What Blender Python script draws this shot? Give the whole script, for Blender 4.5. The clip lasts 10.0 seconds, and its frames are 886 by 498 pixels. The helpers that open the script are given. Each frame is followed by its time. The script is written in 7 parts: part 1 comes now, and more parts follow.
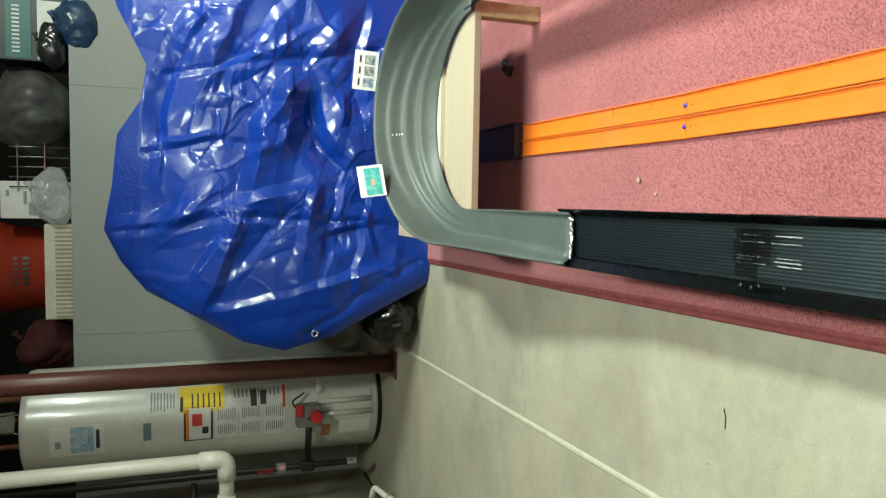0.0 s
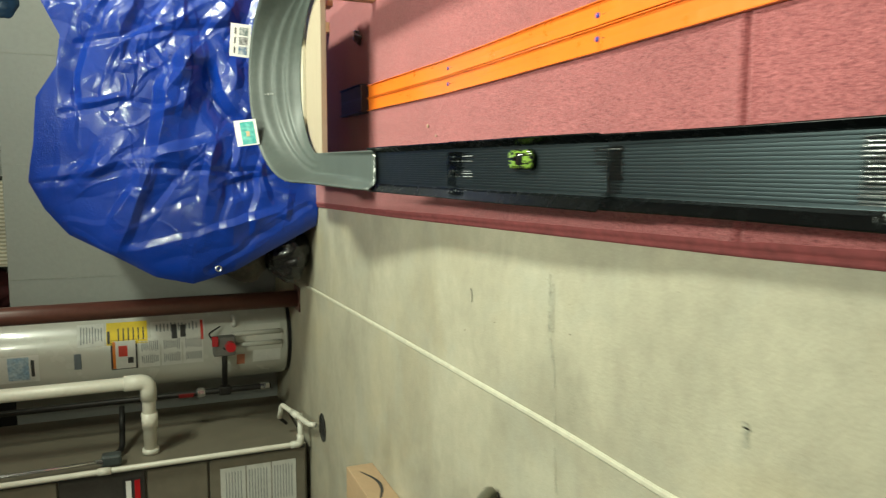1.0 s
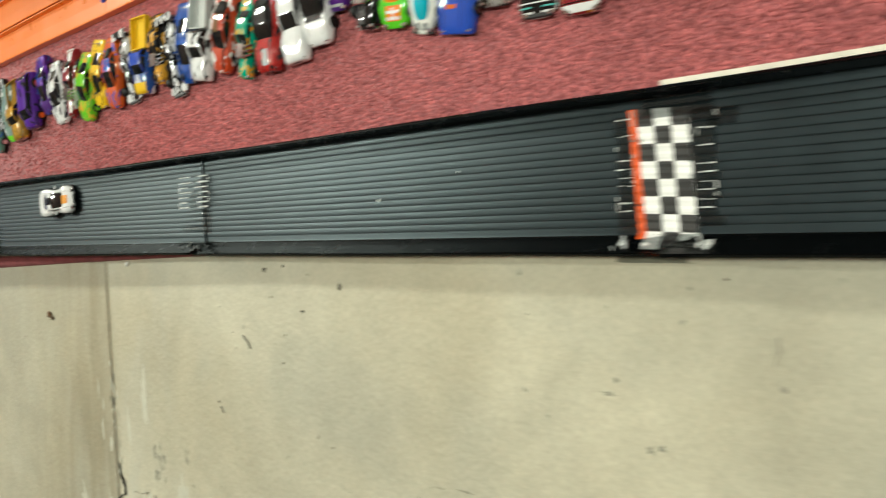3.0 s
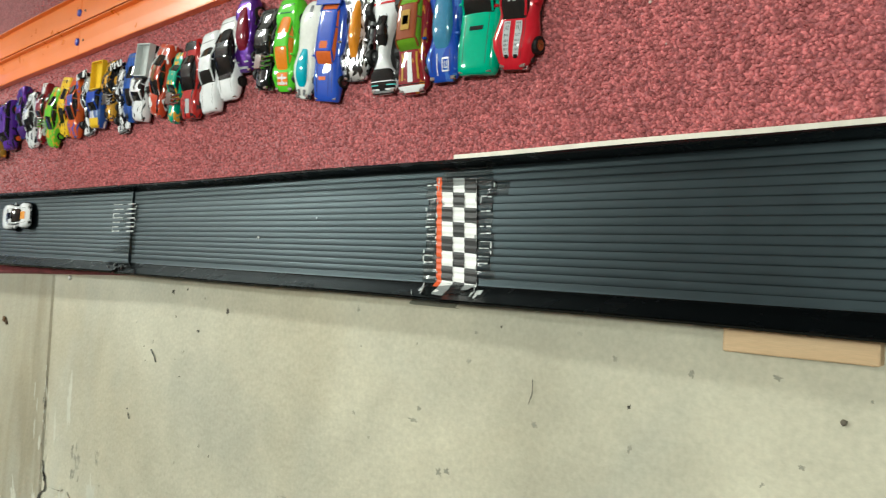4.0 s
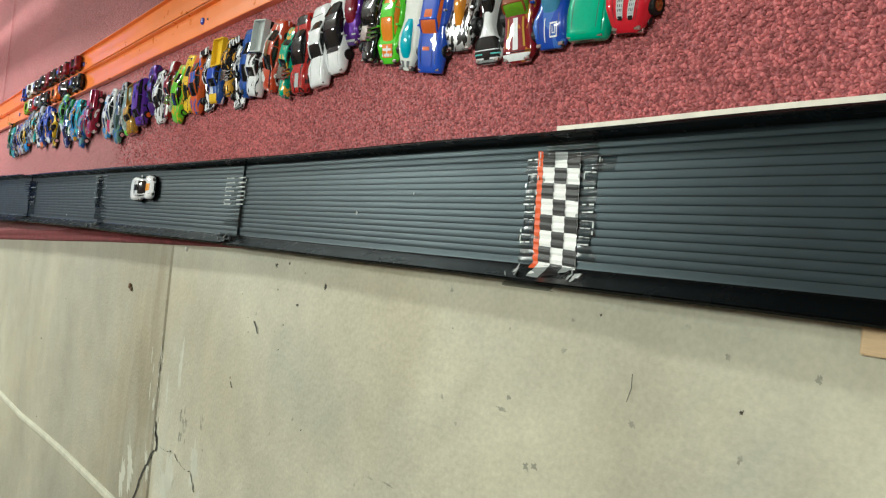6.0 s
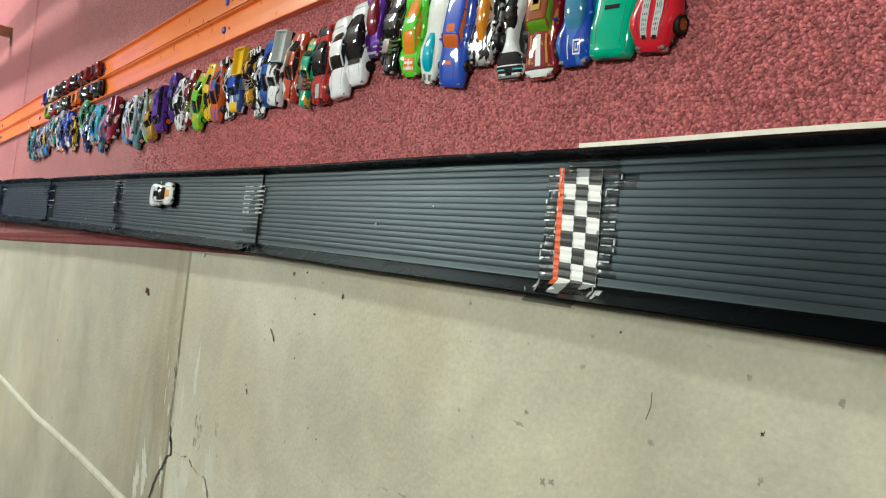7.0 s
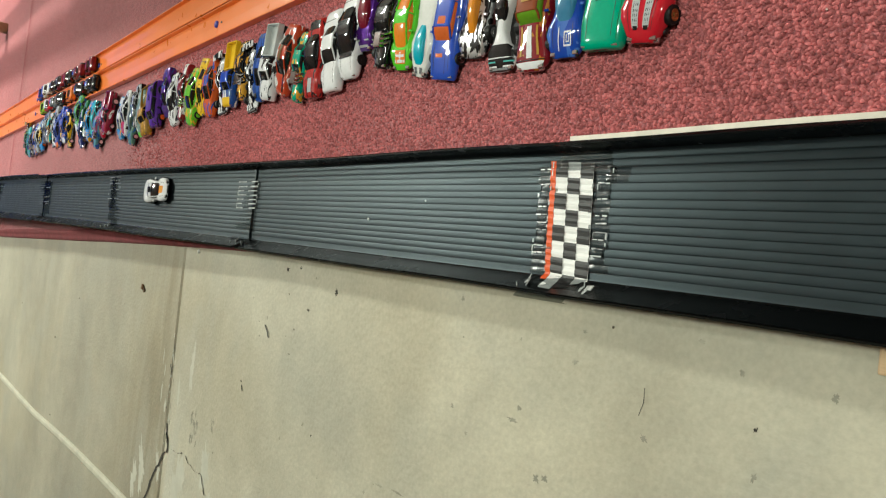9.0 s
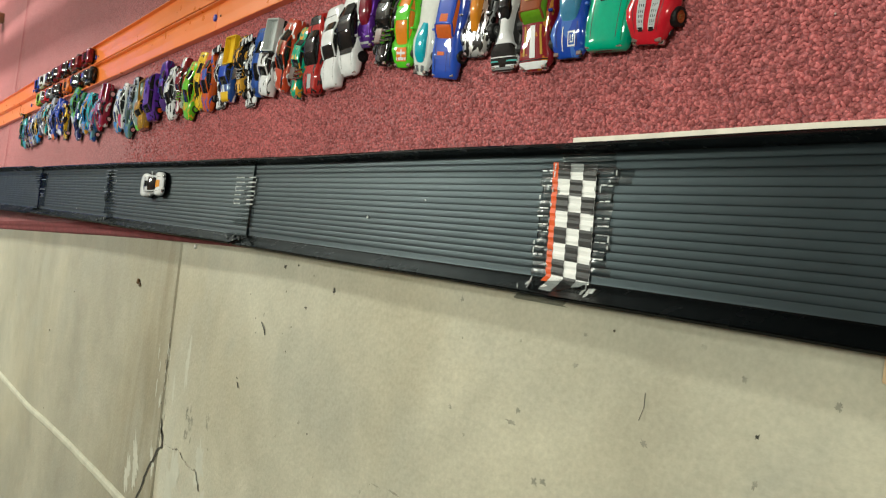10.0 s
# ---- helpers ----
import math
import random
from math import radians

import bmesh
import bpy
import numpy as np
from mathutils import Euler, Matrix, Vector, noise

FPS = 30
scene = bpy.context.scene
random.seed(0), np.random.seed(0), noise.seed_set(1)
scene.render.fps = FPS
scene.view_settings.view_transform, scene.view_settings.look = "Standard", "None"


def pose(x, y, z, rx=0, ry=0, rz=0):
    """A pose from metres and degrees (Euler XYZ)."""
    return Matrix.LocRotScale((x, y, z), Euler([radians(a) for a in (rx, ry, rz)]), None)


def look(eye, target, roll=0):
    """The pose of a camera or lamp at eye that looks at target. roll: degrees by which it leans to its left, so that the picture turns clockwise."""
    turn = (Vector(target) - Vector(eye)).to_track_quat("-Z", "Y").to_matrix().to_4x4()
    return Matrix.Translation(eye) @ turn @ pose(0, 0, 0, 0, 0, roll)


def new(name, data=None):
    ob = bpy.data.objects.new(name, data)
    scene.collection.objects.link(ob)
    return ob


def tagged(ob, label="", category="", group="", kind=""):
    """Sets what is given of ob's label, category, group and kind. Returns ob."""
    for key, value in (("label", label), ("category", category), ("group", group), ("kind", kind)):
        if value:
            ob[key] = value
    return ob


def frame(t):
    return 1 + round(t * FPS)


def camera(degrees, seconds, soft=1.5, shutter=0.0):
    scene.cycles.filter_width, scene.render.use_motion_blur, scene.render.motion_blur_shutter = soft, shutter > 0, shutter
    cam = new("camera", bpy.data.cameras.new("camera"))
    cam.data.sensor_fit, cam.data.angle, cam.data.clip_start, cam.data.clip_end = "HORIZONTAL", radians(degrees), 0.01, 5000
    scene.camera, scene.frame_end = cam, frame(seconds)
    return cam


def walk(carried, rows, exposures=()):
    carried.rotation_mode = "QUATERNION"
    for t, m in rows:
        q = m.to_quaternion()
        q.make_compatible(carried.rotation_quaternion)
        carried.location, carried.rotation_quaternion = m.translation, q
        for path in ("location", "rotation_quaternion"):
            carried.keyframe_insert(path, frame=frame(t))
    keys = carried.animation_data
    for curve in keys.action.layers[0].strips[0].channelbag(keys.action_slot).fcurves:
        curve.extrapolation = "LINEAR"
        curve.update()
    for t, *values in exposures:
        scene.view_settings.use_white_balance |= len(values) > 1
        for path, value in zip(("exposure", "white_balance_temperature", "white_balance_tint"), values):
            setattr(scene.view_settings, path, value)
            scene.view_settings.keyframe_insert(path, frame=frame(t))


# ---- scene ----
cam = camera(62.9, 10.0, soft=1.2, shutter=0.2)
PATH = [
    (0, (0.066, -1.194, 0.84), (-0.066, 0.687, 0.174), -90.4),
    (0.5, (0.024, -1.365, 0.759), (-0.183, 0.515, 0.108), -94.0),
    (1, (0.005, -1.738, 0.699), (-0.217, 0.096, -0.066), -92.4),
    (1.5, (-0.001, -2.146, 0.607), (-0.202, -0.412, -0.369), -94.0),
    (2, (-0.017, -2.564, 0.502), (-0.155, -0.975, -0.706), -90.8),
    (2.2, (-0.022, -2.714, 0.48), (-0.144, -1.185, -0.803), -90.8),
    (3.3, (-0.033, -3.425, 0.392), (-0.016, -2.256, -1.231), -90.9),
    (3.5, (-0.036, -3.448, 0.385), (0.04, -2.287, -1.242), -87.0),
    (4, (-0.033, -3.45, 0.387), (0.059, -2.152, -1.132), -83.5),
    (4.5, (-0.028, -3.436, 0.385), (0.054, -2.002, -1.007), -83.6),
    (5, (-0.032, -3.438, 0.362), (0.035, -1.967, -0.992), -83.5),
    (5.5, (-0.043, -3.441, 0.353), (-0.001, -1.936, -0.963), -83.5),
    (7, (-0.037, -3.438, 0.362), (0.025, -1.893, -0.907), -81.3),
    (7.5, (-0.039, -3.438, 0.359), (0.015, -1.885, -0.901), -81.8),
    (8, (-0.036, -3.44, 0.359), (0.014, -1.888, -0.9), -82.1),
    (8.5, (-0.033, -3.444, 0.355), (0.018, -1.896, -0.91), -82.1),
    (9, (-0.035, -3.438, 0.354), (0.009, -1.893, -0.915), -82.1),
    (9.5, (-0.034, -3.434, 0.355), (0.004, -1.89, -0.916), -81.9),
    (10, (-0.032, -3.433, 0.354), (0.001, -1.896, -0.925), -81.7),
]
# the clip's camera warms and brightens its picture as it goes
EXPOSURES = [(0, 0.02, 5900, -2), (0.5, 0.08, 6000, -2), (1, 0.03, 6450, -2), (1.5, 0.09, 6950, 0), (2, 0.17, 7300, 3), (2.2, 0.20, 7200, 4),
             (3.3, 0.34, 6050, 8), (4, 0.32, 5900, 8), (5, 0.24, 5900, 8), (7, 0.14, 5900, 8), (10, 0.06, 6250, 8)]
walk(cam, [(t, look(eye, target, roll)) for t, eye, target, roll in PATH],
     exposures=EXPOSURES)

# ---- light: three warm shop lamps under the basement ceiling ----


def lamp(name, at, power, size, colour):
    """A shop light with a reflector under the ceiling, long side along the room."""
    data = bpy.data.lights.new(name, "AREA")
    data.shape, data.size, data.size_y, data.energy, data.color = "RECTANGLE", size[0], size[1], power, colour
    ob = new(name, data)
    ob.location = at
    return ob


WARM = (0.99, 1.0, 0.84)
lamp("ceiling_lamp_right", (1.9, 0.25, 2.3), 148, (0.40, 0.8), WARM)
lamp("ceiling_lamp_middle", (0.45, -0.50, 2.3), 50, (0.16, 0.6), WARM)
lamp("ceiling_lamp_near", (0.15, -4.0, 2.3), 34, (0.16, 0.5), WARM)
world = bpy.data.worlds.new("world")
scene.world = world
world.use_nodes = True
world.node_tree.nodes["Background"].inputs[0].default_value = (0.05, 0.05, 0.045, 1)
world.node_tree.nodes["Background"].inputs[1].default_value = 0.1


# ---- materials ----
def mat(name, col, rough=0.5, metal=0.0, var=0.12, scale=8.0, fine=90.0, bump=0.0, bscale=300.0,
        coat=0.0, coat_rough=0.06, second=None, spots=0.5, alpha=1.0, spec=0.5, trans=0.0):
    """A painted, plastic, metal or mineral surface with broad and fine variation of colour, gloss and relief."""
    m = bpy.data.materials.new(name)
    m.use_nodes = True
    nt = m.node_tree
    b = nt.nodes["Principled BSDF"]
    b.inputs["Roughness"].default_value = rough
    b.inputs["Metallic"].default_value = metal
    b.inputs["Coat Weight"].default_value = coat
    b.inputs["Coat Roughness"].default_value = coat_rough
    b.inputs["Specular IOR Level"].default_value = spec
    b.inputs["Alpha"].default_value = alpha
    b.inputs["Transmission Weight"].default_value = trans
    if trans:
        b.inputs["IOR"].default_value = 1.3
    tc = nt.nodes.new("ShaderNodeTexCoord")

    def noise_node(s, detail=5.0):
        n = nt.nodes.new("ShaderNodeTexNoise")
        n.inputs["Scale"].default_value, n.inputs["Detail"].default_value = s, detail
        nt.links.new(tc.outputs["Object"], n.inputs["Vector"])
        return n

    big, small = noise_node(scale), noise_node(fine, 3.0)
    mix = nt.nodes.new("ShaderNodeMix")
    mix.data_type = "RGBA"
    ramp = nt.nodes.new("ShaderNodeMapRange")
    ramp.inputs["From Min"].default_value, ramp.inputs["From Max"].default_value = spots - 0.2, spots + 0.2
    nt.links.new(big.outputs["Fac"], ramp.inputs["Value"])
    nt.links.new(ramp.outputs["Result"], mix.inputs["Factor"])
    dark = second or tuple(c * (1 - 2 * var) for c in col)
    mix.inputs["A"].default_value, mix.inputs["B"].default_value = (*col, 1), (*dark, 1)
    grain = nt.nodes.new("ShaderNodeMapRange")
    grain.inputs["From Min"].default_value, grain.inputs["From Max"].default_value = 0.25, 0.75
    grain.inputs["To Min"].default_value, grain.inputs["To Max"].default_value = 1 - var, 1 + var
    nt.links.new(small.outputs["Fac"], grain.inputs["Value"])
    mul = nt.nodes.new("ShaderNodeVectorMath")
    mul.operation = "SCALE"
    nt.links.new(mix.outputs["Result"], mul.inputs[0])
    nt.links.new(grain.outputs["Result"], mul.inputs["Scale"])
    nt.links.new(mul.outputs["Vector"], b.inputs["Base Color"])
    rr = nt.nodes.new("ShaderNodeMapRange")
    rr.inputs["To Min"].default_value, rr.inputs["To Max"].default_value = max(rough - 0.07, 0.02), min(rough + 0.07, 1)
    nt.links.new(small.outputs["Fac"], rr.inputs["Value"])
    nt.links.new(rr.outputs["Result"], b.inputs["Roughness"])
    if bump:
        n = noise_node(bscale, 4.0)
        bp = nt.nodes.new("ShaderNodeBump")
        bp.inputs["Strength"].default_value, bp.inputs["Distance"].default_value = 1.0, bump
        nt.links.new(n.outputs["Fac"], bp.inputs["Height"])
        nt.links.new(bp.outputs["Normal"], b.inputs["Normal"])
    return m


def joint_dirt(nt, tc, old):
    """Ochre water stain along the sawn joint, streaked and patchy, and wider on its far side."""
    def maths(op, a, c):
        n = nt.nodes.new("ShaderNodeMath")
        n.operation = op
        for i, v in enumerate((a, c)):
            if isinstance(v, float):
                n.inputs[i].default_value = v
            else:
                nt.links.new(v, n.inputs[i])
        return n.outputs["Value"]

    def span(v, lo, hi, a, c):
        n = nt.nodes.new("ShaderNodeMapRange")
        for key, val in (("From Min", lo), ("From Max", hi), ("To Min", a), ("To Max", c)):
            n.inputs[key].default_value = val
        nt.links.new(v, n.inputs["Value"])
        return n.outputs["Result"]

    def streaks(scale, stretch):
        mp = nt.nodes.new("ShaderNodeMapping")
        mp.inputs["Scale"].default_value = stretch
        nt.links.new(tc.outputs["Object"], mp.inputs["Vector"])
        n = nt.nodes.new("ShaderNodeTexNoise")
        n.inputs["Scale"].default_value, n.inputs["Detail"].default_value, n.inputs["Distortion"].default_value = scale, 6, 0.6
        nt.links.new(mp.outputs["Vector"], n.inputs["Vector"])
        return n.outputs["Fac"]
    at = nt.nodes.new("ShaderNodeSeparateXYZ")
    nt.links.new(tc.outputs["Object"], at.inputs["Vector"])
    off = maths("ADD", maths("SUBTRACT", at.outputs["Y"], maths("MULTIPLY", at.outputs["X"], 0.087)), 2.462)
    off = maths("ADD", off, maths("MULTIPLY", maths("SUBTRACT", streaks(7.0, (0.7, 1, 1)), 0.5), 0.16))
    far_side = maths("MULTIPLY", span(off, -0.01, 0.03, 0.0, 1.0), span(off, 0.04, 0.30, 1.0, 0.0))
    patchy = span(streaks(14.0, (0.45, 2.2, 1)), 0.36, 0.62, 0.25, 1.0)
    for tint, amount, fac in (((0.245, 0.21, 0.13), 0.75, maths("MULTIPLY", far_side, patchy)),
                              ((0.50, 0.50, 0.43), 0.45, maths("MULTIPLY", span(off, -0.20, -0.02, 0.0, 1.0), maths("MULTIPLY", span(off, -0.02, 0.0, 1.0, 0.0), span(streaks(9.0, (0.5, 1.6, 1)), 0.45, 0.60, 0.0, 1.0))))):
        mx = nt.nodes.new("ShaderNodeMix")
        mx.data_type = "RGBA"
        nt.links.new(maths("MULTIPLY", fac, amount), mx.inputs["Factor"])
        nt.links.new(old, mx.inputs[6])
        mx.inputs[7].default_value = (*tint, 1)
        old = mx.outputs[2]
    return old


def concrete_material(name, col, dark):
    m = mat(name, col, rough=0.6, var=0.08, scale=5.5, fine=28, bump=0.0006, bscale=160, second=dark, spots=0.52)
    nt = m.node_tree
    b = nt.nodes["Principled BSDF"]
    tc = nt.nodes.new("ShaderNodeTexCoord")
    # trowel streaks and blotches, drawn out along the slab
    mp = nt.nodes.new("ShaderNodeMapping")
    mp.inputs["Scale"].default_value = (2.0, 3.2, 1.0)
    nt.links.new(tc.outputs["Object"], mp.inputs["Vector"])
    n = nt.nodes.new("ShaderNodeTexNoise")
    n.inputs["Scale"].default_value, n.inputs["Detail"].default_value, n.inputs["Distortion"].default_value = 1.3, 8, 0.5
    nt.links.new(mp.outputs["Vector"], n.inputs["Vector"])
    r = nt.nodes.new("ShaderNodeMapRange")
    r.inputs["From Min"].default_value, r.inputs["From Max"].default_value = 0.38, 0.78
    r.inputs["To Min"].default_value, r.inputs["To Max"].default_value = 1.08, 0.74
    nt.links.new(n.outputs["Fac"], r.inputs["Value"])
    # dark pits
    v = nt.nodes.new("ShaderNodeTexVoronoi")
    v.inputs["Scale"].default_value = 17
    nt.links.new(tc.outputs["Object"], v.inputs["Vector"])
    p = nt.nodes.new("ShaderNodeMapRange")
    p.inputs["From Min"].default_value, p.inputs["From Max"].default_value = 0.012, 0.026
    p.inputs["To Min"].default_value, p.inputs["To Max"].default_value = 0.55, 1.0
    nt.links.new(v.outputs["Distance"], p.inputs["Value"])
    k = nt.nodes.new("ShaderNodeMath")
    k.operation = "MULTIPLY"
    nt.links.new(r.outputs["Result"], k.inputs[0])
    nt.links.new(p.outputs["Result"], k.inputs[1])
    # sand grain
    for scale, amount in ((260, 0.07), (60, 0.03)):
        gr = nt.nodes.new("ShaderNodeTexNoise")
        gr.inputs["Scale"].default_value, gr.inputs["Detail"].default_value = scale, 3
        nt.links.new(tc.outputs["Object"], gr.inputs["Vector"])
        gm = nt.nodes.new("ShaderNodeMapRange")
        gm.inputs["From Min"].default_value, gm.inputs["From Max"].default_value = 0.3, 0.7
        gm.inputs["To Min"].default_value, gm.inputs["To Max"].default_value = 1 - amount, 1 + amount
        nt.links.new(gr.outputs["Fac"], gm.inputs["Value"])
        kk = nt.nodes.new("ShaderNodeMath")
        kk.operation = "MULTIPLY"
        nt.links.new(k.outputs["Value"], kk.inputs[0])
        nt.links.new(gm.outputs["Result"], kk.inputs[1])
        k = kk
    old = b.inputs["Base Color"].links[0].from_socket
    for scale, tint, lo, hi, most in ((2.3, (0.40, 0.345, 0.225), 0.50, 0.72, 0.55), (5.0, (0.36, 0.36, 0.30), 0.52, 0.70, 0.40)):
        st = nt.nodes.new("ShaderNodeTexNoise")
        st.inputs["Scale"].default_value, st.inputs["Detail"].default_value, st.inputs["Distortion"].default_value = scale, 6, 0.8
        nt.links.new(tc.outputs["Object"], st.inputs["Vector"])
        sm = nt.nodes.new("ShaderNodeMapRange")
        sm.inputs["From Min"].default_value, sm.inputs["From Max"].default_value, sm.inputs["To Max"].default_value = lo, hi, most
        nt.links.new(st.outputs["Fac"], sm.inputs["Value"])
        mx = nt.nodes.new("ShaderNodeMix")
        mx.data_type = "RGBA"
        nt.links.new(sm.outputs["Result"], mx.inputs["Factor"])
        nt.links.new(old, mx.inputs[6])
        mx.inputs[7].default_value = (*tint, 1)
        old = mx.outputs[2]
    old = joint_dirt(nt, tc, old)
    s = nt.nodes.new("ShaderNodeVectorMath")
    s.operation = "SCALE"
    nt.links.new(old, s.inputs[0])
    nt.links.new(k.outputs["Value"], s.inputs["Scale"])
    nt.links.new(s.outputs["Vector"], b.inputs["Base Color"])
    return m


def carpet_material(name):
    m = bpy.data.materials.new(name)
    m.use_nodes = True
    nt = m.node_tree
    b = nt.nodes["Principled BSDF"]
    b.inputs["Roughness"].default_value = 0.95
    b.inputs["Sheen Weight"].default_value = 0.25
    b.inputs["Sheen Roughness"].default_value = 0.6
    b.inputs["Specular IOR Level"].default_value = 0.1
    tc = nt.nodes.new("ShaderNodeTexCoord")
    fib = nt.nodes.new("ShaderNodeTexVoronoi")
    fib.inputs["Scale"].default_value = 410
    warp = nt.nodes.new("ShaderNodeTexNoise")
    warp.inputs["Scale"].default_value, warp.inputs["Detail"].default_value = 420, 2
    bent = nt.nodes.new("ShaderNodeMix")
    bent.data_type = "VECTOR"
    bent.inputs["Factor"].default_value = 0.004
    nt.links.new(tc.outputs["Object"], warp.inputs["Vector"])
    nt.links.new(tc.outputs["Object"], bent.inputs[4])
    nt.links.new(warp.outputs["Color"], bent.inputs[5])
    nt.links.new(bent.outputs[1], fib.inputs["Vector"])
    wear = nt.nodes.new("ShaderNodeTexNoise")
    wear.inputs["Scale"].default_value, wear.inputs["Detail"].default_value = 3.5, 4
    nt.links.new(tc.outputs["Object"], wear.inputs["Vector"])
    # each tuft: pale at its crown, the shade of the gaps painted in dark, of its own tone
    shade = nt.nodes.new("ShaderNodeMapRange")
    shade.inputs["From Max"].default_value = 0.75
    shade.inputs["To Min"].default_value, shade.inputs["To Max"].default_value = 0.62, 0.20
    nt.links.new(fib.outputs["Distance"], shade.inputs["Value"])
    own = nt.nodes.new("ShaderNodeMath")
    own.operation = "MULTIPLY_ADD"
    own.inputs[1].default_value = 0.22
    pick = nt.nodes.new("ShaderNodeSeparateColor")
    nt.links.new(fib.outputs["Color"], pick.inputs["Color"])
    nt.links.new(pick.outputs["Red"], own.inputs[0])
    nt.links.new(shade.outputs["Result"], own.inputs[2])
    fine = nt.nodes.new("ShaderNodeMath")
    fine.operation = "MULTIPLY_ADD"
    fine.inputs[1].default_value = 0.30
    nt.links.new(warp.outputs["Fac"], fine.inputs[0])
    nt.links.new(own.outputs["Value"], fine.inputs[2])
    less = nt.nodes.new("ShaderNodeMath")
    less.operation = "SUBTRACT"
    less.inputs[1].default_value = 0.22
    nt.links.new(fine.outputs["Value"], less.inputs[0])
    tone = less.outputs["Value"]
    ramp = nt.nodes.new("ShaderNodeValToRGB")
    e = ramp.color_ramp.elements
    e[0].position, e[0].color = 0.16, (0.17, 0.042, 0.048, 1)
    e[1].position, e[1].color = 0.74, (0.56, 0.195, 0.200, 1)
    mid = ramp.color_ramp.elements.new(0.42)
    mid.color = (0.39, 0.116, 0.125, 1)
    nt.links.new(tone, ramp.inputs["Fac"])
    r = nt.nodes.new("ShaderNodeMapRange")
    r.inputs["From Min"].default_value, r.inputs["From Max"].default_value = 0.3, 0.7
    r.inputs["To Min"].default_value, r.inputs["To Max"].default_value = 0.88, 1.1
    nt.links.new(wear.outputs["Fac"], r.inputs["Value"])
    s = nt.nodes.new("ShaderNodeVectorMath")
    s.operation = "SCALE"
    nt.links.new(ramp.outputs["Color"], s.inputs[0])
    nt.links.new(r.outputs["Result"], s.inputs["Scale"])
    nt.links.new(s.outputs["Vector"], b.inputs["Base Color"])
    bp = nt.nodes.new("ShaderNodeBump")
    bp.inputs["Strength"].default_value, bp.inputs["Distance"].default_value = 0.7, 0.0028
    nt.links.new(tone, bp.inputs["Height"])
    nt.links.new(bp.outputs["Normal"], b.inputs["Normal"])
    return m


def wood_material(name, col, dark, along=(1, 14, 14), rough=0.6):
    m = mat(name, col, rough=rough, var=0.07, scale=5, fine=130, bump=0.0003, second=dark)
    nt = m.node_tree
    for n in list(nt.nodes):
        if n.type == "TEX_COORD":
            mp = nt.nodes.new("ShaderNodeMapping")
            mp.inputs["Scale"].default_value = along
            for link in list(n.outputs["Object"].links):
                nt.links.new(mp.outputs["Vector"], link.to_socket)
            nt.links.new(n.outputs["Object"], mp.inputs["Vector"])
    return m


def tape_material(name):
    """Clear film: see-through, with sharp glints on its wrinkles."""
    m = bpy.data.materials.new(name)
    m.use_nodes = True
    nt = m.node_tree
    nt.nodes.remove(nt.nodes["Principled BSDF"])
    out = nt.nodes["Material Output"]
    tr, gl, mix = nt.nodes.new("ShaderNodeBsdfTransparent"), nt.nodes.new("ShaderNodeBsdfGlossy"), nt.nodes.new("ShaderNodeMixShader")
    # grey tint paints in the dark that the smooth film would mirror
    tr.inputs["Color"].default_value = (0.36, 0.38, 0.38, 1)
    gl.inputs["Roughness"].default_value = 0.18
    tc, n, bp = nt.nodes.new("ShaderNodeTexCoord"), nt.nodes.new("ShaderNodeTexNoise"), nt.nodes.new("ShaderNodeBump")
    n.inputs["Scale"].default_value, n.inputs["Detail"].default_value = 130, 3
    bp.inputs["Strength"].default_value, bp.inputs["Distance"].default_value = 0.35, 0.0012
    nt.links.new(tc.outputs["Object"], n.inputs["Vector"])
    nt.links.new(n.outputs["Fac"], bp.inputs["Height"])
    nt.links.new(bp.outputs["Normal"], gl.inputs["Normal"])
    mix.inputs["Fac"].default_value = 0.055
    nt.links.new(tr.outputs[0], mix.inputs[1])
    nt.links.new(gl.outputs[0], mix.inputs[2])
    nt.links.new(mix.outputs[0], out.inputs["Surface"])
    return m


M_CONC = concrete_material("concrete", (0.515, 0.485, 0.375), (0.465, 0.435, 0.33))
M_CONC_OLD = concrete_material("older_concrete", (0.385, 0.36, 0.275), (0.34, 0.315, 0.24))
M_JOINT = mat("joint_filler", (0.535, 0.515, 0.405), 0.7, var=0.08, scale=30)
M_GROOVE = mat("dirty_groove", (0.06, 0.055, 0.04), 0.9, var=0.3, scale=20)
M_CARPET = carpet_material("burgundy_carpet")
M_TUFT = mat("burgundy_yarn", (0.56, 0.178, 0.180), 0.95, var=0.10, scale=6, fine=700, spec=0.1)
isle = M_TUFT.node_tree.nodes.new("ShaderNodeNewGeometry")
shade_of = M_TUFT.node_tree.nodes.new("ShaderNodeMapRange")
shade_of.inputs["To Min"].default_value, shade_of.inputs["To Max"].default_value = 0.52, 1.32
M_TUFT.node_tree.links.new(isle.outputs["Random Per Island"], shade_of.inputs["Value"])
tufted = M_TUFT.node_tree.nodes.new("ShaderNodeVectorMath")
tufted.operation = "SCALE"
yarn = M_TUFT.node_tree.nodes["Principled BSDF"]
M_TUFT.node_tree.links.new(yarn.inputs["Base Color"].links[0].from_socket, tufted.inputs[0])
M_TUFT.node_tree.links.new(shade_of.outputs["Result"], tufted.inputs["Scale"])
M_TUFT.node_tree.links.new(tufted.outputs["Vector"], yarn.inputs["Base Color"])
M_BIND = mat("carpet_binding", (0.26, 0.06, 0.065), 0.9, var=0.15, scale=40, bump=0.0006, bscale=500)
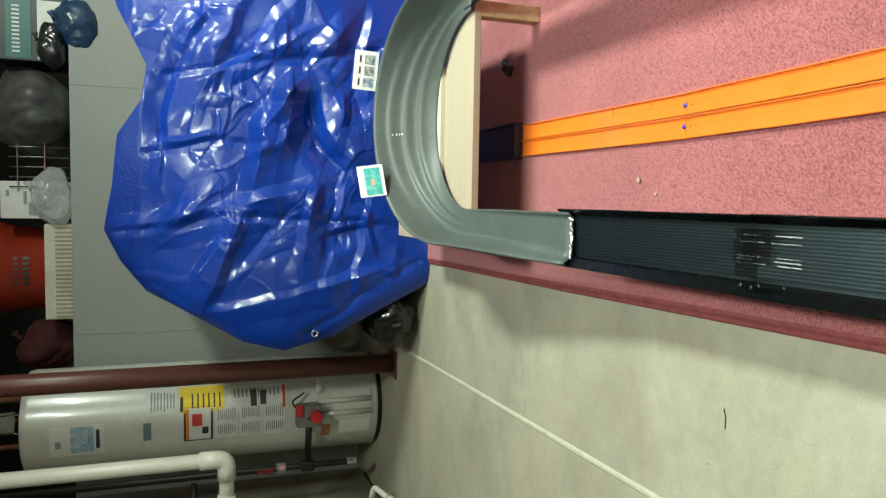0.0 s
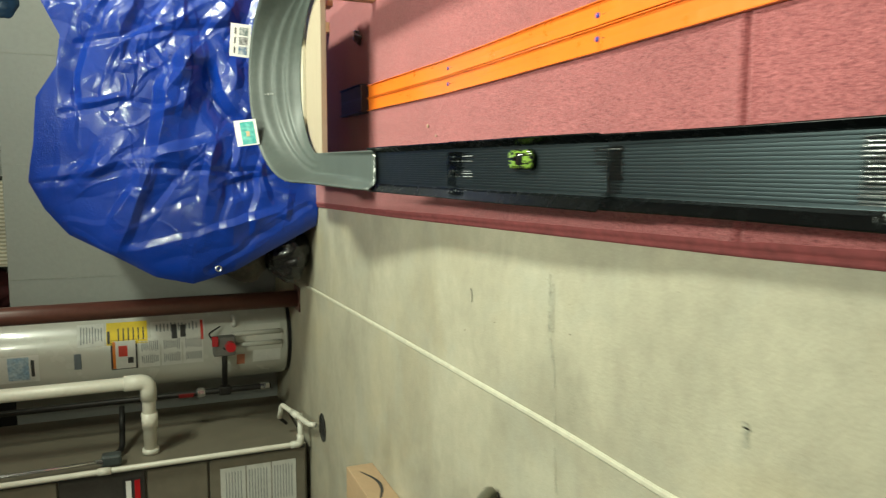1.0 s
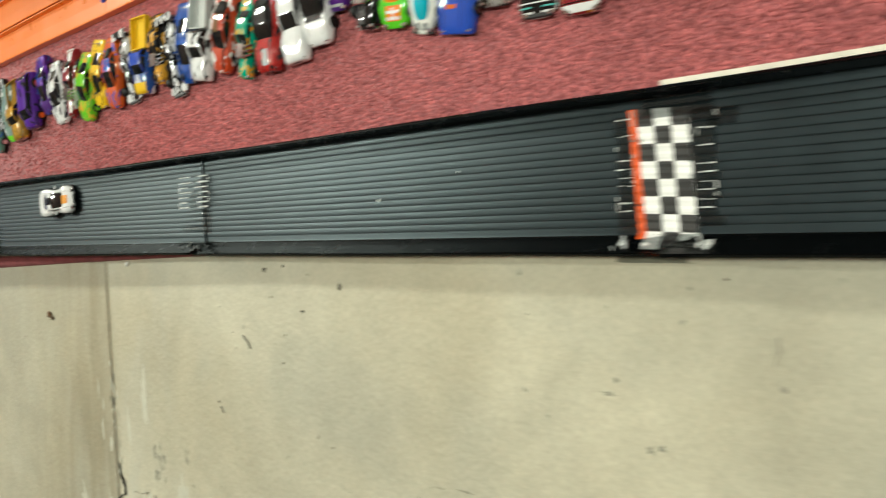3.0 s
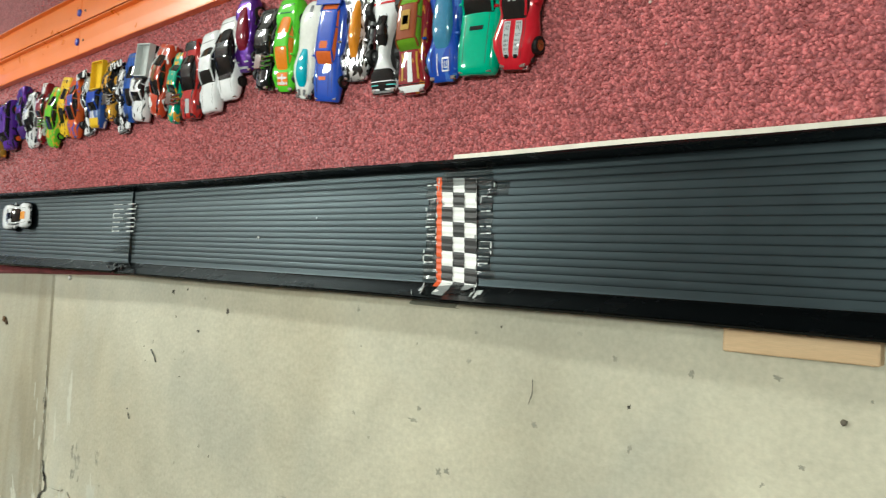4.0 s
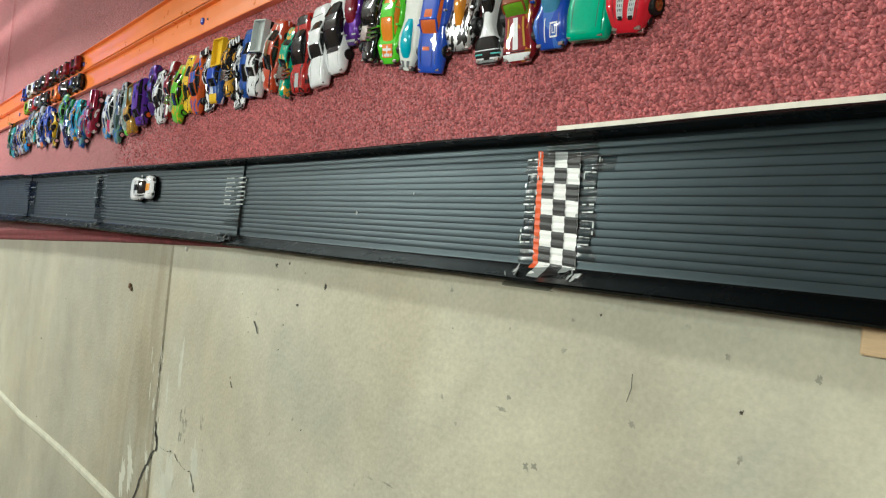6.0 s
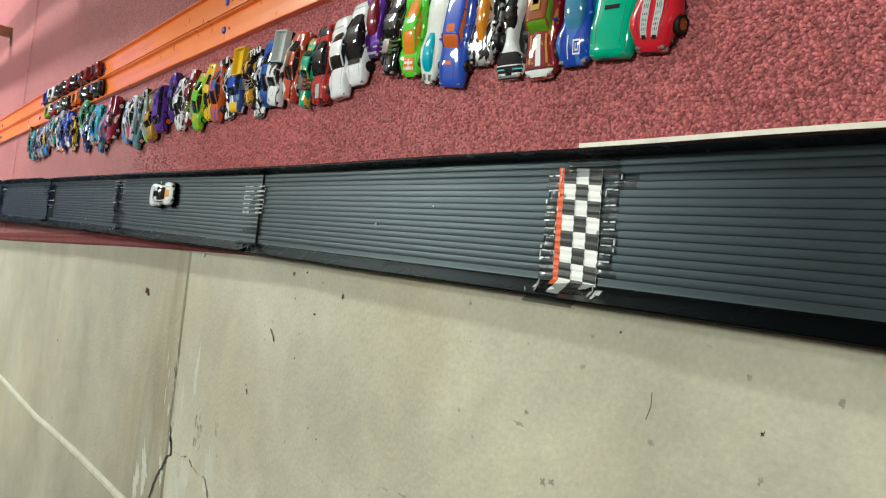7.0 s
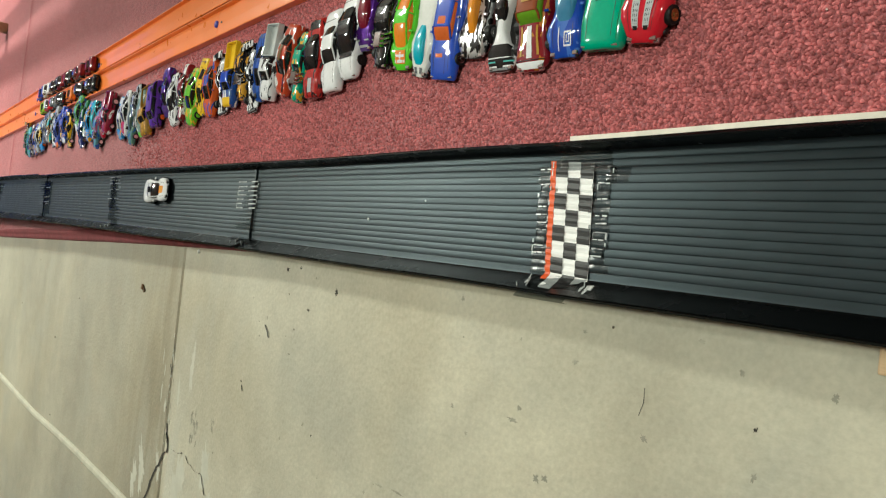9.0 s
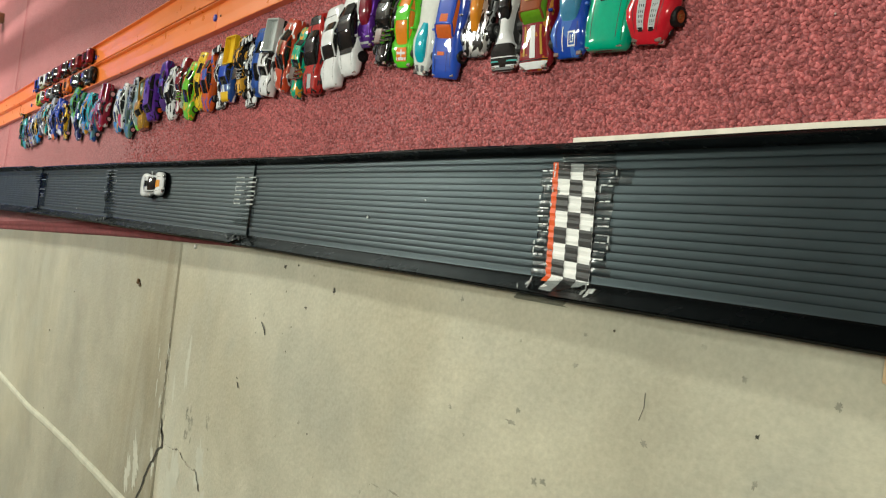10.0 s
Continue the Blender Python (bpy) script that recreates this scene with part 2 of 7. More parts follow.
M_WALL = mat("white_wall_paint", (0.275, 0.283, 0.262), 0.7, var=0.05, scale=2, fine=40, bump=0.0012, bscale=60)
M_CRAWL_SHADE = mat("crawlspace_shade", (0.035, 0.032, 0.028), 0.95, var=0.2, scale=6)
M_PLAIN = mat("grey_wall", (0.16, 0.155, 0.145), 0.85, var=0.08, scale=2)
M_CEIL = mat("ceiling_boards", (0.72, 0.70, 0.62), 0.9, var=0.1, scale=2)
M_BLACK = mat("black_corrugated_plastic", (0.0024, 0.0036, 0.0046), 0.43, spec=0.62, var=0.15, scale=6, fine=60, bump=0.00008, bscale=120)
# sheen tinted blue in the material, for the cool light it would mirror
M_BLACK.node_tree.nodes["Principled BSDF"].inputs["Specular Tint"].default_value = (0.68, 0.90, 1.0, 1)
M_BLACK_DIMMED = mat("black_dimmed_smooth_plastic", (0.0018, 0.0023, 0.0026), 0.26, spec=0.16, var=0.15, scale=6, fine=60)
M_GREY = mat("grey_green_track_plastic", (0.088, 0.106, 0.098), 0.48, var=0.12, scale=6, fine=60, bump=0.0002, bscale=90)
M_ORANGE = mat("orange_track_plastic", (0.90, 0.215, 0.018), 0.30, coat=0.4, spec=0.8, var=0.05, scale=5, fine=40)
M_NAVY = mat("navy_plastic", (0.008, 0.012, 0.028), 0.4)
def tarp_material(name):
    """Woven blue film: satin panels, straight crinkles in patches, glitter where the film is pinched."""
    m = mat(name, (0.003, 0.036, 0.315), 0.42, var=0.16, scale=4, fine=300, coat=0.60, coat_rough=0.16, spec=0.22)
    nt = m.node_tree
    b = nt.nodes["Principled BSDF"]
    tc = nt.nodes.new("ShaderNodeTexCoord")

    def noise_at(scale, detail, stretch=(1, 1, 1), turn=0.0, distort=0.0):
        mp = nt.nodes.new("ShaderNodeMapping")
        mp.inputs["Scale"].default_value, mp.inputs["Rotation"].default_value = stretch, (0, turn, 0)
        nt.links.new(tc.outputs["Object"], mp.inputs["Vector"])
        n = nt.nodes.new("ShaderNodeTexNoise")
        n.inputs["Scale"].default_value, n.inputs["Detail"].default_value, n.inputs["Distortion"].default_value = scale, detail, distort
        nt.links.new(mp.outputs["Vector"], n.inputs["Vector"])
        return n.outputs["Fac"]

    def maths(op, a, c):
        n = nt.nodes.new("ShaderNodeMath")
        n.operation = op
        for k, v in enumerate((a, c)):
            if isinstance(v, float):
                n.inputs[k].default_value = v
            else:
                nt.links.new(v, n.inputs[k])
        return n.outputs["Value"]

    def ridge(v):
        return maths("ABSOLUTE", maths("SUBTRACT", v, 0.5), 0.0)

    def window(v, lo, hi):
        n = nt.nodes.new("ShaderNodeMapRange")
        n.inputs["From Min"].default_value, n.inputs["From Max"].default_value = lo, hi
        nt.links.new(v, n.inputs["Value"])
        return n.outputs["Result"]
    creases = maths("ADD", ridge(noise_at(7, 1, (1, 1, 0.5), 0.5)), ridge(noise_at(11, 1, (0.5, 1, 1), -0.3)))
    crinkle = maths("ADD", ridge(noise_at(84, 2, (0.5, 1, 1.2), 0.5, 0.5)), ridge(noise_at(66, 2, (1.2, 1, 0.5), -0.3, 0.5)))
    glitter = maths("MULTIPLY", crinkle, window(noise_at(5.5, 3, (1, 1, 0.7)), 0.47, 0.60))
    height = maths("ADD", maths("MULTIPLY", creases, 0.42), maths("MULTIPLY", glitter, 0.36))
    bp = nt.nodes.new("ShaderNodeBump")
    bp.inputs["Strength"].default_value, bp.inputs["Distance"].default_value = 0.75, 0.012
    nt.links.new(height, bp.inputs["Height"])
    nt.links.new(bp.outputs["Normal"], b.inputs["Normal"])
    return m


M_PLY = wood_material("plywood", (0.46, 0.385, 0.29), (0.42, 0.345, 0.25))
M_BLUE = tarp_material("blue_tarp_plastic")
M_PINE = wood_material("pine_block", (0.66, 0.47, 0.28), (0.52, 0.34, 0.18), along=(14, 1, 14))
M_TAPE = tape_material("clear_tape")
M_WHITE = mat("white_paper", (0.88, 0.88, 0.86), 0.6, var=0.04, scale=30)
M_INK = mat("black_ink", (0.035, 0.035, 0.035), 0.5, var=0.1, scale=60)


# ---- builders ----
def obj(name, bm, material, smooth=False):
    me = bpy.data.meshes.new(name)
    bmesh.ops.recalc_face_normals(bm, faces=bm.faces)
    for fc in bm.faces:
        fc.smooth = smooth
    bm.to_mesh(me)
    bm.free()
    me.materials.append(material)
    return new(name, me)


def part(name, bm, material, parent, label="", smooth=False):
    ob = obj(name, bm, material, smooth)
    ob.parent = parent
    if label:
        ob["label"] = label
    return ob


def empty(name, m=None):
    ob = new(name)
    ob.empty_display_size = 0.02
    if m is not None:
        ob.matrix_basis = m
    return ob


def add_box(bm, c, s, bevel=0.0, m=None):
    """A box of centre c and size s, with bevelled edges, into bm."""
    made = bmesh.ops.create_cube(bm, size=1.0)["verts"]
    bmesh.ops.scale(bm, vec=s, verts=made)
    if bevel:
        edges = list({e for v in made for e in v.link_edges})
        made = list({v for f in bmesh.ops.bevel(bm, geom=edges, offset=bevel, segments=2, affect="EDGES", profile=0.5)["faces"]
                     for v in f.verts} | {v for v in made if v.is_valid})
    bmesh.ops.translate(bm, vec=c, verts=made)
    if m is not None:
        bmesh.ops.transform(bm, matrix=m, verts=made)
    return made


def box_bm(c, s, bevel=0.0, m=None):
    bm = bmesh.new()
    add_box(bm, c, s, bevel, m)
    return bm


def grid_bm(rows, closed=False, caps=False):
    """A sheet through rows of points; closed joins each row's ends, caps fills the first and last row."""
    bm = bmesh.new()
    vs = [[bm.verts.new(p) for p in r] for r in rows]
    n = len(rows[0])
    for a, b in zip(vs, vs[1:]):
        for i in range(n if closed else n - 1):
            j = (i + 1) % n
            bm.faces.new((a[i], a[j], b[j], b[i]))
    if caps:
        bm.faces.new(vs[0])
        bm.faces.new(list(reversed(vs[-1])))
    return bm


def tube_bm(points, r, sides=12, bm=None):
    """A round tube along points (radius r, or one radius a point)."""
    pts = [Vector(p) for p in points]
    rs = r if isinstance(r, (list, tuple)) else [r] * len(pts)
    rows = []
    up = Vector((0.123, 0.31, 0.94)).normalized()
    for i, p in enumerate(pts):
        d = (pts[min(i + 1, len(pts) - 1)] - pts[max(i - 1, 0)]).normalized()
        a = d.cross(up).normalized()
        b = d.cross(a).normalized()
        up = up if abs(d.dot(up)) < 0.98 else Vector((1, 0, 0))
        rows.append([p + rs[i] * (math.cos(q) * a + math.sin(q) * b) for q in (2 * math.pi * k / sides for k in range(sides))])
    made = grid_bm(rows, closed=True, caps=True)
    if bm is None:
        return made
    me = bpy.data.meshes.new("tmp")
    made.to_mesh(me)
    made.free()
    bm.from_mesh(me)
    bpy.data.meshes.remove(me)
    return bm


def bend(points, r, n=5):
    """Points with rounded corners of radius r."""
    pts = [Vector(p) for p in points]
    out = [pts[0]]
    for a, b, c in zip(pts, pts[1:], pts[2:]):
        u, w = (a - b).normalized(), (c - b).normalized()
        k = min(r, (a - b).length * 0.45, (c - b).length * 0.45)
        for i in range(n + 1):
            t = i / n
            out.append((1 - t) ** 2 * (b + u * k) + 2 * t * (1 - t) * b + t * t * (b + w * k))
    return out + [pts[-1]]


def lathe_bm(profile, sides=28, c=(0, 0, 0)):
    """A turned shape from (radius, height) pairs about the z axis."""
    rows = [[(c[0] + r * math.cos(2 * math.pi * k / sides), c[1] + r * math.sin(2 * math.pi * k / sides), c[2] + z)
             for k in range(sides)] for r, z in profile]
    return grid_bm(rows, closed=True, caps=True)


def lerp(table, x):
    """Linear interpolation in (x, value) pairs."""
    return float(np.interp(x, [a for a, _ in table], [b for _, b in table]))


# ---- structure ----
floor = obj("floor", box_bm((0.3, -0.6, -0.066), (6.0, 8.0, 0.108)), M_GROOVE)
tagged(floor, "beige concrete basement floor with joints and a crack", "floor", kind="structure")
SEAM = -0.42
SEAM_X = [(-4.3, -0.40), (-2.28, -0.434), (-2.0, -0.441), (-1.7, -0.457), (-1.22, -0.463), (-0.92, -0.474), (-0.6, -0.477), (0.03, -0.495), (1.49, -0.541), (2.6, -0.575)]


def joint_y(x):
    """The sawn joint across the floor, which runs a little askew."""
    return -2.471 + 0.087 * (x + 0.05)


def slab(name, x0, x1, y0, y1, skew, parent, material):
    """A floor slab with softly rounded edges; its sides follow the skew of the seam and of the sawn joint."""
    g = 0.0021

    def askew(y):
        return y == JOINT

    def xs(x, y):
        return lerp(SEAM_X, y) if skew(x) else x
    nx, ny = 14, 20
    rows = []
    for j in range(ny + 1):
        row = []
        for i in range(nx + 1):
            xg = x0 + (x1 - x0) * i / nx
            ya, yb = (joint_y(xg) if askew(y0) else y0) + g, (joint_y(xg) if askew(y1) else y1) - g
            y = ya + (yb - ya) * j / ny
            row.append((xs(x0, y) + g + (xs(x1, y) - xs(x0, y) - 2 * g) * i / nx, y, -0.011 if i in (0, nx) or j in (0, ny) else 0.0))
        rows.append(row)
    # draw the first ring in from the edge, for a narrow rounded arris
    for j in range(1, ny):
        for i, k in ((1, 0), (nx - 1, nx)):
            p, e = rows[j][i], rows[j][k]
            rows[j][i] = (e[0] + (0.0022 if k == 0 else -0.0022), p[1], 0.0)
    for i in range(1, nx):
        for j, k in ((1, 0), (ny - 1, ny)):
            p, e = rows[j][i], rows[k][i]
            rows[j][i] = (p[0], e[1] + (0.0022 if k == 0 else -0.0022), 0.0)
    return part(name, grid_bm(rows), material, parent, smooth=False)


JOINT = -2.47
for a, b in ((-4.2, JOINT), (JOINT, 2.5)):
    slab("slab", -2.6, SEAM, a, b, lambda x: x == SEAM, floor, M_CONC_OLD if b > 0 else M_CONC)
    slab("slab", SEAM, 3.2, a, b, lambda x: x == SEAM, floor, M_CONC_OLD if b > 0 else M_CONC)
rows = []
for i in range(60):
    y = -4.2 + 6.7 * i / 59
    x = lerp(SEAM_X, y)
    w = 0.0085 + 0.0014 * noise.noise((0, y * 7, 0))
    rows.append([(x - w, y, -0.003), (x - w * 0.8, y, 0.0016), (x - w * 0.4, y, 0.0034), (x + w * 0.3, y, 0.0036), (x + w * 0.75, y, 0.0018), (x + w, y, -0.003)])
part("joint_filler", grid_bm(rows), M_JOINT, floor, "pale raised filler in the slab joint")

# crack that runs on from the slab joint, and a branch
M_CRACK = mat("crack_dark", (0.05, 0.045, 0.035), 0.95)
M_STAIN = mat("grey_floor_stain", (0.365, 0.35, 0.275), 0.8, var=0.2, scale=60)


def crack(points, w, seed, material=M_CRACK, label="dark crack in the concrete", name="crack"):
    rows = []
    n = 26
    total = [Vector(p) for p in points]
    for i in range(n + 1):
        t = i / n * (len(total) - 1)
        k = min(int(t), len(total) - 2)
        p = total[k].lerp(total[k + 1], t - k)
        p.x += 0.004 * noise.noise((seed, t * 5, 0))
        p.y += 0.006 * noise.noise((seed, t * 6, 3))
        h = w * (0.5 + 0.8 * abs(noise.noise((seed, t * 9, 7))))
        rows.append([(p.x, p.y - h, 0.0008), (p.x, p.y + h, 0.0008)])
    return part(name, grid_bm(rows), material, floor, label)


crack([(-0.298, -2.482, 0), (-0.318, -2.496, 0), (-0.325, -2.480, 0), (-0.347, -2.466, 0), (-0.36, -2.452, 0), (-0.385, -2.442, 0), (-0.41, -2.425, 0), (-0.438, -2.41, 0)], 0.0046, 1)
crack([(-0.314, -2.502, 0), (-0.312, -2.530, 0), (-0.308, -2.55, 0), (-0.318, -2.585, 0), (-0.316, -2.61, 0), (-0.335, -2.625, 0)], 0.0017, 2)
crack([(-0.286, -2.479, 0), (-0.300, -2.484, 0), (-0.312, -2.490, 0)], 0.0030, 3)

for k, (x0, y0, x1, y1, w) in enumerate(((-0.19, -0.583, -0.25, -0.584, 0.0035), (-0.262, -0.584, -0.30, -0.583, 0.0045), (-0.31, -0.588, -0.36, -0.602, 0.003),
                                         (-0.36, -0.603, -0.41, -0.606, 0.0016), (-0.43, -0.608, -0.47, -0.609, 0.002), (-0.515, -0.611, -0.60, -0.620, 0.0016),
                                         (-0.315, -1.066, -0.348, -1.066, 0.0055), (-0.205, -0.596, -0.30, -0.597, 0.0012))):
    crack([(x0, y0, 0), ((x0 + x1) / 2, (y0 + y1) / 2, 0), (x1, y1, 0)], w * 1.6, 5 + k, M_STAIN, "grey stain along a hairline in the concrete", "stain")
M_PATCH = mat("pale_patch", (0.535, 0.525, 0.43), 0.7, var=0.06, scale=30)


def blotch(x, y, rx, ry, seed, material, label, turn=0.0, ragged=0.6):
    """A thin patch on the slab with a ragged outline."""
    n = 72
    c, sn = math.cos(math.radians(turn)), math.sin(math.radians(turn))
    pts = []
    for k in range(n):
        a = 2 * math.pi * k / n
        ca, sa = math.cos(a), math.sin(a)
        r = 1 + ragged * (0.8 * noise.noise((ca * 1.3 + seed, sa * 1.3, seed)) + 0.7 * noise.noise((ca * 3.5 + seed, sa * 3.5, 7)) + 0.45 * noise.noise((ca * 9 + seed, sa * 9, 3)))
        u, v = rx * r * ca, ry * r * sa
        pts.append((x + u * c - v * sn, y + u * sn + v * c, 0.00005 + 0.000002 * (int(abs(seed) * 10) % 53)))
    bm = bmesh.new()
    bm.faces.new([bm.verts.new(p) for p in pts])
    part("stain", bm, material, floor, label)


rb = random.Random(3)
# flaked grey marks and chalky scrapes where the joint has broken up
for k in range(26):
    blotch(-0.268 + rb.uniform(-0.022, 0.016), -2.568 + rb.uniform(-0.012, 0.010), rb.uniform(0.0012, 0.005), rb.uniform(0.0008, 0.0022), k, M_STAIN, "grey flaked mark in the concrete", rb.uniform(-20, 20), 1.0)
for k in range(10):
    blotch(-0.255 + rb.uniform(-0.010, 0.010), -2.622 + rb.uniform(-0.005, 0.005), rb.uniform(0.001, 0.004), rb.uniform(0.0006, 0.0014), 200 + k, M_STAIN, "grey flaked mark in the concrete", 0, 1.0)
for k in range(40):
    x = rb.uniform(-0.315, -0.17)
    blotch(x, joint_y(x) + abs(rb.gauss(0, 0.010)) + 0.004, rb.uniform(0.0015, 0.006), rb.uniform(0.0005, 0.0014), 30 + k, (M_STAIN, M_PATCH, M_CRACK, M_PATCH)[k % 4] if k % 4 != 2 or rb.random() < 0.4 else M_PATCH, "small flaked mark beside the joint", rb.uniform(-6, 6), 1.0)
for x, y, rx, ry, t in ((-0.305, -2.615, 0.026, 0.012, 12), (-0.345, -2.635, 0.016, 0.007, -8), (-0.365, -2.40, 0.034, 0.011, 24), (-0.392, -2.372, 0.022, 0.012, 8), (-0.345, -2.462, 0.022, 0.006, 30), (-0.35, -2.535, 0.034, 0.020, 0),
                        (-0.252, -2.443, 0.014, 0.0018, 4), (-0.222, -2.446, 0.008, 0.0014, 0), (-0.268, -2.462, 0.010, 0.0025, -4), (-0.245, -2.505, 0.020, 0.0028, 5), (-0.205, -2.540, 0.030, 0.006, 3), (-0.205, -2.435, 0.010, 0.0012, 2)):
    blotch(x, y, rx, ry, x * 50 + y * 13, M_PATCH, "pale chalky patch in the concrete", t, 0.75)
# pits and dirt specks scattered over the slab near the finish
for k in range(64):
    x, y = -0.055 - 0.38 * rb.random() ** 1.3, rb.uniform(-3.42, -2.60)
    r = 0.0007 + 0.0014 * rb.random() ** 3
    blotch(x, y, r * rb.uniform(0.8, 1.8), r, 300 + k, M_CRACK if k % 3 == 0 else M_STAIN, "small dark pit in the concrete", rb.uniform(0, 180), 1.1)
for x, y, rx, ry in ((-0.132, -3.101, 0.0014, 0.0040), (-0.163, -3.127, 0.0020, 0.0022), (-0.161, -3.134, 0.0016, 0.0025), (-0.152, -3.057, 0.0013, 0.0012), (-0.217, -2.985, 0.0008, 0.010), (-0.219, -2.962, 0.0007, 0.006), (-0.059, -3.231, 0.0012, 0.0016), (-0.065, -3.153, 0.001, 0.0014), (-0.071, -3.255, 0.0014, 0.0014), (-0.074, -3.30, 0.0018, 0.0016)):
    blotch(x, y, rx, ry, y * 20, M_STAIN, "grey mark in the concrete", 0, 1.0)


# carpet with a bound edge and a seam across
def carpet_edge(y):
    return lerp([(-3.5, -0.022), (-2.7, -0.043), (-2.37, -0.053), (-2.09, -0.063), (-1.92, -0.070), (-1.03, -0.104), (-0.52, -0.118), (0.31, -0.141), (1.2, -0.159), (1.7, -0.17)], y)


CARPET_NEAR, CARPET_FAR, CARPET_RIGHT = -3.398, 1.6, 2.3
rows = []
CARPET_SEAM = -1.048
ys = sorted([CARPET_NEAR + (CARPET_FAR - CARPET_NEAR) * j / 110 for j in range(111)] + [CARPET_SEAM + 0.002 * k for k in range(-8, 9)])
for y in ys:
    x0 = carpet_edge(y) + 0.018
    row = []
    for i in range(41):
        x = x0 + (CARPET_RIGHT - x0) * (i / 40) ** 1.5
        z = 0.0105 + 0.0012 * noise.noise((x * 2.5, y * 2.5, 0))
        d = abs(y - CARPET_SEAM)
        z -= 0.0075 * max(0, 1 - d / 0.006) - 0.0022 * math.exp(-((d - 0.011) / 0.005) ** 2)
        row.append((x, y + 0.006 * noise.noise((x * 3, 0, 5)) * max(0, 1 - abs(y - CARPET_SEAM) / 0.1), z))
    rows.append(row)
carpet = tagged(empty("carpet"), "worn burgundy pile carpet with a bound edge and a seam", "carpet", kind="structure")
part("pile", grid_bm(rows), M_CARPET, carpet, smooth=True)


def carpet_tufts(x0, x1, y0, y1, pitch, thin, seed):
    """Yarn tufts of the pile: small leaning lumps, close together, joined into one sheet."""
    rng = np.random.default_rng(seed)
    gx, gy = np.meshgrid(np.arange(x0, x1, pitch), np.arange(y0, y1, pitch))
    n = gx.size
    cx = gx.ravel() + rng.uniform(-0.5, 0.5, n) * pitch
    cy = gy.ravel() + rng.uniform(-0.5, 0.5, n) * pitch
    edge = np.interp(cy, [-3.5, -2.7, -2.37, -1.9], [-0.022, -0.043, -0.053, -0.072]) + 0.022
    keep = (cx > edge) & (rng.random(cx.size) < np.clip(1.15 - 1.3 * np.clip((cy - thin) / 0.55, 0, 1) - 1.3 * np.clip((cx - 0.26) / 0.2, 0, 1), 0, 1))
    cx, cy, n = cx[keep], cy[keep], int(keep.sum())
    r = rng.uniform(0.42, 0.80, n) * pitch
    stretch, turn = rng.uniform(0.7, 1.5, n), rng.uniform(0, np.pi, n)
    high = 0.0116 + rng.uniform(-0.0006, 0.0010, n)
    lean = rng.normal(0, 0.3, (n, 2)) * pitch
    ring = np.linspace(0, 2 * np.pi, 6, endpoint=False)
    verts = np.zeros((n, 13, 3))
    for level, (scale, z) in enumerate(((1.0, 0.0), (0.80, 0.72))):
        u = np.cos(ring)[None] * (r * stretch)[:, None] * scale
        v = np.sin(ring)[None] * (r / stretch)[:, None] * scale
        c, sn = np.cos(turn)[:, None], np.sin(turn)[:, None]
        verts[:, level * 6:level * 6 + 6, 0] = cx[:, None] + u * c - v * sn + lean[:, :1] * z
        verts[:, level * 6:level * 6 + 6, 1] = cy[:, None] + u * sn + v * c + lean[:, 1:] * z
        verts[:, level * 6:level * 6 + 6, 2] = 0.0094 + (high[:, None] - 0.0094) * z
    verts[:, 12, 0], verts[:, 12, 1], verts[:, 12, 2] = cx + lean[:, 0], cy + lean[:, 1], high
    faces = [(i, (i + 1) % 6, 6 + (i + 1) % 6) for i in range(6)] + [(i, 6 + (i + 1) % 6, 6 + i) for i in range(6)] + [(6 + i, 6 + (i + 1) % 6, 12) for i in range(6)]
    idx = (np.array(faces)[None] + (np.arange(n) * 13)[:, None, None]).reshape(-1, 3)
    me = bpy.data.meshes.new("tufts")
    me.vertices.add(n * 13)
    me.vertices.foreach_set("co", verts.reshape(-1).astype(np.float32))
    me.loops.add(len(idx) * 3)
    me.loops.foreach_set("vertex_index", idx.reshape(-1).astype(np.int32))
    me.polygons.add(len(idx))
    me.polygons.foreach_set("loop_start", np.arange(0, len(idx) * 3, 3, dtype=np.int32))
    me.polygons.foreach_set("use_smooth", np.ones(len(idx), dtype=bool))
    me.update(calc_edges=True)
    me.materials.append(M_TUFT)
    ob = new("tufts", me)
    ob.parent = carpet
    ob["kind"] = "stuff"


carpet_tufts(0.0, 0.46, -3.385, -2.05, 0.00205, -2.65, 5)


def binding(fn, n, label):
    rows = []
    for i in range(n + 1):
        p, out = fn(i / n)
        p, out = Vector(p), Vector(out)
        wob = 0.001 * noise.noise((i * 0.4, 3, 1))
        rows.append([p - out * 0.004 + Vector((0, 0, 0.0095)), p + out * 0.002 + Vector((0, 0, 0.0125 + wob)), p + out * 0.008 + Vector((0, 0, 0.009)),
                     p + out * 0.010 + Vector((0, 0, 0.006)), p + out * 0.014 + Vector((0, 0, 0.0075)), p + out * 0.019 + Vector((0, 0, 0.005 + wob)), p + out * 0.020 + Vector((0, 0, 0.0))])
    part("binding", grid_bm(rows), M_BIND, carpet, label, smooth=True)


binding(lambda t: ((carpet_edge(CARPET_NEAR + (CARPET_FAR - CARPET_NEAR) * t) + 0.018, CARPET_NEAR + (CARPET_FAR - CARPET_NEAR) * t, 0), (-1, 0, 0)), 160, "dark red bound edge")
binding(lambda t: ((carpet_edge(CARPET_NEAR) + 0.0 + (CARPET_RIGHT - carpet_edge(CARPET_NEAR)) * t, CARPET_NEAR, 0), (0, -1, 0)), 80, "dark red bound edge")

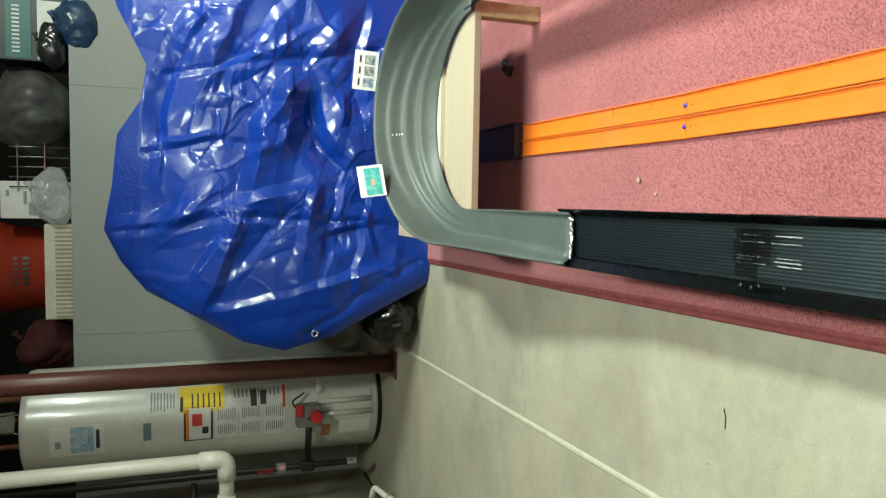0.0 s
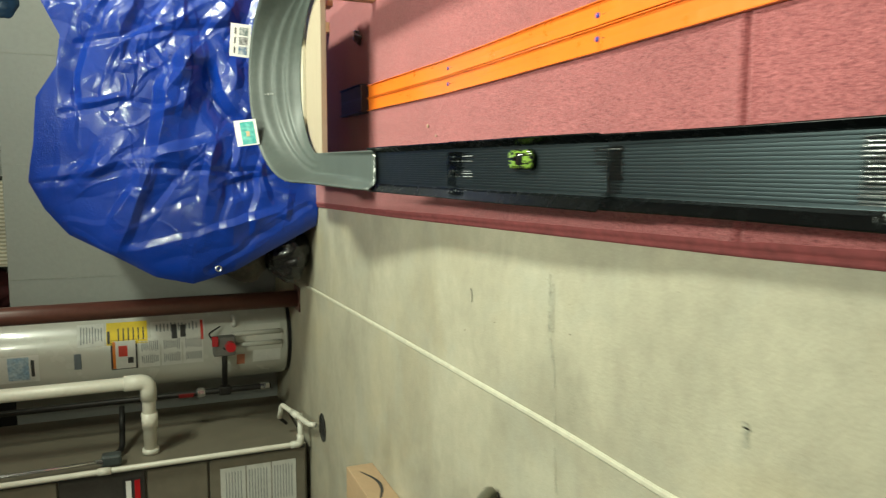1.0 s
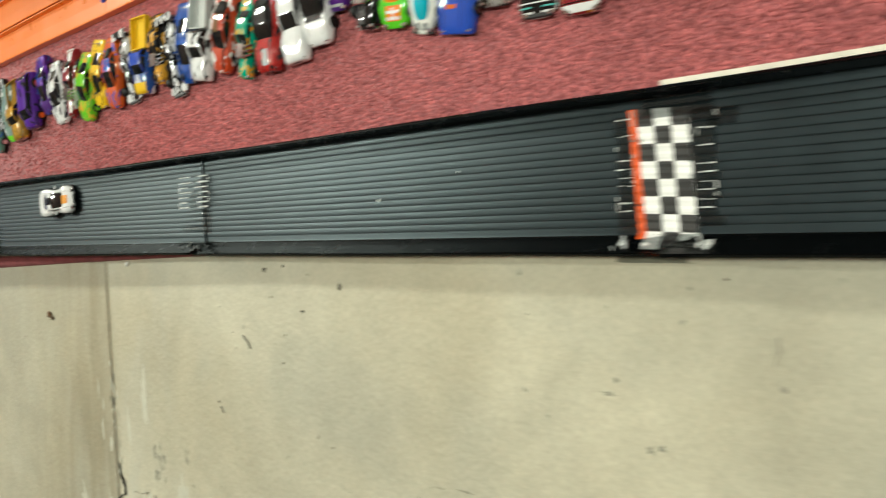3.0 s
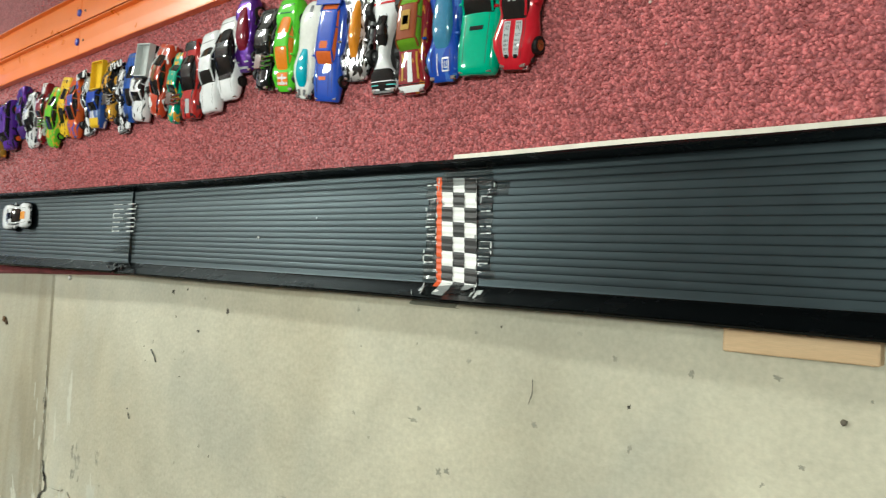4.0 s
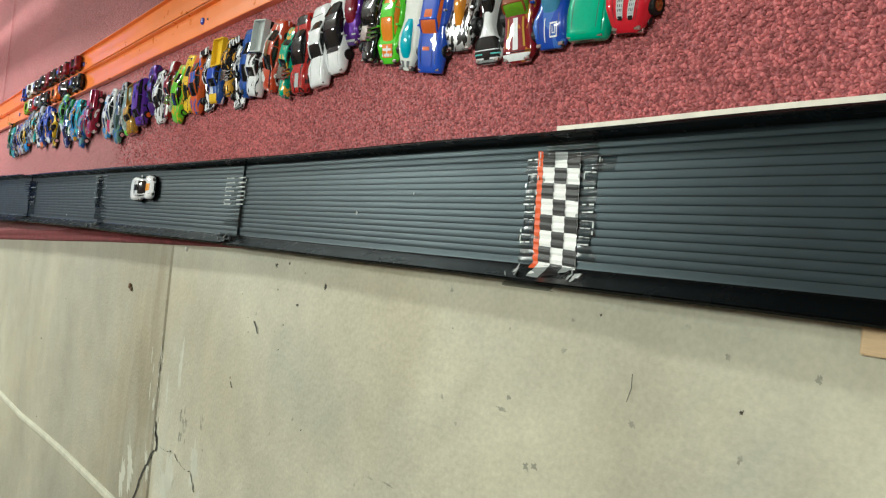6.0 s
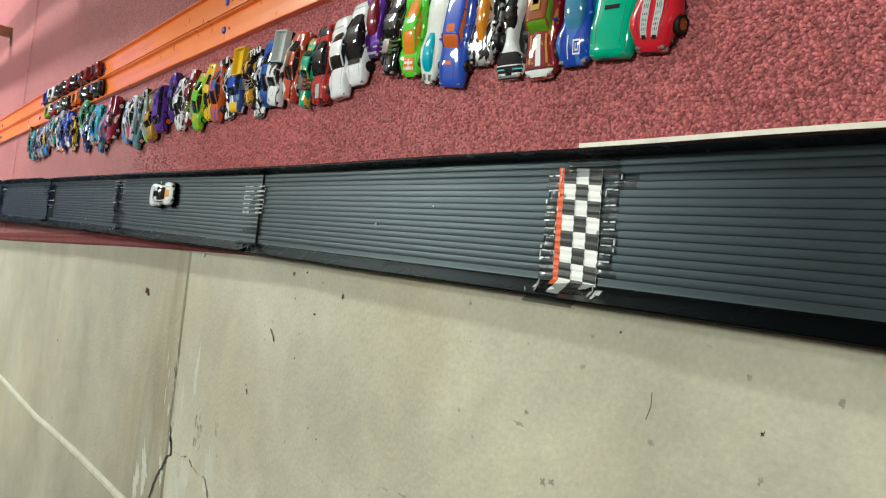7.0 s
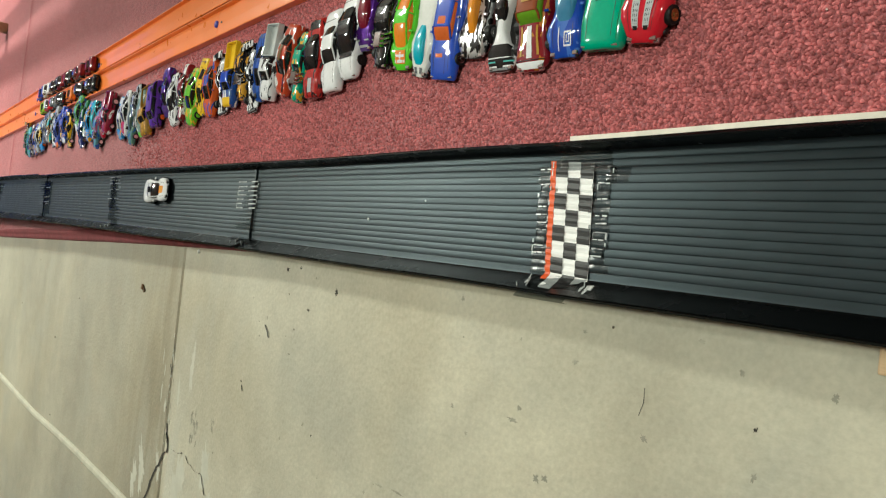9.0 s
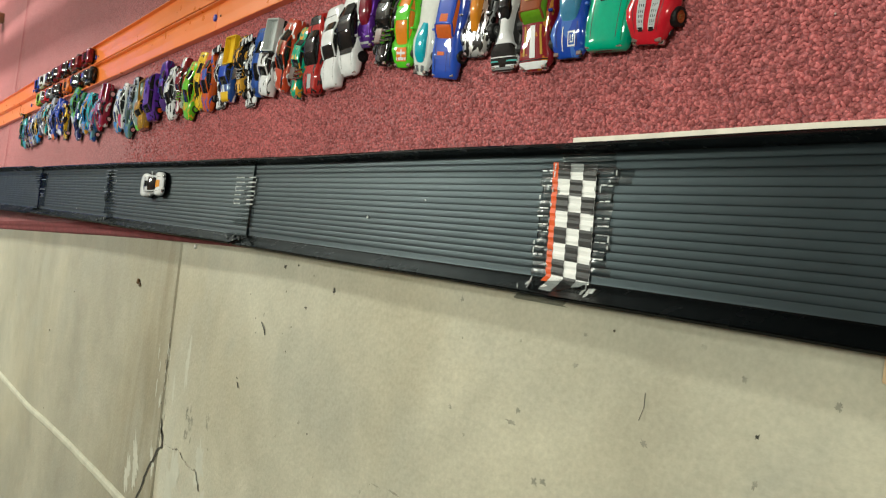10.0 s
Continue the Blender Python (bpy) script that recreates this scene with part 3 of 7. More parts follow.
# walls, ledge and ceiling
WALL_Y, LEDGE = 2.45, 1.333
wall_north = obj("wall_north", box_bm((0.3, WALL_Y + 0.11, LEDGE / 2), (6.0, 0.22, LEDGE), 0.006), M_WALL)
tagged(wall_north, "white painted block wall that ends in a ledge", "wall", kind="structure")
bm = bmesh.new()
for i in range(8):
    add_box(bm, (-1.70 + 0.565 * i + 0.02 * (i % 2), WALL_Y - 0.0005, LEDGE / 2), (0.004, 0.003, LEDGE - 0.01))
part("wall_joint", bm, mat("wall_joint_paint", (0.30, 0.31, 0.28), 0.8), wall_north)
# crawlspace wall and ledge floor are near black, their shade put into the colour
for name, c, s in (("wall_crawlspace", (0.3, 4.6, 1.2), (6.0, 0.1, 2.4)), ("wall_west", (-2.75, 0.15, 1.2), (0.1, 9.0, 2.4)),
                   ("wall_east", (3.35, 0.15, 1.2), (0.1, 9.0, 2.4)), ("wall_south", (0.3, -4.35, 1.2), (6.0, 0.1, 2.4)),
                   ("ledge_floor", (0.3, 3.61, LEDGE - 0.05), (6.0, 1.88, 0.08))):
    tagged(obj(name, box_bm(c, s), M_CRAWL_SHADE if name in ("wall_crawlspace", "ledge_floor") else M_PLAIN), "plain grey basement wall", "wall", kind="structure")
tagged(obj("ceiling", box_bm((0.3, 0.15, 2.45), (6.2, 9.2, 0.1)), M_CEIL), "plain wooden basement ceiling", "ceiling", kind="structure")

# ---- black corrugated race track: seven taped sections ----
TRACK_Z = [(-3.62, 0.021), (-3.33, 0.0165), (-3.148, 0.0145), (-2.695, 0.0150), (-2.235, 0.032), (-1.765, 0.046), (-1.30, 0.060), (-0.875, 0.084), (-0.43, 0.123), (0.055, 0.146)]


def track_x(y):
    """The track's centre line, which drifts a few millimetres."""
    return lerp([(-3.5, -0.001), (-3.14, 0.0005), (-2.70, 0.002), (-2.235, 0.003), (-1.765, 0.002), (-0.88, 0.0), (0.05, 0.0)], y)


def flute_profile(n=15, left=-0.0295, right=0.0425, rim=0.0450, height=0.0178):
    """Cross-section of the corrugated floor with its folded-up walls: (across, up) pairs."""
    pts = [(-rim, height), (-rim + 0.0009, height + 0.0004), (-0.0385, 0.006), (-0.0350, 0.0008), (-0.0342, 0.0003), (-0.0332, 0.0001)]
    w = (right - left) / n
    for i in range(n):
        x0 = left + i * w
        for k, z in ((0.0, 0.0), (0.06, 0.00013), (0.14, 0.00020), (0.26, 0.00025), (0.38, 0.00028), (0.5, 0.00029), (0.62, 0.00028), (0.74, 0.00025), (0.86, 0.00020), (0.94, 0.00013)):
            pts.append((x0 + k * w, z))
    pts += [(right + 0.0003, 0.0005), (right + 0.0011, 0.005), (rim - 0.0009, height + 0.0004), (rim, height)]
    return pts


def track_section(y0, y1, x_of, z_of, parent, seed, widen=0.0, name="track_section", rim=0.0450):
    prof = flute_profile(rim=rim)
    rng = random.Random(seed)
    rows = []
    n = 10
    tilt = rng.uniform(-0.0008, 0.0008)
    for j in range(n + 1):
        y = y0 + (y1 - y0) * j / n
        sag = 0.0015 * math.sin(math.pi * j / n)
        row = []
        for a, u in prof:
            k = 1 + widen * (j / n)
            wob = 0.0016 * noise.noise((y * 5, seed * 3.1 + (1 if a > 0 else 0), 2)) if u > 0.004 else 0
            row.append((x_of(y) + a * k + wob, y, z_of(y) + u + sag + tilt * a / 0.04 + (0.5 * wob if u > 0.004 else 0)))
        rows.append(row)
    under = [[(p[0] * 1.0, p[1], p[2] - 0.0035) if -0.0360 < a < 0.0427 else (p[0] + math.copysign(0.0012, a), p[1], p[2] - 0.0012)
              for p, (a, u) in zip(r, prof)] for r in rows]
    full = [r + list(reversed(q)) for r, q in zip(rows, under)]
    bm = grid_bm(full, closed=True)
    bm.verts.ensure_lookup_table()
    m, h = len(full[0]), len(prof)
    for base in (0, n * m):
        for i in range(h - 1):
            bm.faces.new([bm.verts[base + q] for q in (i, i + 1, m - 2 - i, m - 1 - i)])
    ob = part(name, bm, M_BLACK, parent)
    ob.data.materials.append(M_BLACK_DIMMED)
    # one plastic: the smooth folded-up walls are darkened for the dark they mirror, the fluted floor is satin
    for p in ob.data.polygons:
        y = p.center[1]
        if not -0.0345 < p.center[0] - x_of(y) < 0.0428:
            p.material_index = 1
    return ob


race_track = tagged(empty("race_track"), "long black corrugated plastic race track with taped joints", "race track")
JOINTS = [0.055, -0.43, -0.875, -1.30, -1.765, -2.235, -2.695, -3.148, -3.60]
for k, (a, b) in enumerate(zip(JOINTS, JOINTS[1:])):
    track_section(a, b, track_x, lambda y, k=k: lerp(TRACK_Z, y) + 0.0022 * (k % 2), race_track, k, 0.01 * (k % 2), rim=(0.0540, 0.0545, 0.0520, 0.0480, 0.0460, 0.0450)[min(k, 5)])


def tape_patch(y, width, x0, x1, parent, seed, lift=0.0021, name="tape", material=None):
    """A strip of clear tape across the flutes: it sags between them and is cut with a ragged edge."""
    rng = random.Random(seed)
    pitch = 0.0720 / 15
    ny = 10
    nx = max(12, int((x1 - x0) / pitch * 10))
    ragged = [[rng.uniform(-0.0035, 0.0035) for _ in range(40)] for _ in range(2)]
    rows = []
    for j in range(ny + 1):
        row = []
        for i in range(nx + 1):
            x = x0 + (x1 - x0) * i / nx
            cell = (x + 0.0295) / pitch
            edge = ragged[0][int(cell) % 40] if j == 0 else ragged[1][int(cell) % 40] if j == ny else 0.0
            yy = y - width / 2 + width * j / ny + edge
            sag = 0.00075 * (0.5 - 0.5 * math.cos(2 * math.pi * (cell + 0.5))) * (0.7 + 0.6 * noise.noise((cell * 0.9, seed, j * 0.05)))
            crease = 0.0003 * noise.noise((x * 110, yy * 45, seed)) * (1.0 if abs(j - ny / 2) < 2 else 0.5)
            wall = max(0.0, x - 0.0418, -0.0345 - x)
            row.append((track_x(yy) + x, yy, lerp(TRACK_Z, yy) + lift + 0.0006 - sag + crease + wall * 1.45))
        rows.append(row)
    ob = part(name, grid_bm(rows), material or M_TAPE, parent, "wrinkled clear tape", smooth=True)
    ob.visible_shadow = False
    return ob


def tape_glints(y, width, parent, seed, x0=-0.034, x1=0.034, chance=0.8, lift=0.0030, thick=0.0007):
    """Painted glints: pale slivers where the film is tented between the flutes, and at its cut ends."""
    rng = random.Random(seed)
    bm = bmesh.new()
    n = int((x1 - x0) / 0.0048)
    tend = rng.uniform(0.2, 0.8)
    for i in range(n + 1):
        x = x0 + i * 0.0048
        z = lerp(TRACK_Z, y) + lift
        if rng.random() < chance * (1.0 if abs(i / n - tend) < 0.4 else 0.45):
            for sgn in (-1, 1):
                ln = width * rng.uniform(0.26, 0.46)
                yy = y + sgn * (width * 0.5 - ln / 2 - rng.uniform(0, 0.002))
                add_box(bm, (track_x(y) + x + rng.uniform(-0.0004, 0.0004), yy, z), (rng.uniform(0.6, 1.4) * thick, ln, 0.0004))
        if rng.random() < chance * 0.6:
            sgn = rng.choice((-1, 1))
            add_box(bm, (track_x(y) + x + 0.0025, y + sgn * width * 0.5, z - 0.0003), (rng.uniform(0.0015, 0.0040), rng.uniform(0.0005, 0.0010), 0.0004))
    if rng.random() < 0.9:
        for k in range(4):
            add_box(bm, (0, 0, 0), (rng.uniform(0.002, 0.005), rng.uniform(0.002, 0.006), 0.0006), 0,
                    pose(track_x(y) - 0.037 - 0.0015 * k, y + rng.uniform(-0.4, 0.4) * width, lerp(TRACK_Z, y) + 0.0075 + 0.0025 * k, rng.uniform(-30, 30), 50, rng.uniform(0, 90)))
    part("tape_wrinkle", bm, M_GLINT, parent, "painted pale glints on clear tape")["kind"] = "stuff"


# pale colour that paints the lamps' glints on tented film
M_GLINT = mat("painted_glint", (0.80, 0.82, 0.80), 0.18, var=0.3, scale=160, second=(0.30, 0.32, 0.32), spots=0.5, coat=0.5)
TAPE_W = [0.115, 0.060, 0.100, 0.110, 0.060, 0.050]
for k, (y, w) in enumerate(zip(JOINTS[1:-1], TAPE_W)):
    if k == 5:
        # the joint next to the finish: one strip over the middle, its far half full of painted glints on tented ribs
        tape_patch(y + 0.013, w, -0.026, 0.0295, race_track, 11 + k)
        tape_glints(y + 0.013, w, race_track, 50 + k, -0.0007, 0.0285, 2.4, 0.0040, 0.0012)
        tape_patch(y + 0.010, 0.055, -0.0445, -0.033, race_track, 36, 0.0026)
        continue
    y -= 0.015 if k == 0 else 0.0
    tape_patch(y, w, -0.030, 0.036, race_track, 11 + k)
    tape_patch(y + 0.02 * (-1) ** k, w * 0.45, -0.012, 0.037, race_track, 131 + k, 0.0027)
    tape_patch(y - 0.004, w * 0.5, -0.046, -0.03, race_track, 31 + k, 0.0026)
    tape_glints(y + (0.012 if k == 4 else 0.0), w, race_track, 50 + k, (-0.0295, -0.0295, -0.0295, -0.0295, 0.0041)[k], 0.0377, (0.40, 0.25, 0.25, 0.25, 0.6)[k], 0.0034 if k < 4 else 0.0042)

# chequered finish strip: white paper, black squares, orange edge, tape over it
finish = tagged(empty("finish_strip"), "black and white chequered paper finish line with an orange edge", "finish line")
FY = -3.1475
SQ = 0.0099


def strip(y0, y1, x0, x1, lift, name, material, label=""):
    rows = []
    for j in range(2):
        y = y0 + (y1 - y0) * j
        row = []
        n = max(2, int(abs(x1 - x0) / 0.0015))
        for i in range(n + 1):
            x = x0 + (x1 - x0) * i / n
            h = 0.00035 * math.cos((x / 0.005077) * 2 * math.pi) + 0.0003 * noise.noise((x * 90, y * 60, 4))
            row.append((track_x(FY) + x + 0.06 * (y - FY), y + 0.07 * x, lerp(TRACK_Z, FY) + 0.0034 + lift + h + max(0.0, x - 0.0418, -0.0345 - x) * 1.35))
        rows.append(row)
    part(name, grid_bm(rows), material, finish, label)


strip(FY - 1.5 * SQ, FY + 1.5 * SQ, -0.0425, 0.0365, 0.0, "paper", M_WHITE)
strip(FY + 1.5 * SQ, FY + 1.5 * SQ + 0.0045, -0.0375, 0.0365, 0.0002, "orange_edge", mat("orange_print", (0.85, 0.12, 0.02), 0.5), "orange printed edge")
for i in range(8):
    for j in range(3):
        if (i + j) % 2 == 0:
            x1 = 0.0365 - i * SQ
            strip(FY + 1.5 * SQ - (j + 1) * SQ, FY + 1.5 * SQ - j * SQ, max(x1 - SQ, -0.0425), x1, 0.0004, "black_square", M_INK)
tape_patch(FY + 0.0235, 0.012, -0.034, 0.034, finish, 71, 0.0030)
tape_patch(FY - 0.0215, 0.014, -0.030, 0.034, finish, 72, 0.0030)
tape_glints(FY + 0.0245, 0.010, finish, 81, -0.030, 0.036, 0.75, 0.0042)
tape_glints(FY - 0.0225, 0.010, finish, 82, -0.020, 0.036, 0.65, 0.0042)
tape_patch(FY - 0.032, 0.012, 0.024, 0.033, finish, 74, 0.0026)
tape_patch(FY, 0.040, -0.049, -0.034, finish, 73, 0.0040)
tape_patch(FY - 0.004, 0.040, 0.031, 0.043, finish, 75, 0.0040)

# pale strip of board standing along the near sections
bm = bmesh.new()
rows = []
for i in range(21):
    y = -3.62 + 0.470 * i / 20
    x = track_x(y) + 0.0466 + 0.0006 * noise.noise((y * 9, 0, 0))
    z0, z1 = 0.011, lerp(TRACK_Z, y) + 0.0190 + lerp([(-3.62, -0.0006), (-3.15, -0.0028)], y)
    rows.append([(x, y, z0), (x, y, z1), (x + 0.0028, y, z1), (x + 0.0028, y, z0)])
tagged(obj("support_strip", grid_bm(rows, closed=True, caps=True), mat("white_board_edge", (0.75, 0.70, 0.60), 0.6)), "thin white board standing on edge beside the track", "board")

wood_block = obj("wood_block", box_bm((-0.0293, -3.3545, 0.0057), (0.0600, 0.070, 0.0114), 0.0012), M_PINE)
tagged(wood_block, "small unpainted pine block under the black track", "wood block")

# trestles that carry the raised part of the track
for y, h in ((-0.45, 0.118), (-0.02, 0.141), (-0.88, 0.079), (-1.31, 0.055), (-1.79, 0.041)):
    ob = obj("track_support", box_bm((0.0, y - 0.02, 0.011 + (h - 0.011) / 2), (0.03, 0.03, h - 0.011), 0.001), M_PINE)
    tagged(ob, "small pine post that holds up the black track", "support", group="posts under the track")

# ---- grey banked curve on its plywood platform ----
PZ = 0.185
platform = tagged(empty("platform"), "square plywood platform on pine legs", "platform")
part("board", box_bm((0.257, 0.775, PZ - 0.009), (0.61, 0.64, 0.018), 0.0015), M_PLY, platform)
for x, y in ((0.532, 0.475), (-0.02, 1.06), (0.535, 1.06)):
    part("leg", box_bm((x, y, (PZ - 0.018 + 0.011) / 2 + 0.0), (0.038, 0.038, PZ - 0.018 - 0.011), 0.0015), M_PINE, platform)
part("spacer", box_bm((0.2715, 0.730, PZ + 0.0058), (0.297, 0.138, 0.0114), 0.0008), mat("pale_board", (0.66, 0.60, 0.48), 0.6, var=0.06, scale=5), platform, "pale spacer board under the curve")
part("cleat", box_bm((0.525, 0.62, 0.12), (0.02, 0.05, 0.02), 0.001), M_PINE, platform)

CX, CY = 0.285, 0.45
curve_track = tagged(empty("curve_track"), "grey plastic banked hairpin track with raised ribs", "race track")
rows = []
N = 48
for j in range(N + 1):
    th = math.pi * j / N
    s = math.sin(th) ** 0.8 if 0 < j < N else 0.0
    rim = 0.268 + 0.085 * s
    row = []
    for i in range(27):
        v = i / 26
        r = 0.238 + 0.084 * v + 0.005 * s * math.sin(math.pi * v) - (0.0 if s > 0.3 else 0.004 * (0.3 - s))
        bank = v ** (1.7 - 0.6 * s)
        flat = max(0.0, (v - 0.72) / 0.28) ** 1.2
        zz = (PZ + 0.012) + (rim - PZ - 0.012) * (bank * s + flat * (1 - s))
        for c in (0.27, 0.5, 0.73):
            zz += 0.0058 * s * math.exp(-((v - c) / 0.048) ** 2) - 0.0022 * s * math.exp(-((v - c - 0.11) / 0.05) ** 2)
        row.append((CX + r * math.cos(th), CY + r * math.sin(th), zz))
    rows.append(row)
# straight exit, run out of the curve's last section down to the black track
last = rows[-1]
for j in range(1, 15):
    t = j / 14
    y = CY - 0.433 * t
    e = t * t * (3 - 2 * t)
    row = []
    for i in range(27):
        v = i / 26
        z1 = 0.1525 + 0.010 * max(0.0, (0.09 - v) / 0.09) + 0.018 * max(0.0, (v - 0.84) / 0.16) ** 1.2
        z0 = last[i][2] + 0.008 * max(0.0, (0.09 - v) / 0.09) * t
        x1 = 0.0465 - 0.0935 * v
        row.append((last[i][0] * (1 - e) + x1 * e, y, z0 * (1 - 0.8 * t - 0.2 * e) + z1 * (0.8 * t + 0.2 * e)))
    rows.append(row)
# lip that folds over the outer rim
out = []
for r in rows:
    a, b = Vector(r[-1]), Vector(r[-4])
    d = Vector((a.x - b.x, a.y - b.y, 0))
    d = d.normalized() if d.length > 1e-6 else Vector((-1, 0, 0))
    out.append(r + [tuple(a + d * 0.0035 + Vector((0, 0, 0.0005))), tuple(a + d * 0.006 - Vector((0, 0, 0.005)))])
rows = out
ob = part("banked_curve", grid_bm(rows), M_GREY, curve_track, smooth=True)
sol = ob.modifiers.new("thickness", "SOLIDIFY")
sol.thickness, sol.offset = 0.003, -1
bank = rows
# crumpled tape at the exit's lip
rng = random.Random(5)
bm = bmesh.new()
for k in range(9):
    x = -0.036 + 0.009 * k
    m = pose(x, 0.014 + rng.uniform(-0.004, 0.004), 0.1555 + rng.uniform(0, 0.002), rng.uniform(-25, 25), rng.uniform(-20, 20), rng.uniform(0, 90))
    add_box(bm, (0, 0, 0), (rng.uniform(0.006, 0.012), rng.uniform(0.003, 0.007), 0.0006), 0, m)
part("crumpled_tape", bm, M_WHITE, curve_track, "white crumpled tape")
# small marks on the banked surface
for k in range(5):
    px, py, pz = bank[26][14 + k]
    part("scuff", box_bm((0, 0, 0), (0.0075 if k % 2 else 0.0045, 0.0016, 0.0016), 0, pose(px, py, pz + 0.0018, 40, 0, 8)), M_WHITE, curve_track, "pale scuff")

# raised black track that leads down into the curve
lead_in = tagged(empty("lead_in_track"), "raised black corrugated track leading into the curve", "race track")
LEAD_Z = [(-2.3, 0.42), (-1.5, 0.26), (-0.6, 0.215), (0.45, PZ + 0.012)]
for k, (a, b) in enumerate(((0.45, -0.05), (-0.05, -0.6), (-0.6, -1.15), (-1.15, -1.7), (-1.7, -2.25))):
    track_section(a, b, lambda y: 0.566, lambda y: lerp(LEAD_Z, y), lead_in, 40 + k)
for y in (-0.6, -1.5, -2.15):
    h = lerp(LEAD_Z, y) - 0.0115
    part("post", box_bm((0.575, y, 0.0105 + h / 2 - 0.002), (0.03, 0.03, h - 0.004), 0.001), M_PINE, lead_in, "pine post")

# photo cards clipped to the rim
def photo_card(x0, x1, y, z0, z1, lean, kind):
    card = tagged(empty("photo_card", pose((x0 + x1) / 2, y, z0, lean[0], lean[1], lean[2])), "small printed card standing on the curve's outer rim", "card", group="cards on the rim")
    w, h = x1 - x0, z1 - z0
    part("sheet", box_bm((0, 0, h / 2), (w, 0.0016, h), 0.0004), M_WHITE, card)
    if kind == 0:
        cols = [(0.05, 0.16, 0.35), (0.05, 0.05, 0.06), (0.12, 0.2, 0.2)]
        for k in range(3):
            part("picture", box_bm((-w * 0.3 + w * 0.29 * k, -0.0011, h * 0.36), (w * 0.24, 0.0008, h * 0.42), 0), mat("card_print", cols[k], 0.4, var=0.4, scale=90, second=(0.5, 0.5, 0.5)), card)
            part("caption_bar", box_bm((-w * 0.3 + w * 0.29 * k, -0.0011, h * 0.76), (w * 0.18, 0.0008, h * 0.07), 0), M_INK, card)
    else:
        part("picture", box_bm((-w * 0.02, -0.0011, h * 0.44), (w * 0.86, 0.0008, h * 0.62), 0), mat("teal_print", (0.03, 0.38, 0.36), 0.4, var=0.3, scale=40, second=(0.25, 0.6, 0.55)), card)
        part("picture_detail", box_bm((-w * 0.05, -0.0017, h * 0.45), (w * 0.2, 0.0006, h * 0.16), 0.0002), mat("pale_print", (0.7, 0.55, 0.35), 0.4), card)


photo_card(0.363, 0.468, 0.765, 0.345, 0.41, (-8, 4, -6), 0)
photo_card(0.078, 0.165, 0.705, 0.338, 0.408, (-8, -6, 16), 1)

# ---- orange two-lane track ----
ORANGE_X = [(-3.7, 0.275), (-3.1, 0.266), (-2.51, 0.2575), (-1.92, 0.2475), (-1.345, 0.2405), (-0.735, 0.2295), (-0.12, 0.2215), (0.53, 0.2255)]
ORANGE_JOINTS = [0.53, -0.127, -0.738, -1.345, -1.93, -2.516, -3.10, -3.68]


def orange_piece(a, b, parent):
    prof = []
    for s in (-1, 1):
        c = s * 0.0205
        prof += [(c - 0.0195, 0.0), (c - 0.0195, 0.0085), (c - 0.0180, 0.0090), (c - 0.0172, 0.0030), (c, 0.0024), (c + 0.0172, 0.0030), (c + 0.0180, 0.0090), (c + 0.0195, 0.0085), (c + 0.0195, 0.0)]
    rows = []
    n = 12
    for j in range(n + 1):
        y = a + (b - a) * j / n
        x = lerp(ORANGE_X, y) + 0.0012 * noise.noise((0, y * 4, 9))
        rows.append([(x + p, y, 0.0115 + z) for p, z in prof])
    part("track_piece", grid_bm(rows, closed=True, caps=True), M_ORANGE, parent)


orange_track = tagged(empty("orange_track"), "orange plastic two-lane toy track lying on the carpet", "toy track")
M_RIVET = mat("blue_plastic", (0.03, 0.05, 0.42), 0.35)
for a, b in zip(ORANGE_JOINTS, ORANGE_JOINTS[1:]):
    orange_piece(a - 0.0005, b + 0.0005, orange_track)
    for s in (-0.0185, 0.0185):
        x, z = lerp(ORANGE_X, b) + s, 0.0115 + 0.0025
        part("connector", lathe_bm([(0.0005, 0.0022), (0.0042, 0.0020), (0.0048, 0.0004), (0.0048, 0)], 14, (x, b + 0.004, z)), M_RIVET, orange_track, "blue plastic connector", smooth=True)
        part("rivet_hole", lathe_bm([(0.0002, 0.0012), (0.0014, 0.001), (0.0015, 0)], 8, (x, b - 0.012, z)), M_INK, orange_track)
launcher = tagged(empty("launcher"), "dark navy plastic launcher at the end of the orange track", "launcher")
part("body", box_bm((0.2255, 0.66, 0.024), (0.092, 0.255, 0.024), 0.003), M_NAVY, launcher)
for s in (-1, 1):
    part("lane", box_bm((0.2255 + s * 0.021, 0.655, 0.0365), (0.034, 0.25, 0.003), 0.001), M_INK, launcher)
    part("side_rail", box_bm((0.2255 + s * 0.043, 0.655, 0.04), (0.004, 0.25, 0.01), 0.001), M_NAVY, launcher)

# ---- toy cars ----
M_TYRE = mat("black_tyre", (0.006, 0.006, 0.006), 0.6, spec=0.3)
M_CHROME = mat("chrome", (0.75, 0.75, 0.76), 0.12, metal=1.0, var=0.1, scale=60)
M_GLASS = mat("dark_window_plastic", (0.005, 0.006, 0.007), 0.07, coat=0.5, var=0.05)
M_BASE = mat("black_chassis", (0.006, 0.006, 0.006), 0.45, spec=0.4)
PAINTS = {}


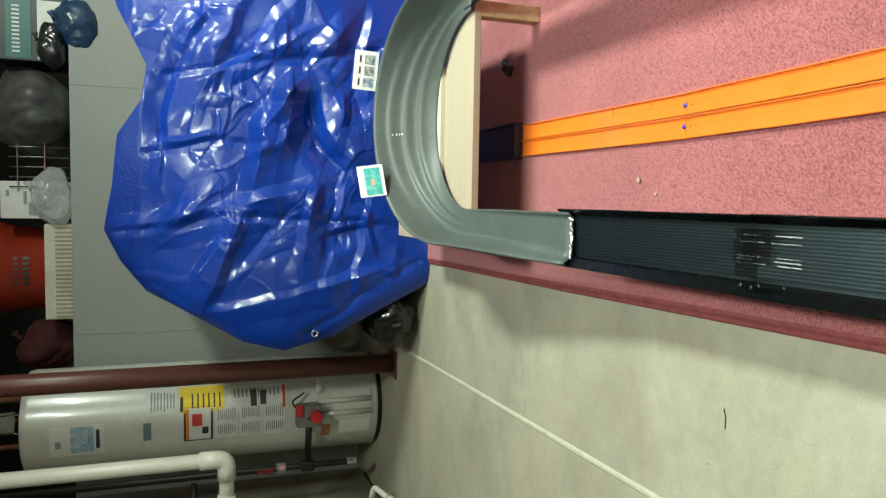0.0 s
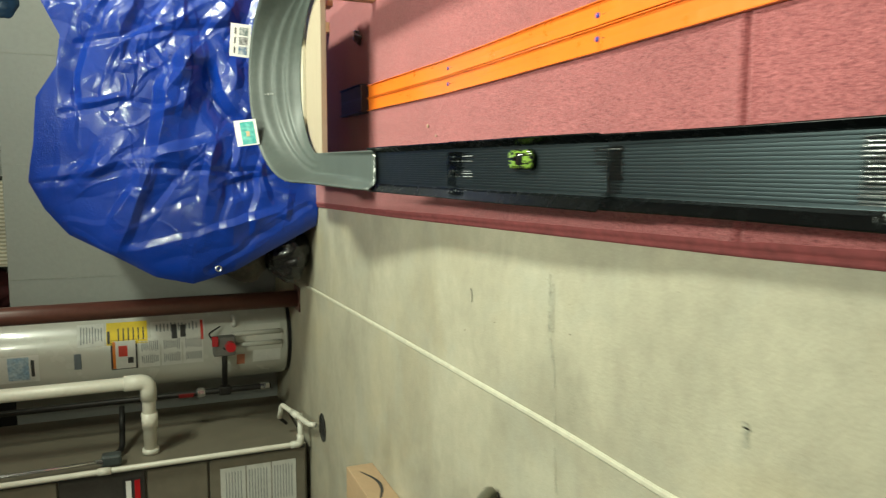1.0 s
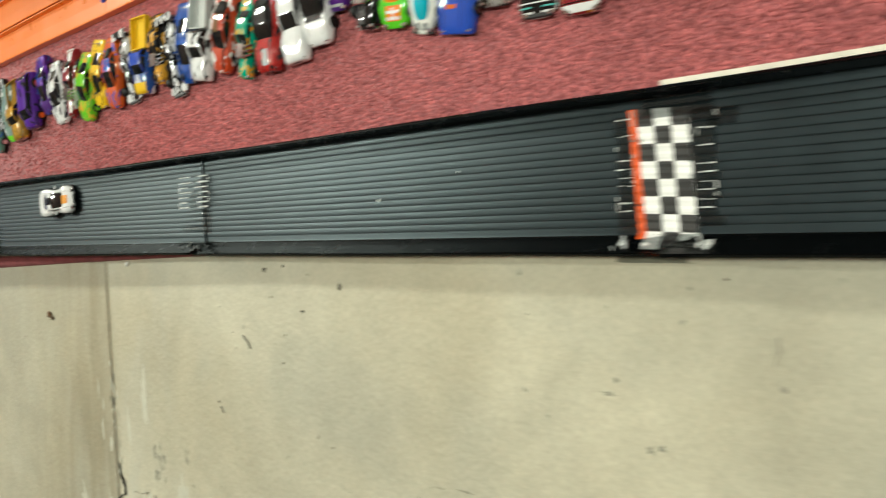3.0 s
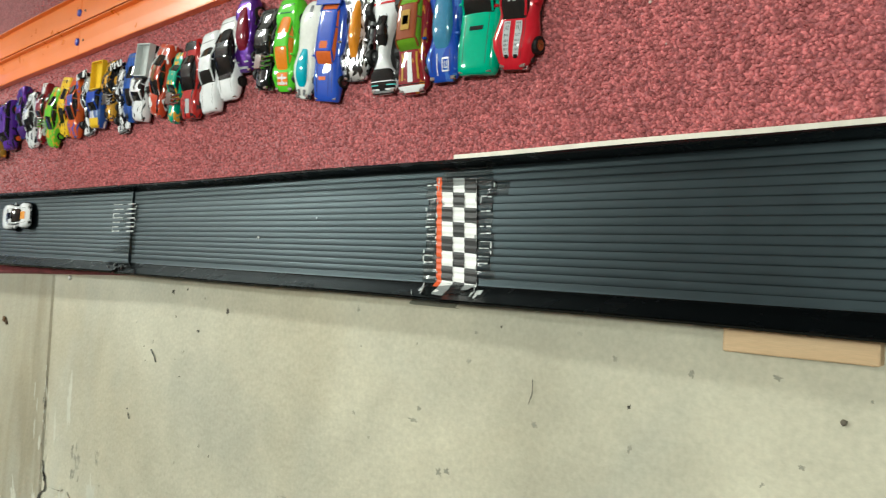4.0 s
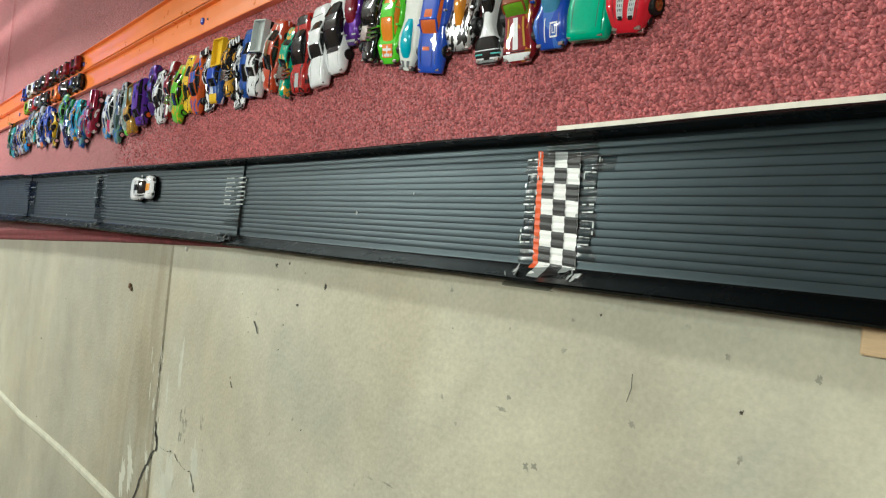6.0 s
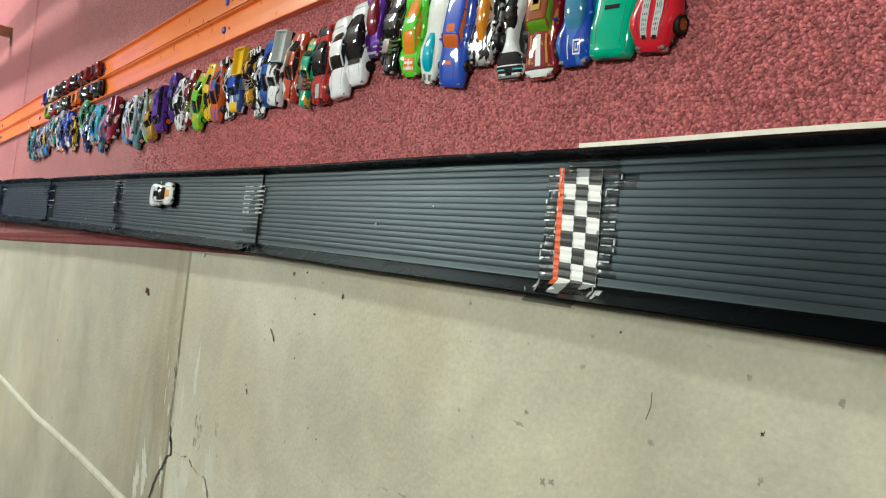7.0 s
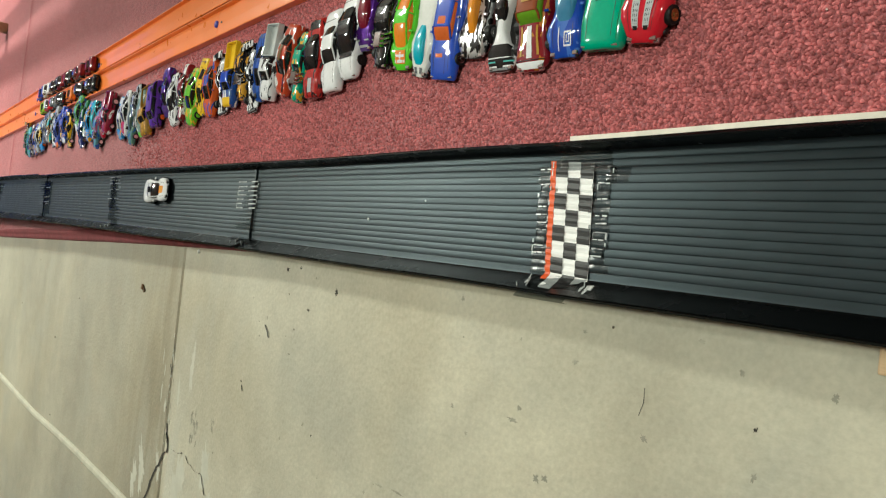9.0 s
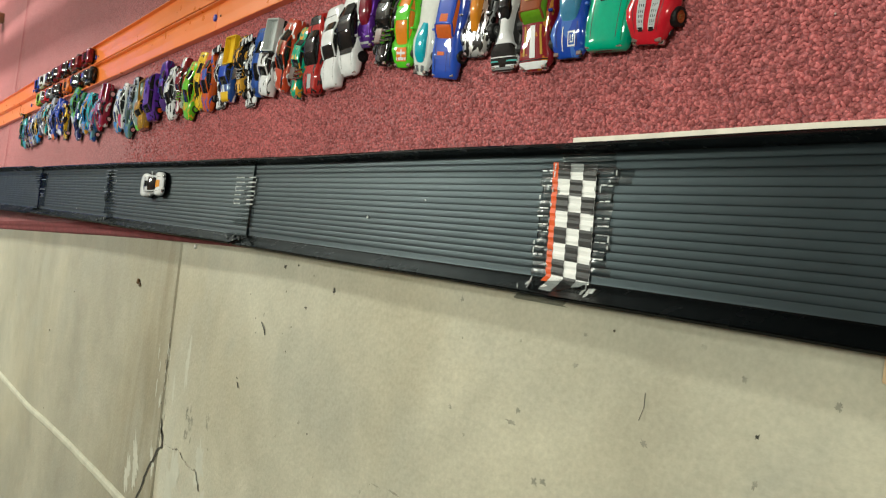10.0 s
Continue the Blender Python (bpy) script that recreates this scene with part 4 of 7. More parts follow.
def paint(col, metal=0.0, prints=None, seed=0):
    """Glossy enamel, kept by colour; prints = (colour, size, share) adds sharp-edged tampo graphics drawn out along the car."""
    key = (*[round(c, 3) for c in col], metal, prints, seed if prints else 0)
    if key in PAINTS:
        return PAINTS[key]
    m = PAINTS[key] = mat("enamel", col, 0.30, metal=metal, spec=0.05, var=0.05, scale=60, fine=300, coat=1.0, coat_rough=0.02)
    if prints:
        nt = m.node_tree
        b = nt.nodes["Principled BSDF"]
        tc = nt.nodes.new("ShaderNodeTexCoord")
        mp = nt.nodes.new("ShaderNodeMapping")
        mp.inputs["Scale"].default_value, mp.inputs["Location"].default_value = (0.45, 1, 1), (seed * 1.7, seed * 0.3, 0)
        nt.links.new(tc.outputs["Object"], mp.inputs["Vector"])
        n = nt.nodes.new("ShaderNodeTexNoise")
        n.inputs["Scale"].default_value, n.inputs["Detail"].default_value, n.inputs["Distortion"].default_value = prints[1], 1.5, 0.9
        nt.links.new(mp.outputs["Vector"], n.inputs["Vector"])
        r = nt.nodes.new("ShaderNodeMapRange")
        r.inputs["From Min"].default_value, r.inputs["From Max"].default_value = 0.63 - 0.35 * prints[2], 0.645 - 0.35 * prints[2]
        nt.links.new(n.outputs["Fac"], r.inputs["Value"])
        mix = nt.nodes.new("ShaderNodeMix")
        mix.data_type = "RGBA"
        old = b.inputs["Base Color"].links[0].from_socket
        nt.links.new(r.outputs["Result"], mix.inputs["Factor"])
        nt.links.new(old, mix.inputs[6])
        mix.inputs[7].default_value = (*prints[0], 1)
        nt.links.new(mix.outputs[2], b.inputs["Base Color"])
    return m


RED, DKRED, ORNG, YEL = (0.52, 0.012, 0.018), (0.20, 0.008, 0.015), (0.72, 0.085, 0.012), (0.80, 0.50, 0.015)
LIME, GREEN, TEAL, AQUA = (0.17, 0.62, 0.02), (0.01, 0.16, 0.05), (0.0, 0.33, 0.20), (0.03, 0.48, 0.52)
BLUE, NAVY, SKY, PURP = (0.012, 0.06, 0.42), (0.012, 0.02, 0.12), (0.03, 0.28, 0.65), (0.085, 0.018, 0.22)
WHITE, BLK, SILV, GOLD = (0.74, 0.75, 0.76), (0.005, 0.005, 0.006), (0.42, 0.44, 0.45), (0.42, 0.24, 0.03)
GREY, SAGE, PINK, BROWN = (0.16, 0.17, 0.18), (0.26, 0.40, 0.33), (0.45, 0.10, 0.22), (0.16, 0.09, 0.03)

# body shapes: (along 0..1 from nose to tail, half width, underside, top), in millimetres but for the first
SHAPES = {
    "coupe": [(0, 10, 5, 8), (0.03, 13.4, 3.6, 10), (0.14, 15.2, 3, 12), (0.34, 15.4, 3, 13.6), (0.6, 15.4, 3, 14), (0.85, 15.4, 3, 14.4), (0.97, 14.4, 3.6, 13.6), (1, 12.6, 5, 12)],
    "sports": [(0, 8, 4, 6), (0.04, 13, 3, 7.6), (0.16, 15.8, 2.6, 10), (0.34, 15, 2.6, 11), (0.62, 15.2, 2.6, 12.4), (0.8, 16.2, 2.6, 14), (0.95, 15.4, 3, 14.6), (1, 13.6, 5, 13.4)],
    "muscle": [(0, 13.4, 4, 10.4), (0.02, 14.6, 3.4, 12), (0.2, 15.4, 3, 13.4), (0.4, 15.6, 3, 14), (0.7, 15.8, 3, 14.6), (0.96, 15, 3.4, 15), (1, 14, 5, 13.6)],
    "truck": [(0, 13, 4.6, 12), (0.03, 14.6, 4, 14.4), (0.2, 15.4, 4, 16), (0.42, 15.4, 4, 16.4), (0.56, 15.4, 4, 16.2), (0.60, 15.4, 4, 10.6), (0.9, 15.4, 4, 10.5), (1, 14.8, 5, 10.4)],
    "van": [(0, 13, 4.6, 11), (0.03, 14.8, 4, 13.4), (0.18, 15.6, 3.6, 16), (0.4, 15.8, 3.6, 17), (0.95, 15.6, 4, 17), (1, 14.4, 5, 16)],
    "rod": [(0, 6, 5, 9), (0.05, 8, 4, 12), (0.3, 9, 4, 13), (0.45, 13, 3.6, 14), (0.7, 14.4, 3.6, 14.6), (0.95, 13, 4, 14), (1, 11, 5, 12)],
    "racer": [(0, 9, 3.2, 4.6), (0.05, 11, 3, 6), (0.13, 6.5, 3, 8), (0.24, 3.6, 3, 10), (0.45, 4.2, 3, 12), (0.6, 7.5, 3, 13), (0.75, 9.5, 3, 13), (0.9, 8, 3, 11), (1, 5, 4, 9)],
    "bubble": [(0, 7, 4, 6), (0.05, 12, 3, 8), (0.2, 15.5, 3, 11), (0.45, 15.8, 3, 13), (0.7, 15.8, 3, 14), (0.93, 13.6, 3, 13), (1, 9, 5, 11)],
}
# cabins: the same, standing on the body's shoulder
CABINS = {
    "coupe": [(0.27, 11, 11, 12.6), (0.40, 11.9, 11, 17.4), (0.50, 11.8, 11, 19.6), (0.66, 11.3, 11, 19.2), (0.78, 10.6, 11, 16), (0.89, 9.6, 11, 13.4)],
    "sports": [(0.20, 9, 8, 9.6), (0.36, 10.8, 8, 14.4), (0.48, 11, 8, 16.4), (0.60, 10.6, 8, 16.4), (0.76, 9.2, 8, 14.6), (0.90, 7.6, 8, 13)],
    "muscle": [(0.34, 11.6, 12, 13.2), (0.43, 12.2, 12, 16.8), (0.51, 12, 12, 18.6), (0.66, 11.6, 12, 18.4), (0.77, 11.2, 12, 15.6), (0.84, 10.8, 12, 14)],
    "truck": [(0.24, 12.4, 13, 15.6), (0.31, 12.8, 13, 19.4), (0.37, 12.6, 13, 21.4), (0.50, 12.4, 13, 21.4), (0.55, 12.4, 13, 19), (0.57, 12.2, 13, 15.6)],
    "van": [(0.16, 12.6, 14, 15.6), (0.24, 13.2, 14, 20), (0.32, 13, 14, 22.4), (0.85, 12.8, 14, 22), (0.95, 12.4, 14, 20), (0.99, 12, 14, 15)],
    "rod": [(0.40, 9, 12, 13), (0.47, 10.4, 12, 16.4), (0.53, 10.2, 12, 18.4), (0.70, 10, 12, 18.2), (0.78, 9.8, 12, 16), (0.84, 9, 12, 13.6)],
    "racer": [(0.42, 3.6, 10, 11.6), (0.48, 4.8, 10, 14), (0.53, 5.2, 10, 15.6), (0.60, 5.2, 10, 15.8), (0.66, 4.8, 10, 14.4), (0.74, 4, 10, 12.6)],
    "bubble": [(0.14, 8, 8, 9), (0.28, 10.6, 8, 13.4), (0.42, 11.2, 8, 16.6), (0.58, 10.8, 8, 16.8), (0.70, 9.6, 8, 14.6), (0.84, 8, 8, 12.6)],
}


def section(hw, zb, zt, square=1.0, bulge=0.0):
    """Rounded cross-section, counter-clockwise; bulge lifts the fenders."""
    h = zt - zb
    right = [(hw * 0.84, zb), (hw * 0.98, zb + 0.14 * h), (hw, zb + 0.34 * h), (hw * 0.99, zb + 0.56 * h), (hw * 0.955, zb + 0.76 * h + bulge * 0.6), (hw * 0.86, zb + 0.91 * h + bulge), (hw * 0.66, zb + 0.985 * h + bulge * 0.5), (hw * 0.34, zb + 1.02 * h)]
    return right + [(-x, z) for x, z in reversed(right)]


def spline(stations, s, k):
    """Smooth value of column k at s (Catmull-Rom, kept within its neighbours)."""
    xs = [t[0] for t in stations]
    i = max(0, min(len(xs) - 2, int(np.searchsorted(xs, s, side="right")) - 1))
    p1, p2 = stations[i], stations[i + 1]
    p0, p3 = stations[max(i - 1, 0)], stations[min(i + 2, len(xs) - 1)]
    w = p2[0] - p1[0]
    t = (s - p1[0]) / w
    m1 = (p2[k] - p0[k]) / max(p2[0] - p0[0], 1e-6) * w
    m2 = (p3[k] - p1[k]) / max(p3[0] - p1[0], 1e-6) * w
    v = (2 * t ** 3 - 3 * t ** 2 + 1) * p1[k] + (t ** 3 - 2 * t ** 2 + t) * m1 + (-2 * t ** 3 + 3 * t ** 2) * p2[k] + (t ** 3 - t ** 2) * m2
    lo, hi = min(p1[k], p2[k]), max(p1[k], p2[k])
    return min(max(v, lo - 0.15 * (hi - lo)), hi + 0.15 * (hi - lo))


def fender(s):
    return math.exp(-((s - 0.21) / 0.075) ** 2) + math.exp(-((s - 0.79) / 0.085) ** 2)


def loft(stations, length, width, grow=0.0, fenders=0.0, steps=18):
    """A closed body through stations, nose towards -x."""
    a, b = stations[0][0], stations[-1][0]
    ss = [a + (b - a) * (0.5 - 0.5 * math.cos(math.pi * k / steps)) for k in range(steps + 1)]
    rows = []
    for s in ss:
        hw, zb, zt = (spline(stations, s, k) for k in (1, 2, 3))
        f = fenders * fender(s)
        waist = 1.5 * (fenders > 0.9) * math.exp(-((s - 0.5) / 0.16) ** 2)
        rows.append([((s - 0.5) * length, y * width / 1000, (z + grow) / 1000) for y, z in section(hw + grow + 0.7 * f - waist, zb, zt - 0.5 * waist, 1.0, 2.0 * f)])
    return grid_bm(rows, closed=True, caps=True)


def top_strip(stations, length, width, s0, s1, u0, u1, lift=0.0003, fenders=0.0):
    """A printed patch that follows the top of a body."""
    rows = []
    n = 8
    for j in range(n + 1):
        s = s0 + (s1 - s0) * j / n
        hw, zb, zt = (spline(stations, s, k) for k in (1, 2, 3))
        h = zt - zb
        row = []
        cols = max(4, int(abs(u1 - u0) / 0.11))
        for i in range(cols + 1):
            u = u0 + (u1 - u0) * i / cols
            a = abs(u)
            z = lerp([(0, 1.02), (0.34, 1.02), (0.66, 0.985), (0.86, 0.91), (0.955, 0.76), (1, 0.4)], a)
            row.append(((s - 0.5) * length, u * hw * width / 1000, (zb + h * z + 2.0 * fenders * fender(s) * lerp([(0, 0), (0.34, 0), (0.66, 0.5), (0.86, 1), (1, 0.4)], a)) / 1000 + lift))
        rows.append(row)
    return grid_bm(rows)


WHEELS = {}


def wheel_meshes(r, w, rim):
    key = (r, w, rim.name)
    if key not in WHEELS:
        def turned(prof, name, material):
            bm = lathe_bm(prof, 14)
            bmesh.ops.rotate(bm, verts=bm.verts, cent=(0, 0, 0), matrix=Matrix.Rotation(math.pi / 2, 3, "X"))
            bmesh.ops.recalc_face_normals(bm, faces=bm.faces)
            me = bpy.data.meshes.new(name)
            bm.to_mesh(me)
            bm.free()
            me.materials.append(material)
            return me
        WHEELS[key] = (turned([(r * 0.6, -w / 2), (r * 0.93, -w / 2), (r, -w * 0.36), (r, w * 0.36), (r * 0.93, w / 2), (r * 0.6, w / 2)], "wheel", M_TYRE),
                       turned([(r * 0.2, -w * 0.56), (r * 0.26, -w * 0.5), (r * 0.62, -w * 0.51), (r * 0.62, w * 0.51), (r * 0.26, w * 0.5), (r * 0.2, w * 0.56)], "rim", rim))
    return WHEELS[key]


RIMS = {"silver": M_CHROME, "black": M_BASE, "gold": mat("gold_plating", (0.55, 0.36, 0.12), 0.25, metal=1.0),
        "orange": paint((0.8, 0.12, 0.02)), "white": paint(WHITE), "blue": paint(BLUE), "red": paint(RED), "green": paint(LIME)}


OPEN_KINDS = ("racer", "rod", "dart", "swoop", "arrow")


def toy_car(kind, col, at, label, L=0.073, W=1.0, H=1.0, glass=None, roof=None, deco=(), rim="silver", big=False, metal=0.0, turn=0.0, bed=None, group="toy cars lined up on the carpet", spoiler=None, prints=None, cab=1.0, axles=(-0.29, 0.29)):
    """One die-cast toy car at (x of its middle, y, ground), nose towards -x, turned about z by degrees."""
    car = tagged(empty("toy_car", pose(at[0], at[1], at[2], 0, 0, turn)), label, "toy car", group=group)
    body, cabin = SHAPES[kind], CABINS[kind]
    cabin = [(s, hw * cab, zb, zb + (zt - zb) * H) for s, hw, zb, zt in cabin]
    fen = 1.0 if kind in ("coupe", "sports", "muscle", "bubble", "pointed", "canopy") else 0.4 if kind in ("truck", "van", "longhood", "wedge") else 0.0
    P = paint(col, metal, prints, round(at[1] * 7, 1))
    part("body", loft(body, L, W, 0.0, fen), P, car, smooth=True)
    g = paint(glass) if glass else M_GLASS
    part("window", loft(cabin, L, W), g, car, smooth=True)
    if roof is not False:
        s0, s1 = cabin[2][0] - 0.01, cabin[3][0] + 0.02
        top = [(s0, cabin[2][1] * 0.90, cabin[2][3] - 1.5, cabin[2][3] + 0.1), ((s0 + s1) / 2, cabin[2][1] * 0.93, cabin[2][3] - 1.5, cabin[2][3] + 0.55), (s1, cabin[3][1] * 0.90, cabin[3][3] - 1.5, cabin[3][3] + 0.1)]
        part("roof", loft(top, L, W, 0.0, 0.0, 8), paint(roof) if roof else P, car, smooth=True)
        for u in (-1, 1):
            for sa, sb in ((cabin[0][0] + 0.02, s0 + 0.01), (s1 - 0.01, cabin[5][0] - 0.02), ((s0 + s1) / 2 + 0.03, (s0 + s1) / 2 + 0.035)):
                ha, hb = spline(cabin, sa, 1), spline(cabin, sb, 1)
                za = cabin[0][2] + 1 if sb - sa < 0.01 else spline(cabin, sa, 3) - 0.4
                zb = spline(cabin, sb, 3) - 0.5
                part("pillar", tube_bm([((sa - 0.5) * L, u * ha * 0.93 * W / 1000, za / 1000), (((sa + sb) / 2 - 0.5) * L, u * (ha + hb) / 2 * 0.95 * W / 1000, spline(cabin, (sa + sb) / 2, 3) / 1000 - 0.0008), ((sb - 0.5) * L, u * hb * 0.88 * W / 1000, zb / 1000)] if sb - sa > 0.01 else
                     [((sa - 0.5) * L, u * ha * 0.99 * W / 1000, za / 1000), ((sb - 0.5) * L, u * hb * 0.90 * W / 1000, zb / 1000)], 0.0009, 5), paint(roof) if roof else P, car)
    part("chassis", box_bm((0, 0, 0.0038), (L * 0.86, 0.026 * W, 0.0034), 0.0008), M_BASE, car)
    bumper = box_bm((-L * 0.478, 0, 0.0052), (0.003, 0.021 * W, 0.0022), 0.0006)
    part("bumper", bumper, M_BASE if kind in ("sports", "bubble", "racer", "dart", "swoop", "canopy", "wedge") else M_CHROME, car)
    if kind not in OPEN_KINDS:
        part("grille", box_bm((-L * 0.489, 0, body[1][3] * 0.00066), (0.0022, 0.0105 * W, 0.0017), 0.0004), M_BASE, car)
        for u in (-1, 1):
            part("side_vent", box_bm((L * 0.17, u * 0.0146 * W, 0.0088), (0.0060, 0.0016, 0.0016), 0.0004), M_BASE, car)
            part("wing_mirror", box_bm(((cabin[1][0] - 0.47) * L, u * 0.0150 * W, 0.0135), (0.0018, 0.0032, 0.0017), 0.0005), P, car)
    rf, rr = (0.0050, 0.0060) if not big else (0.0056, 0.0078)
    for s, r in ((axles[0], rf), (axles[1], rr)):
        for u in (-1, 1):
            tyre, rim_mesh = wheel_meshes(r, 0.0046 if not big else 0.006, RIMS[rim])
            w = new("wheel", tyre)
            w.parent = car
            w.location = (s * L, u * 0.0140 * W * (1.08 if kind in ("racer", "rod", "dart") else 1.03), r)
            k = new("rim", rim_mesh)
            k.parent = w
    for u in (-1, 1):
        hw = body[1][1] * 0.74 * W / 1000
        part("headlight", box_bm((-L * 0.468, u * hw, body[1][3] * 0.00086), (0.0026, 0.0042, 0.0018), 0.0005), M_CHROME, car)
    if kind not in OPEN_KINDS:
        for u in (-1, 1):
            part("tail_light", box_bm((L * 0.488, u * 0.0095 * W, body[-2][3] * 0.00080), (0.0016, 0.0055, 0.0018), 0.0004), paint((0.35, 0.01, 0.01)), car)
            part("hood_line", top_strip(body, L, W, 0.08, cabin[0][0] + 0.01, u * 0.60, u * 0.575, 0.00012, fen), M_BASE, car)
        part("rear_line", top_strip(body, L, W, cabin[5][0] + 0.03, cabin[5][0] + 0.038, -0.7, 0.7, 0.00015, fen), M_BASE, car)
    for d in deco:
        name, s0, s1, u0, u1, c = d
        part(name, top_strip(body if s1 <= 0.42 or s0 >= 0.8 else [(s, hw * 0.90, zt - 1.5, zt + 0.75) for s, hw, zb, zt in cabin[1:-1]], L, W, s0, s1, u0, u1, 0.0003, fen if s1 <= 0.42 or s0 >= 0.8 else 0.0), M_CHROME if c == "chrome" else paint(c), car)
    if bed:
        b = bmesh.new()
        x0, x1, zb, zt = 0.085 * L, 0.5 * L, 0.0112, 0.0152 + bed[1] * 0.5
        hw = 0.0152 * W
        add_box(b, ((x0 + x1) / 2, 0, zb + 0.0006), (x1 - x0, 2 * hw, 0.0012))
        add_box(b, ((x0 + x1) / 2, hw, (zb + zt) / 2), (x1 - x0, 0.0014, zt - zb), 0.0003)
        add_box(b, ((x0 + x1) / 2, -hw, (zb + zt) / 2), (x1 - x0, 0.0014, zt - zb), 0.0003)
        add_box(b, (x1, 0, (zb + zt) / 2), (0.0014, 2 * hw, zt - zb), 0.0003)
        add_box(b, (x0, 0, (zb + zt) / 2), (0.0014, 2 * hw, zt - zb), 0.0003)
        part("cargo_bed", b, paint(bed[0]), car)
    if kind == "rod" or spoiler == "engine":
        part("engine", box_bm((-0.17 * L, 0, 0.0150), (0.013, 0.010, 0.006), 0.001), M_CHROME, car, "chrome engine")
        for i in range(3):
            for u in (-1, 1):
                if "pipe" not in WHEELS:
                    pm = bpy.data.meshes.new("exhaust_pipe")
                    pb = tube_bm([(0, 0, 0), (0, 0.004, -0.001), (0.002, 0.0055, -0.005)], 0.0010, 6)
                    pb.to_mesh(pm)
                    pb.free()
                    pm.materials.append(M_CHROME)
                    WHEELS["pipe"] = pm
                e = new("exhaust_pipe", WHEELS["pipe"])
                e.parent = car
                e.location = (-0.17 * L + (i - 1) * 0.004, u * 0.0045, 0.0175)
                e.scale = (1, u, 1)
    if kind == "racer":
        part("front_wing", box_bm((-0.40 * L, 0, 0.0052), (0.009, 0.030 * W, 0.0018), 0.0006), P, car)
        part("rear_wing", box_bm((0.44 * L, 0, 0.0165), (0.008, 0.029 * W, 0.0014), 0.0005), P, car)
        for u in (-1, 1):
            part("wing_support", box_bm((0.44 * L, u * 0.007 * W, 0.013), (0.004, 0.0012, 0.007), 0), M_BASE, car)
    if spoiler not in (None, "engine"):
        part("spoiler", box_bm((0.46 * L, 0, 0.0195), (0.006, 0.029 * W, 0.0014), 0.0005), paint(spoiler), car)
        for u in (-1, 1):
            part("spoiler_post", box_bm((0.46 * L, u * 0.009 * W, 0.0165), (0.003, 0.0012, 0.006), 0), M_BASE, car)
    return car


G = 0.0118
STR = ("hood_stripe", 0.06, 0.32, -0.12, 0.12)


def row_car(kind, col, nose, y, label, **kw):
    L = kw.get("L", 0.073)
    a = math.radians(kw.get("turn", 0.0))
    return toy_car(kind, col, (nose + L / 2 * math.cos(a), y + L / 2 * math.sin(a), G), label, **kw)


SHAPES.update({
    "pointed": [(0, 7, 4, 7), (0.04, 10.5, 3.4, 9), (0.16, 14, 3, 12), (0.3, 16.2, 3, 13), (0.5, 14.5, 3, 14), (0.75, 16.4, 3, 15.5), (0.95, 15, 3.4, 15), (1, 13, 5, 13)],
    "longhood": [(0, 13, 4, 10), (0.03, 14.8, 3.4, 12), (0.2, 15.5, 3, 13.2), (0.55, 15.8, 3, 14), (0.96, 15, 3.4, 14.4), (1, 14, 5, 13)],
    "canopy": [(0, 8.5, 4, 6.5), (0.05, 12.4, 3, 8.4), (0.16, 14.4, 3, 10.5), (0.3, 13, 3, 11.5), (0.5, 12.4, 3, 12.5), (0.72, 15, 3, 13.5), (0.93, 14.6, 3, 13.5), (1, 12, 5, 12)],
    "arrow": [(0, 6, 4, 7.4), (0.05, 13, 3.4, 9), (0.12, 14.4, 3, 10), (0.3, 12.2, 3, 12.5), (0.45, 13.8, 3, 14), (0.8, 14.6, 3, 15), (0.96, 14, 3.4, 14.5), (1, 13, 5, 13)],
    "wedge": [(0, 13.2, 3.4, 7), (0.03, 14.4, 3, 8.4), (0.22, 15.2, 3, 11.4), (0.42, 15.4, 3, 13.8), (0.7, 15.6, 3, 15), (0.94, 15.4, 3.4, 16), (1, 14.4, 5, 15)],
    "swoop": [(0, 4.5, 4, 6), (0.06, 8.5, 3, 8), (0.18, 12.6, 3, 10.5), (0.32, 15.2, 3, 12.5), (0.48, 11.6, 3, 13), (0.66, 13.8, 3, 14), (0.82, 15.6, 3, 14.5), (0.95, 12, 3, 13.4), (1, 7, 5, 12)],
    "dart": [(0, 6, 3.2, 4.8), (0.05, 12.6, 3, 6.5), (0.17, 13.4, 3, 9), (0.25, 7, 3, 10.5), (0.34, 4.0, 3, 11.8), (0.52, 4.6, 3, 12.8), (0.64, 8, 3, 13), (0.78, 12.5, 3, 13.5), (0.93, 14, 3, 13), (1, 9, 4, 11)],
})
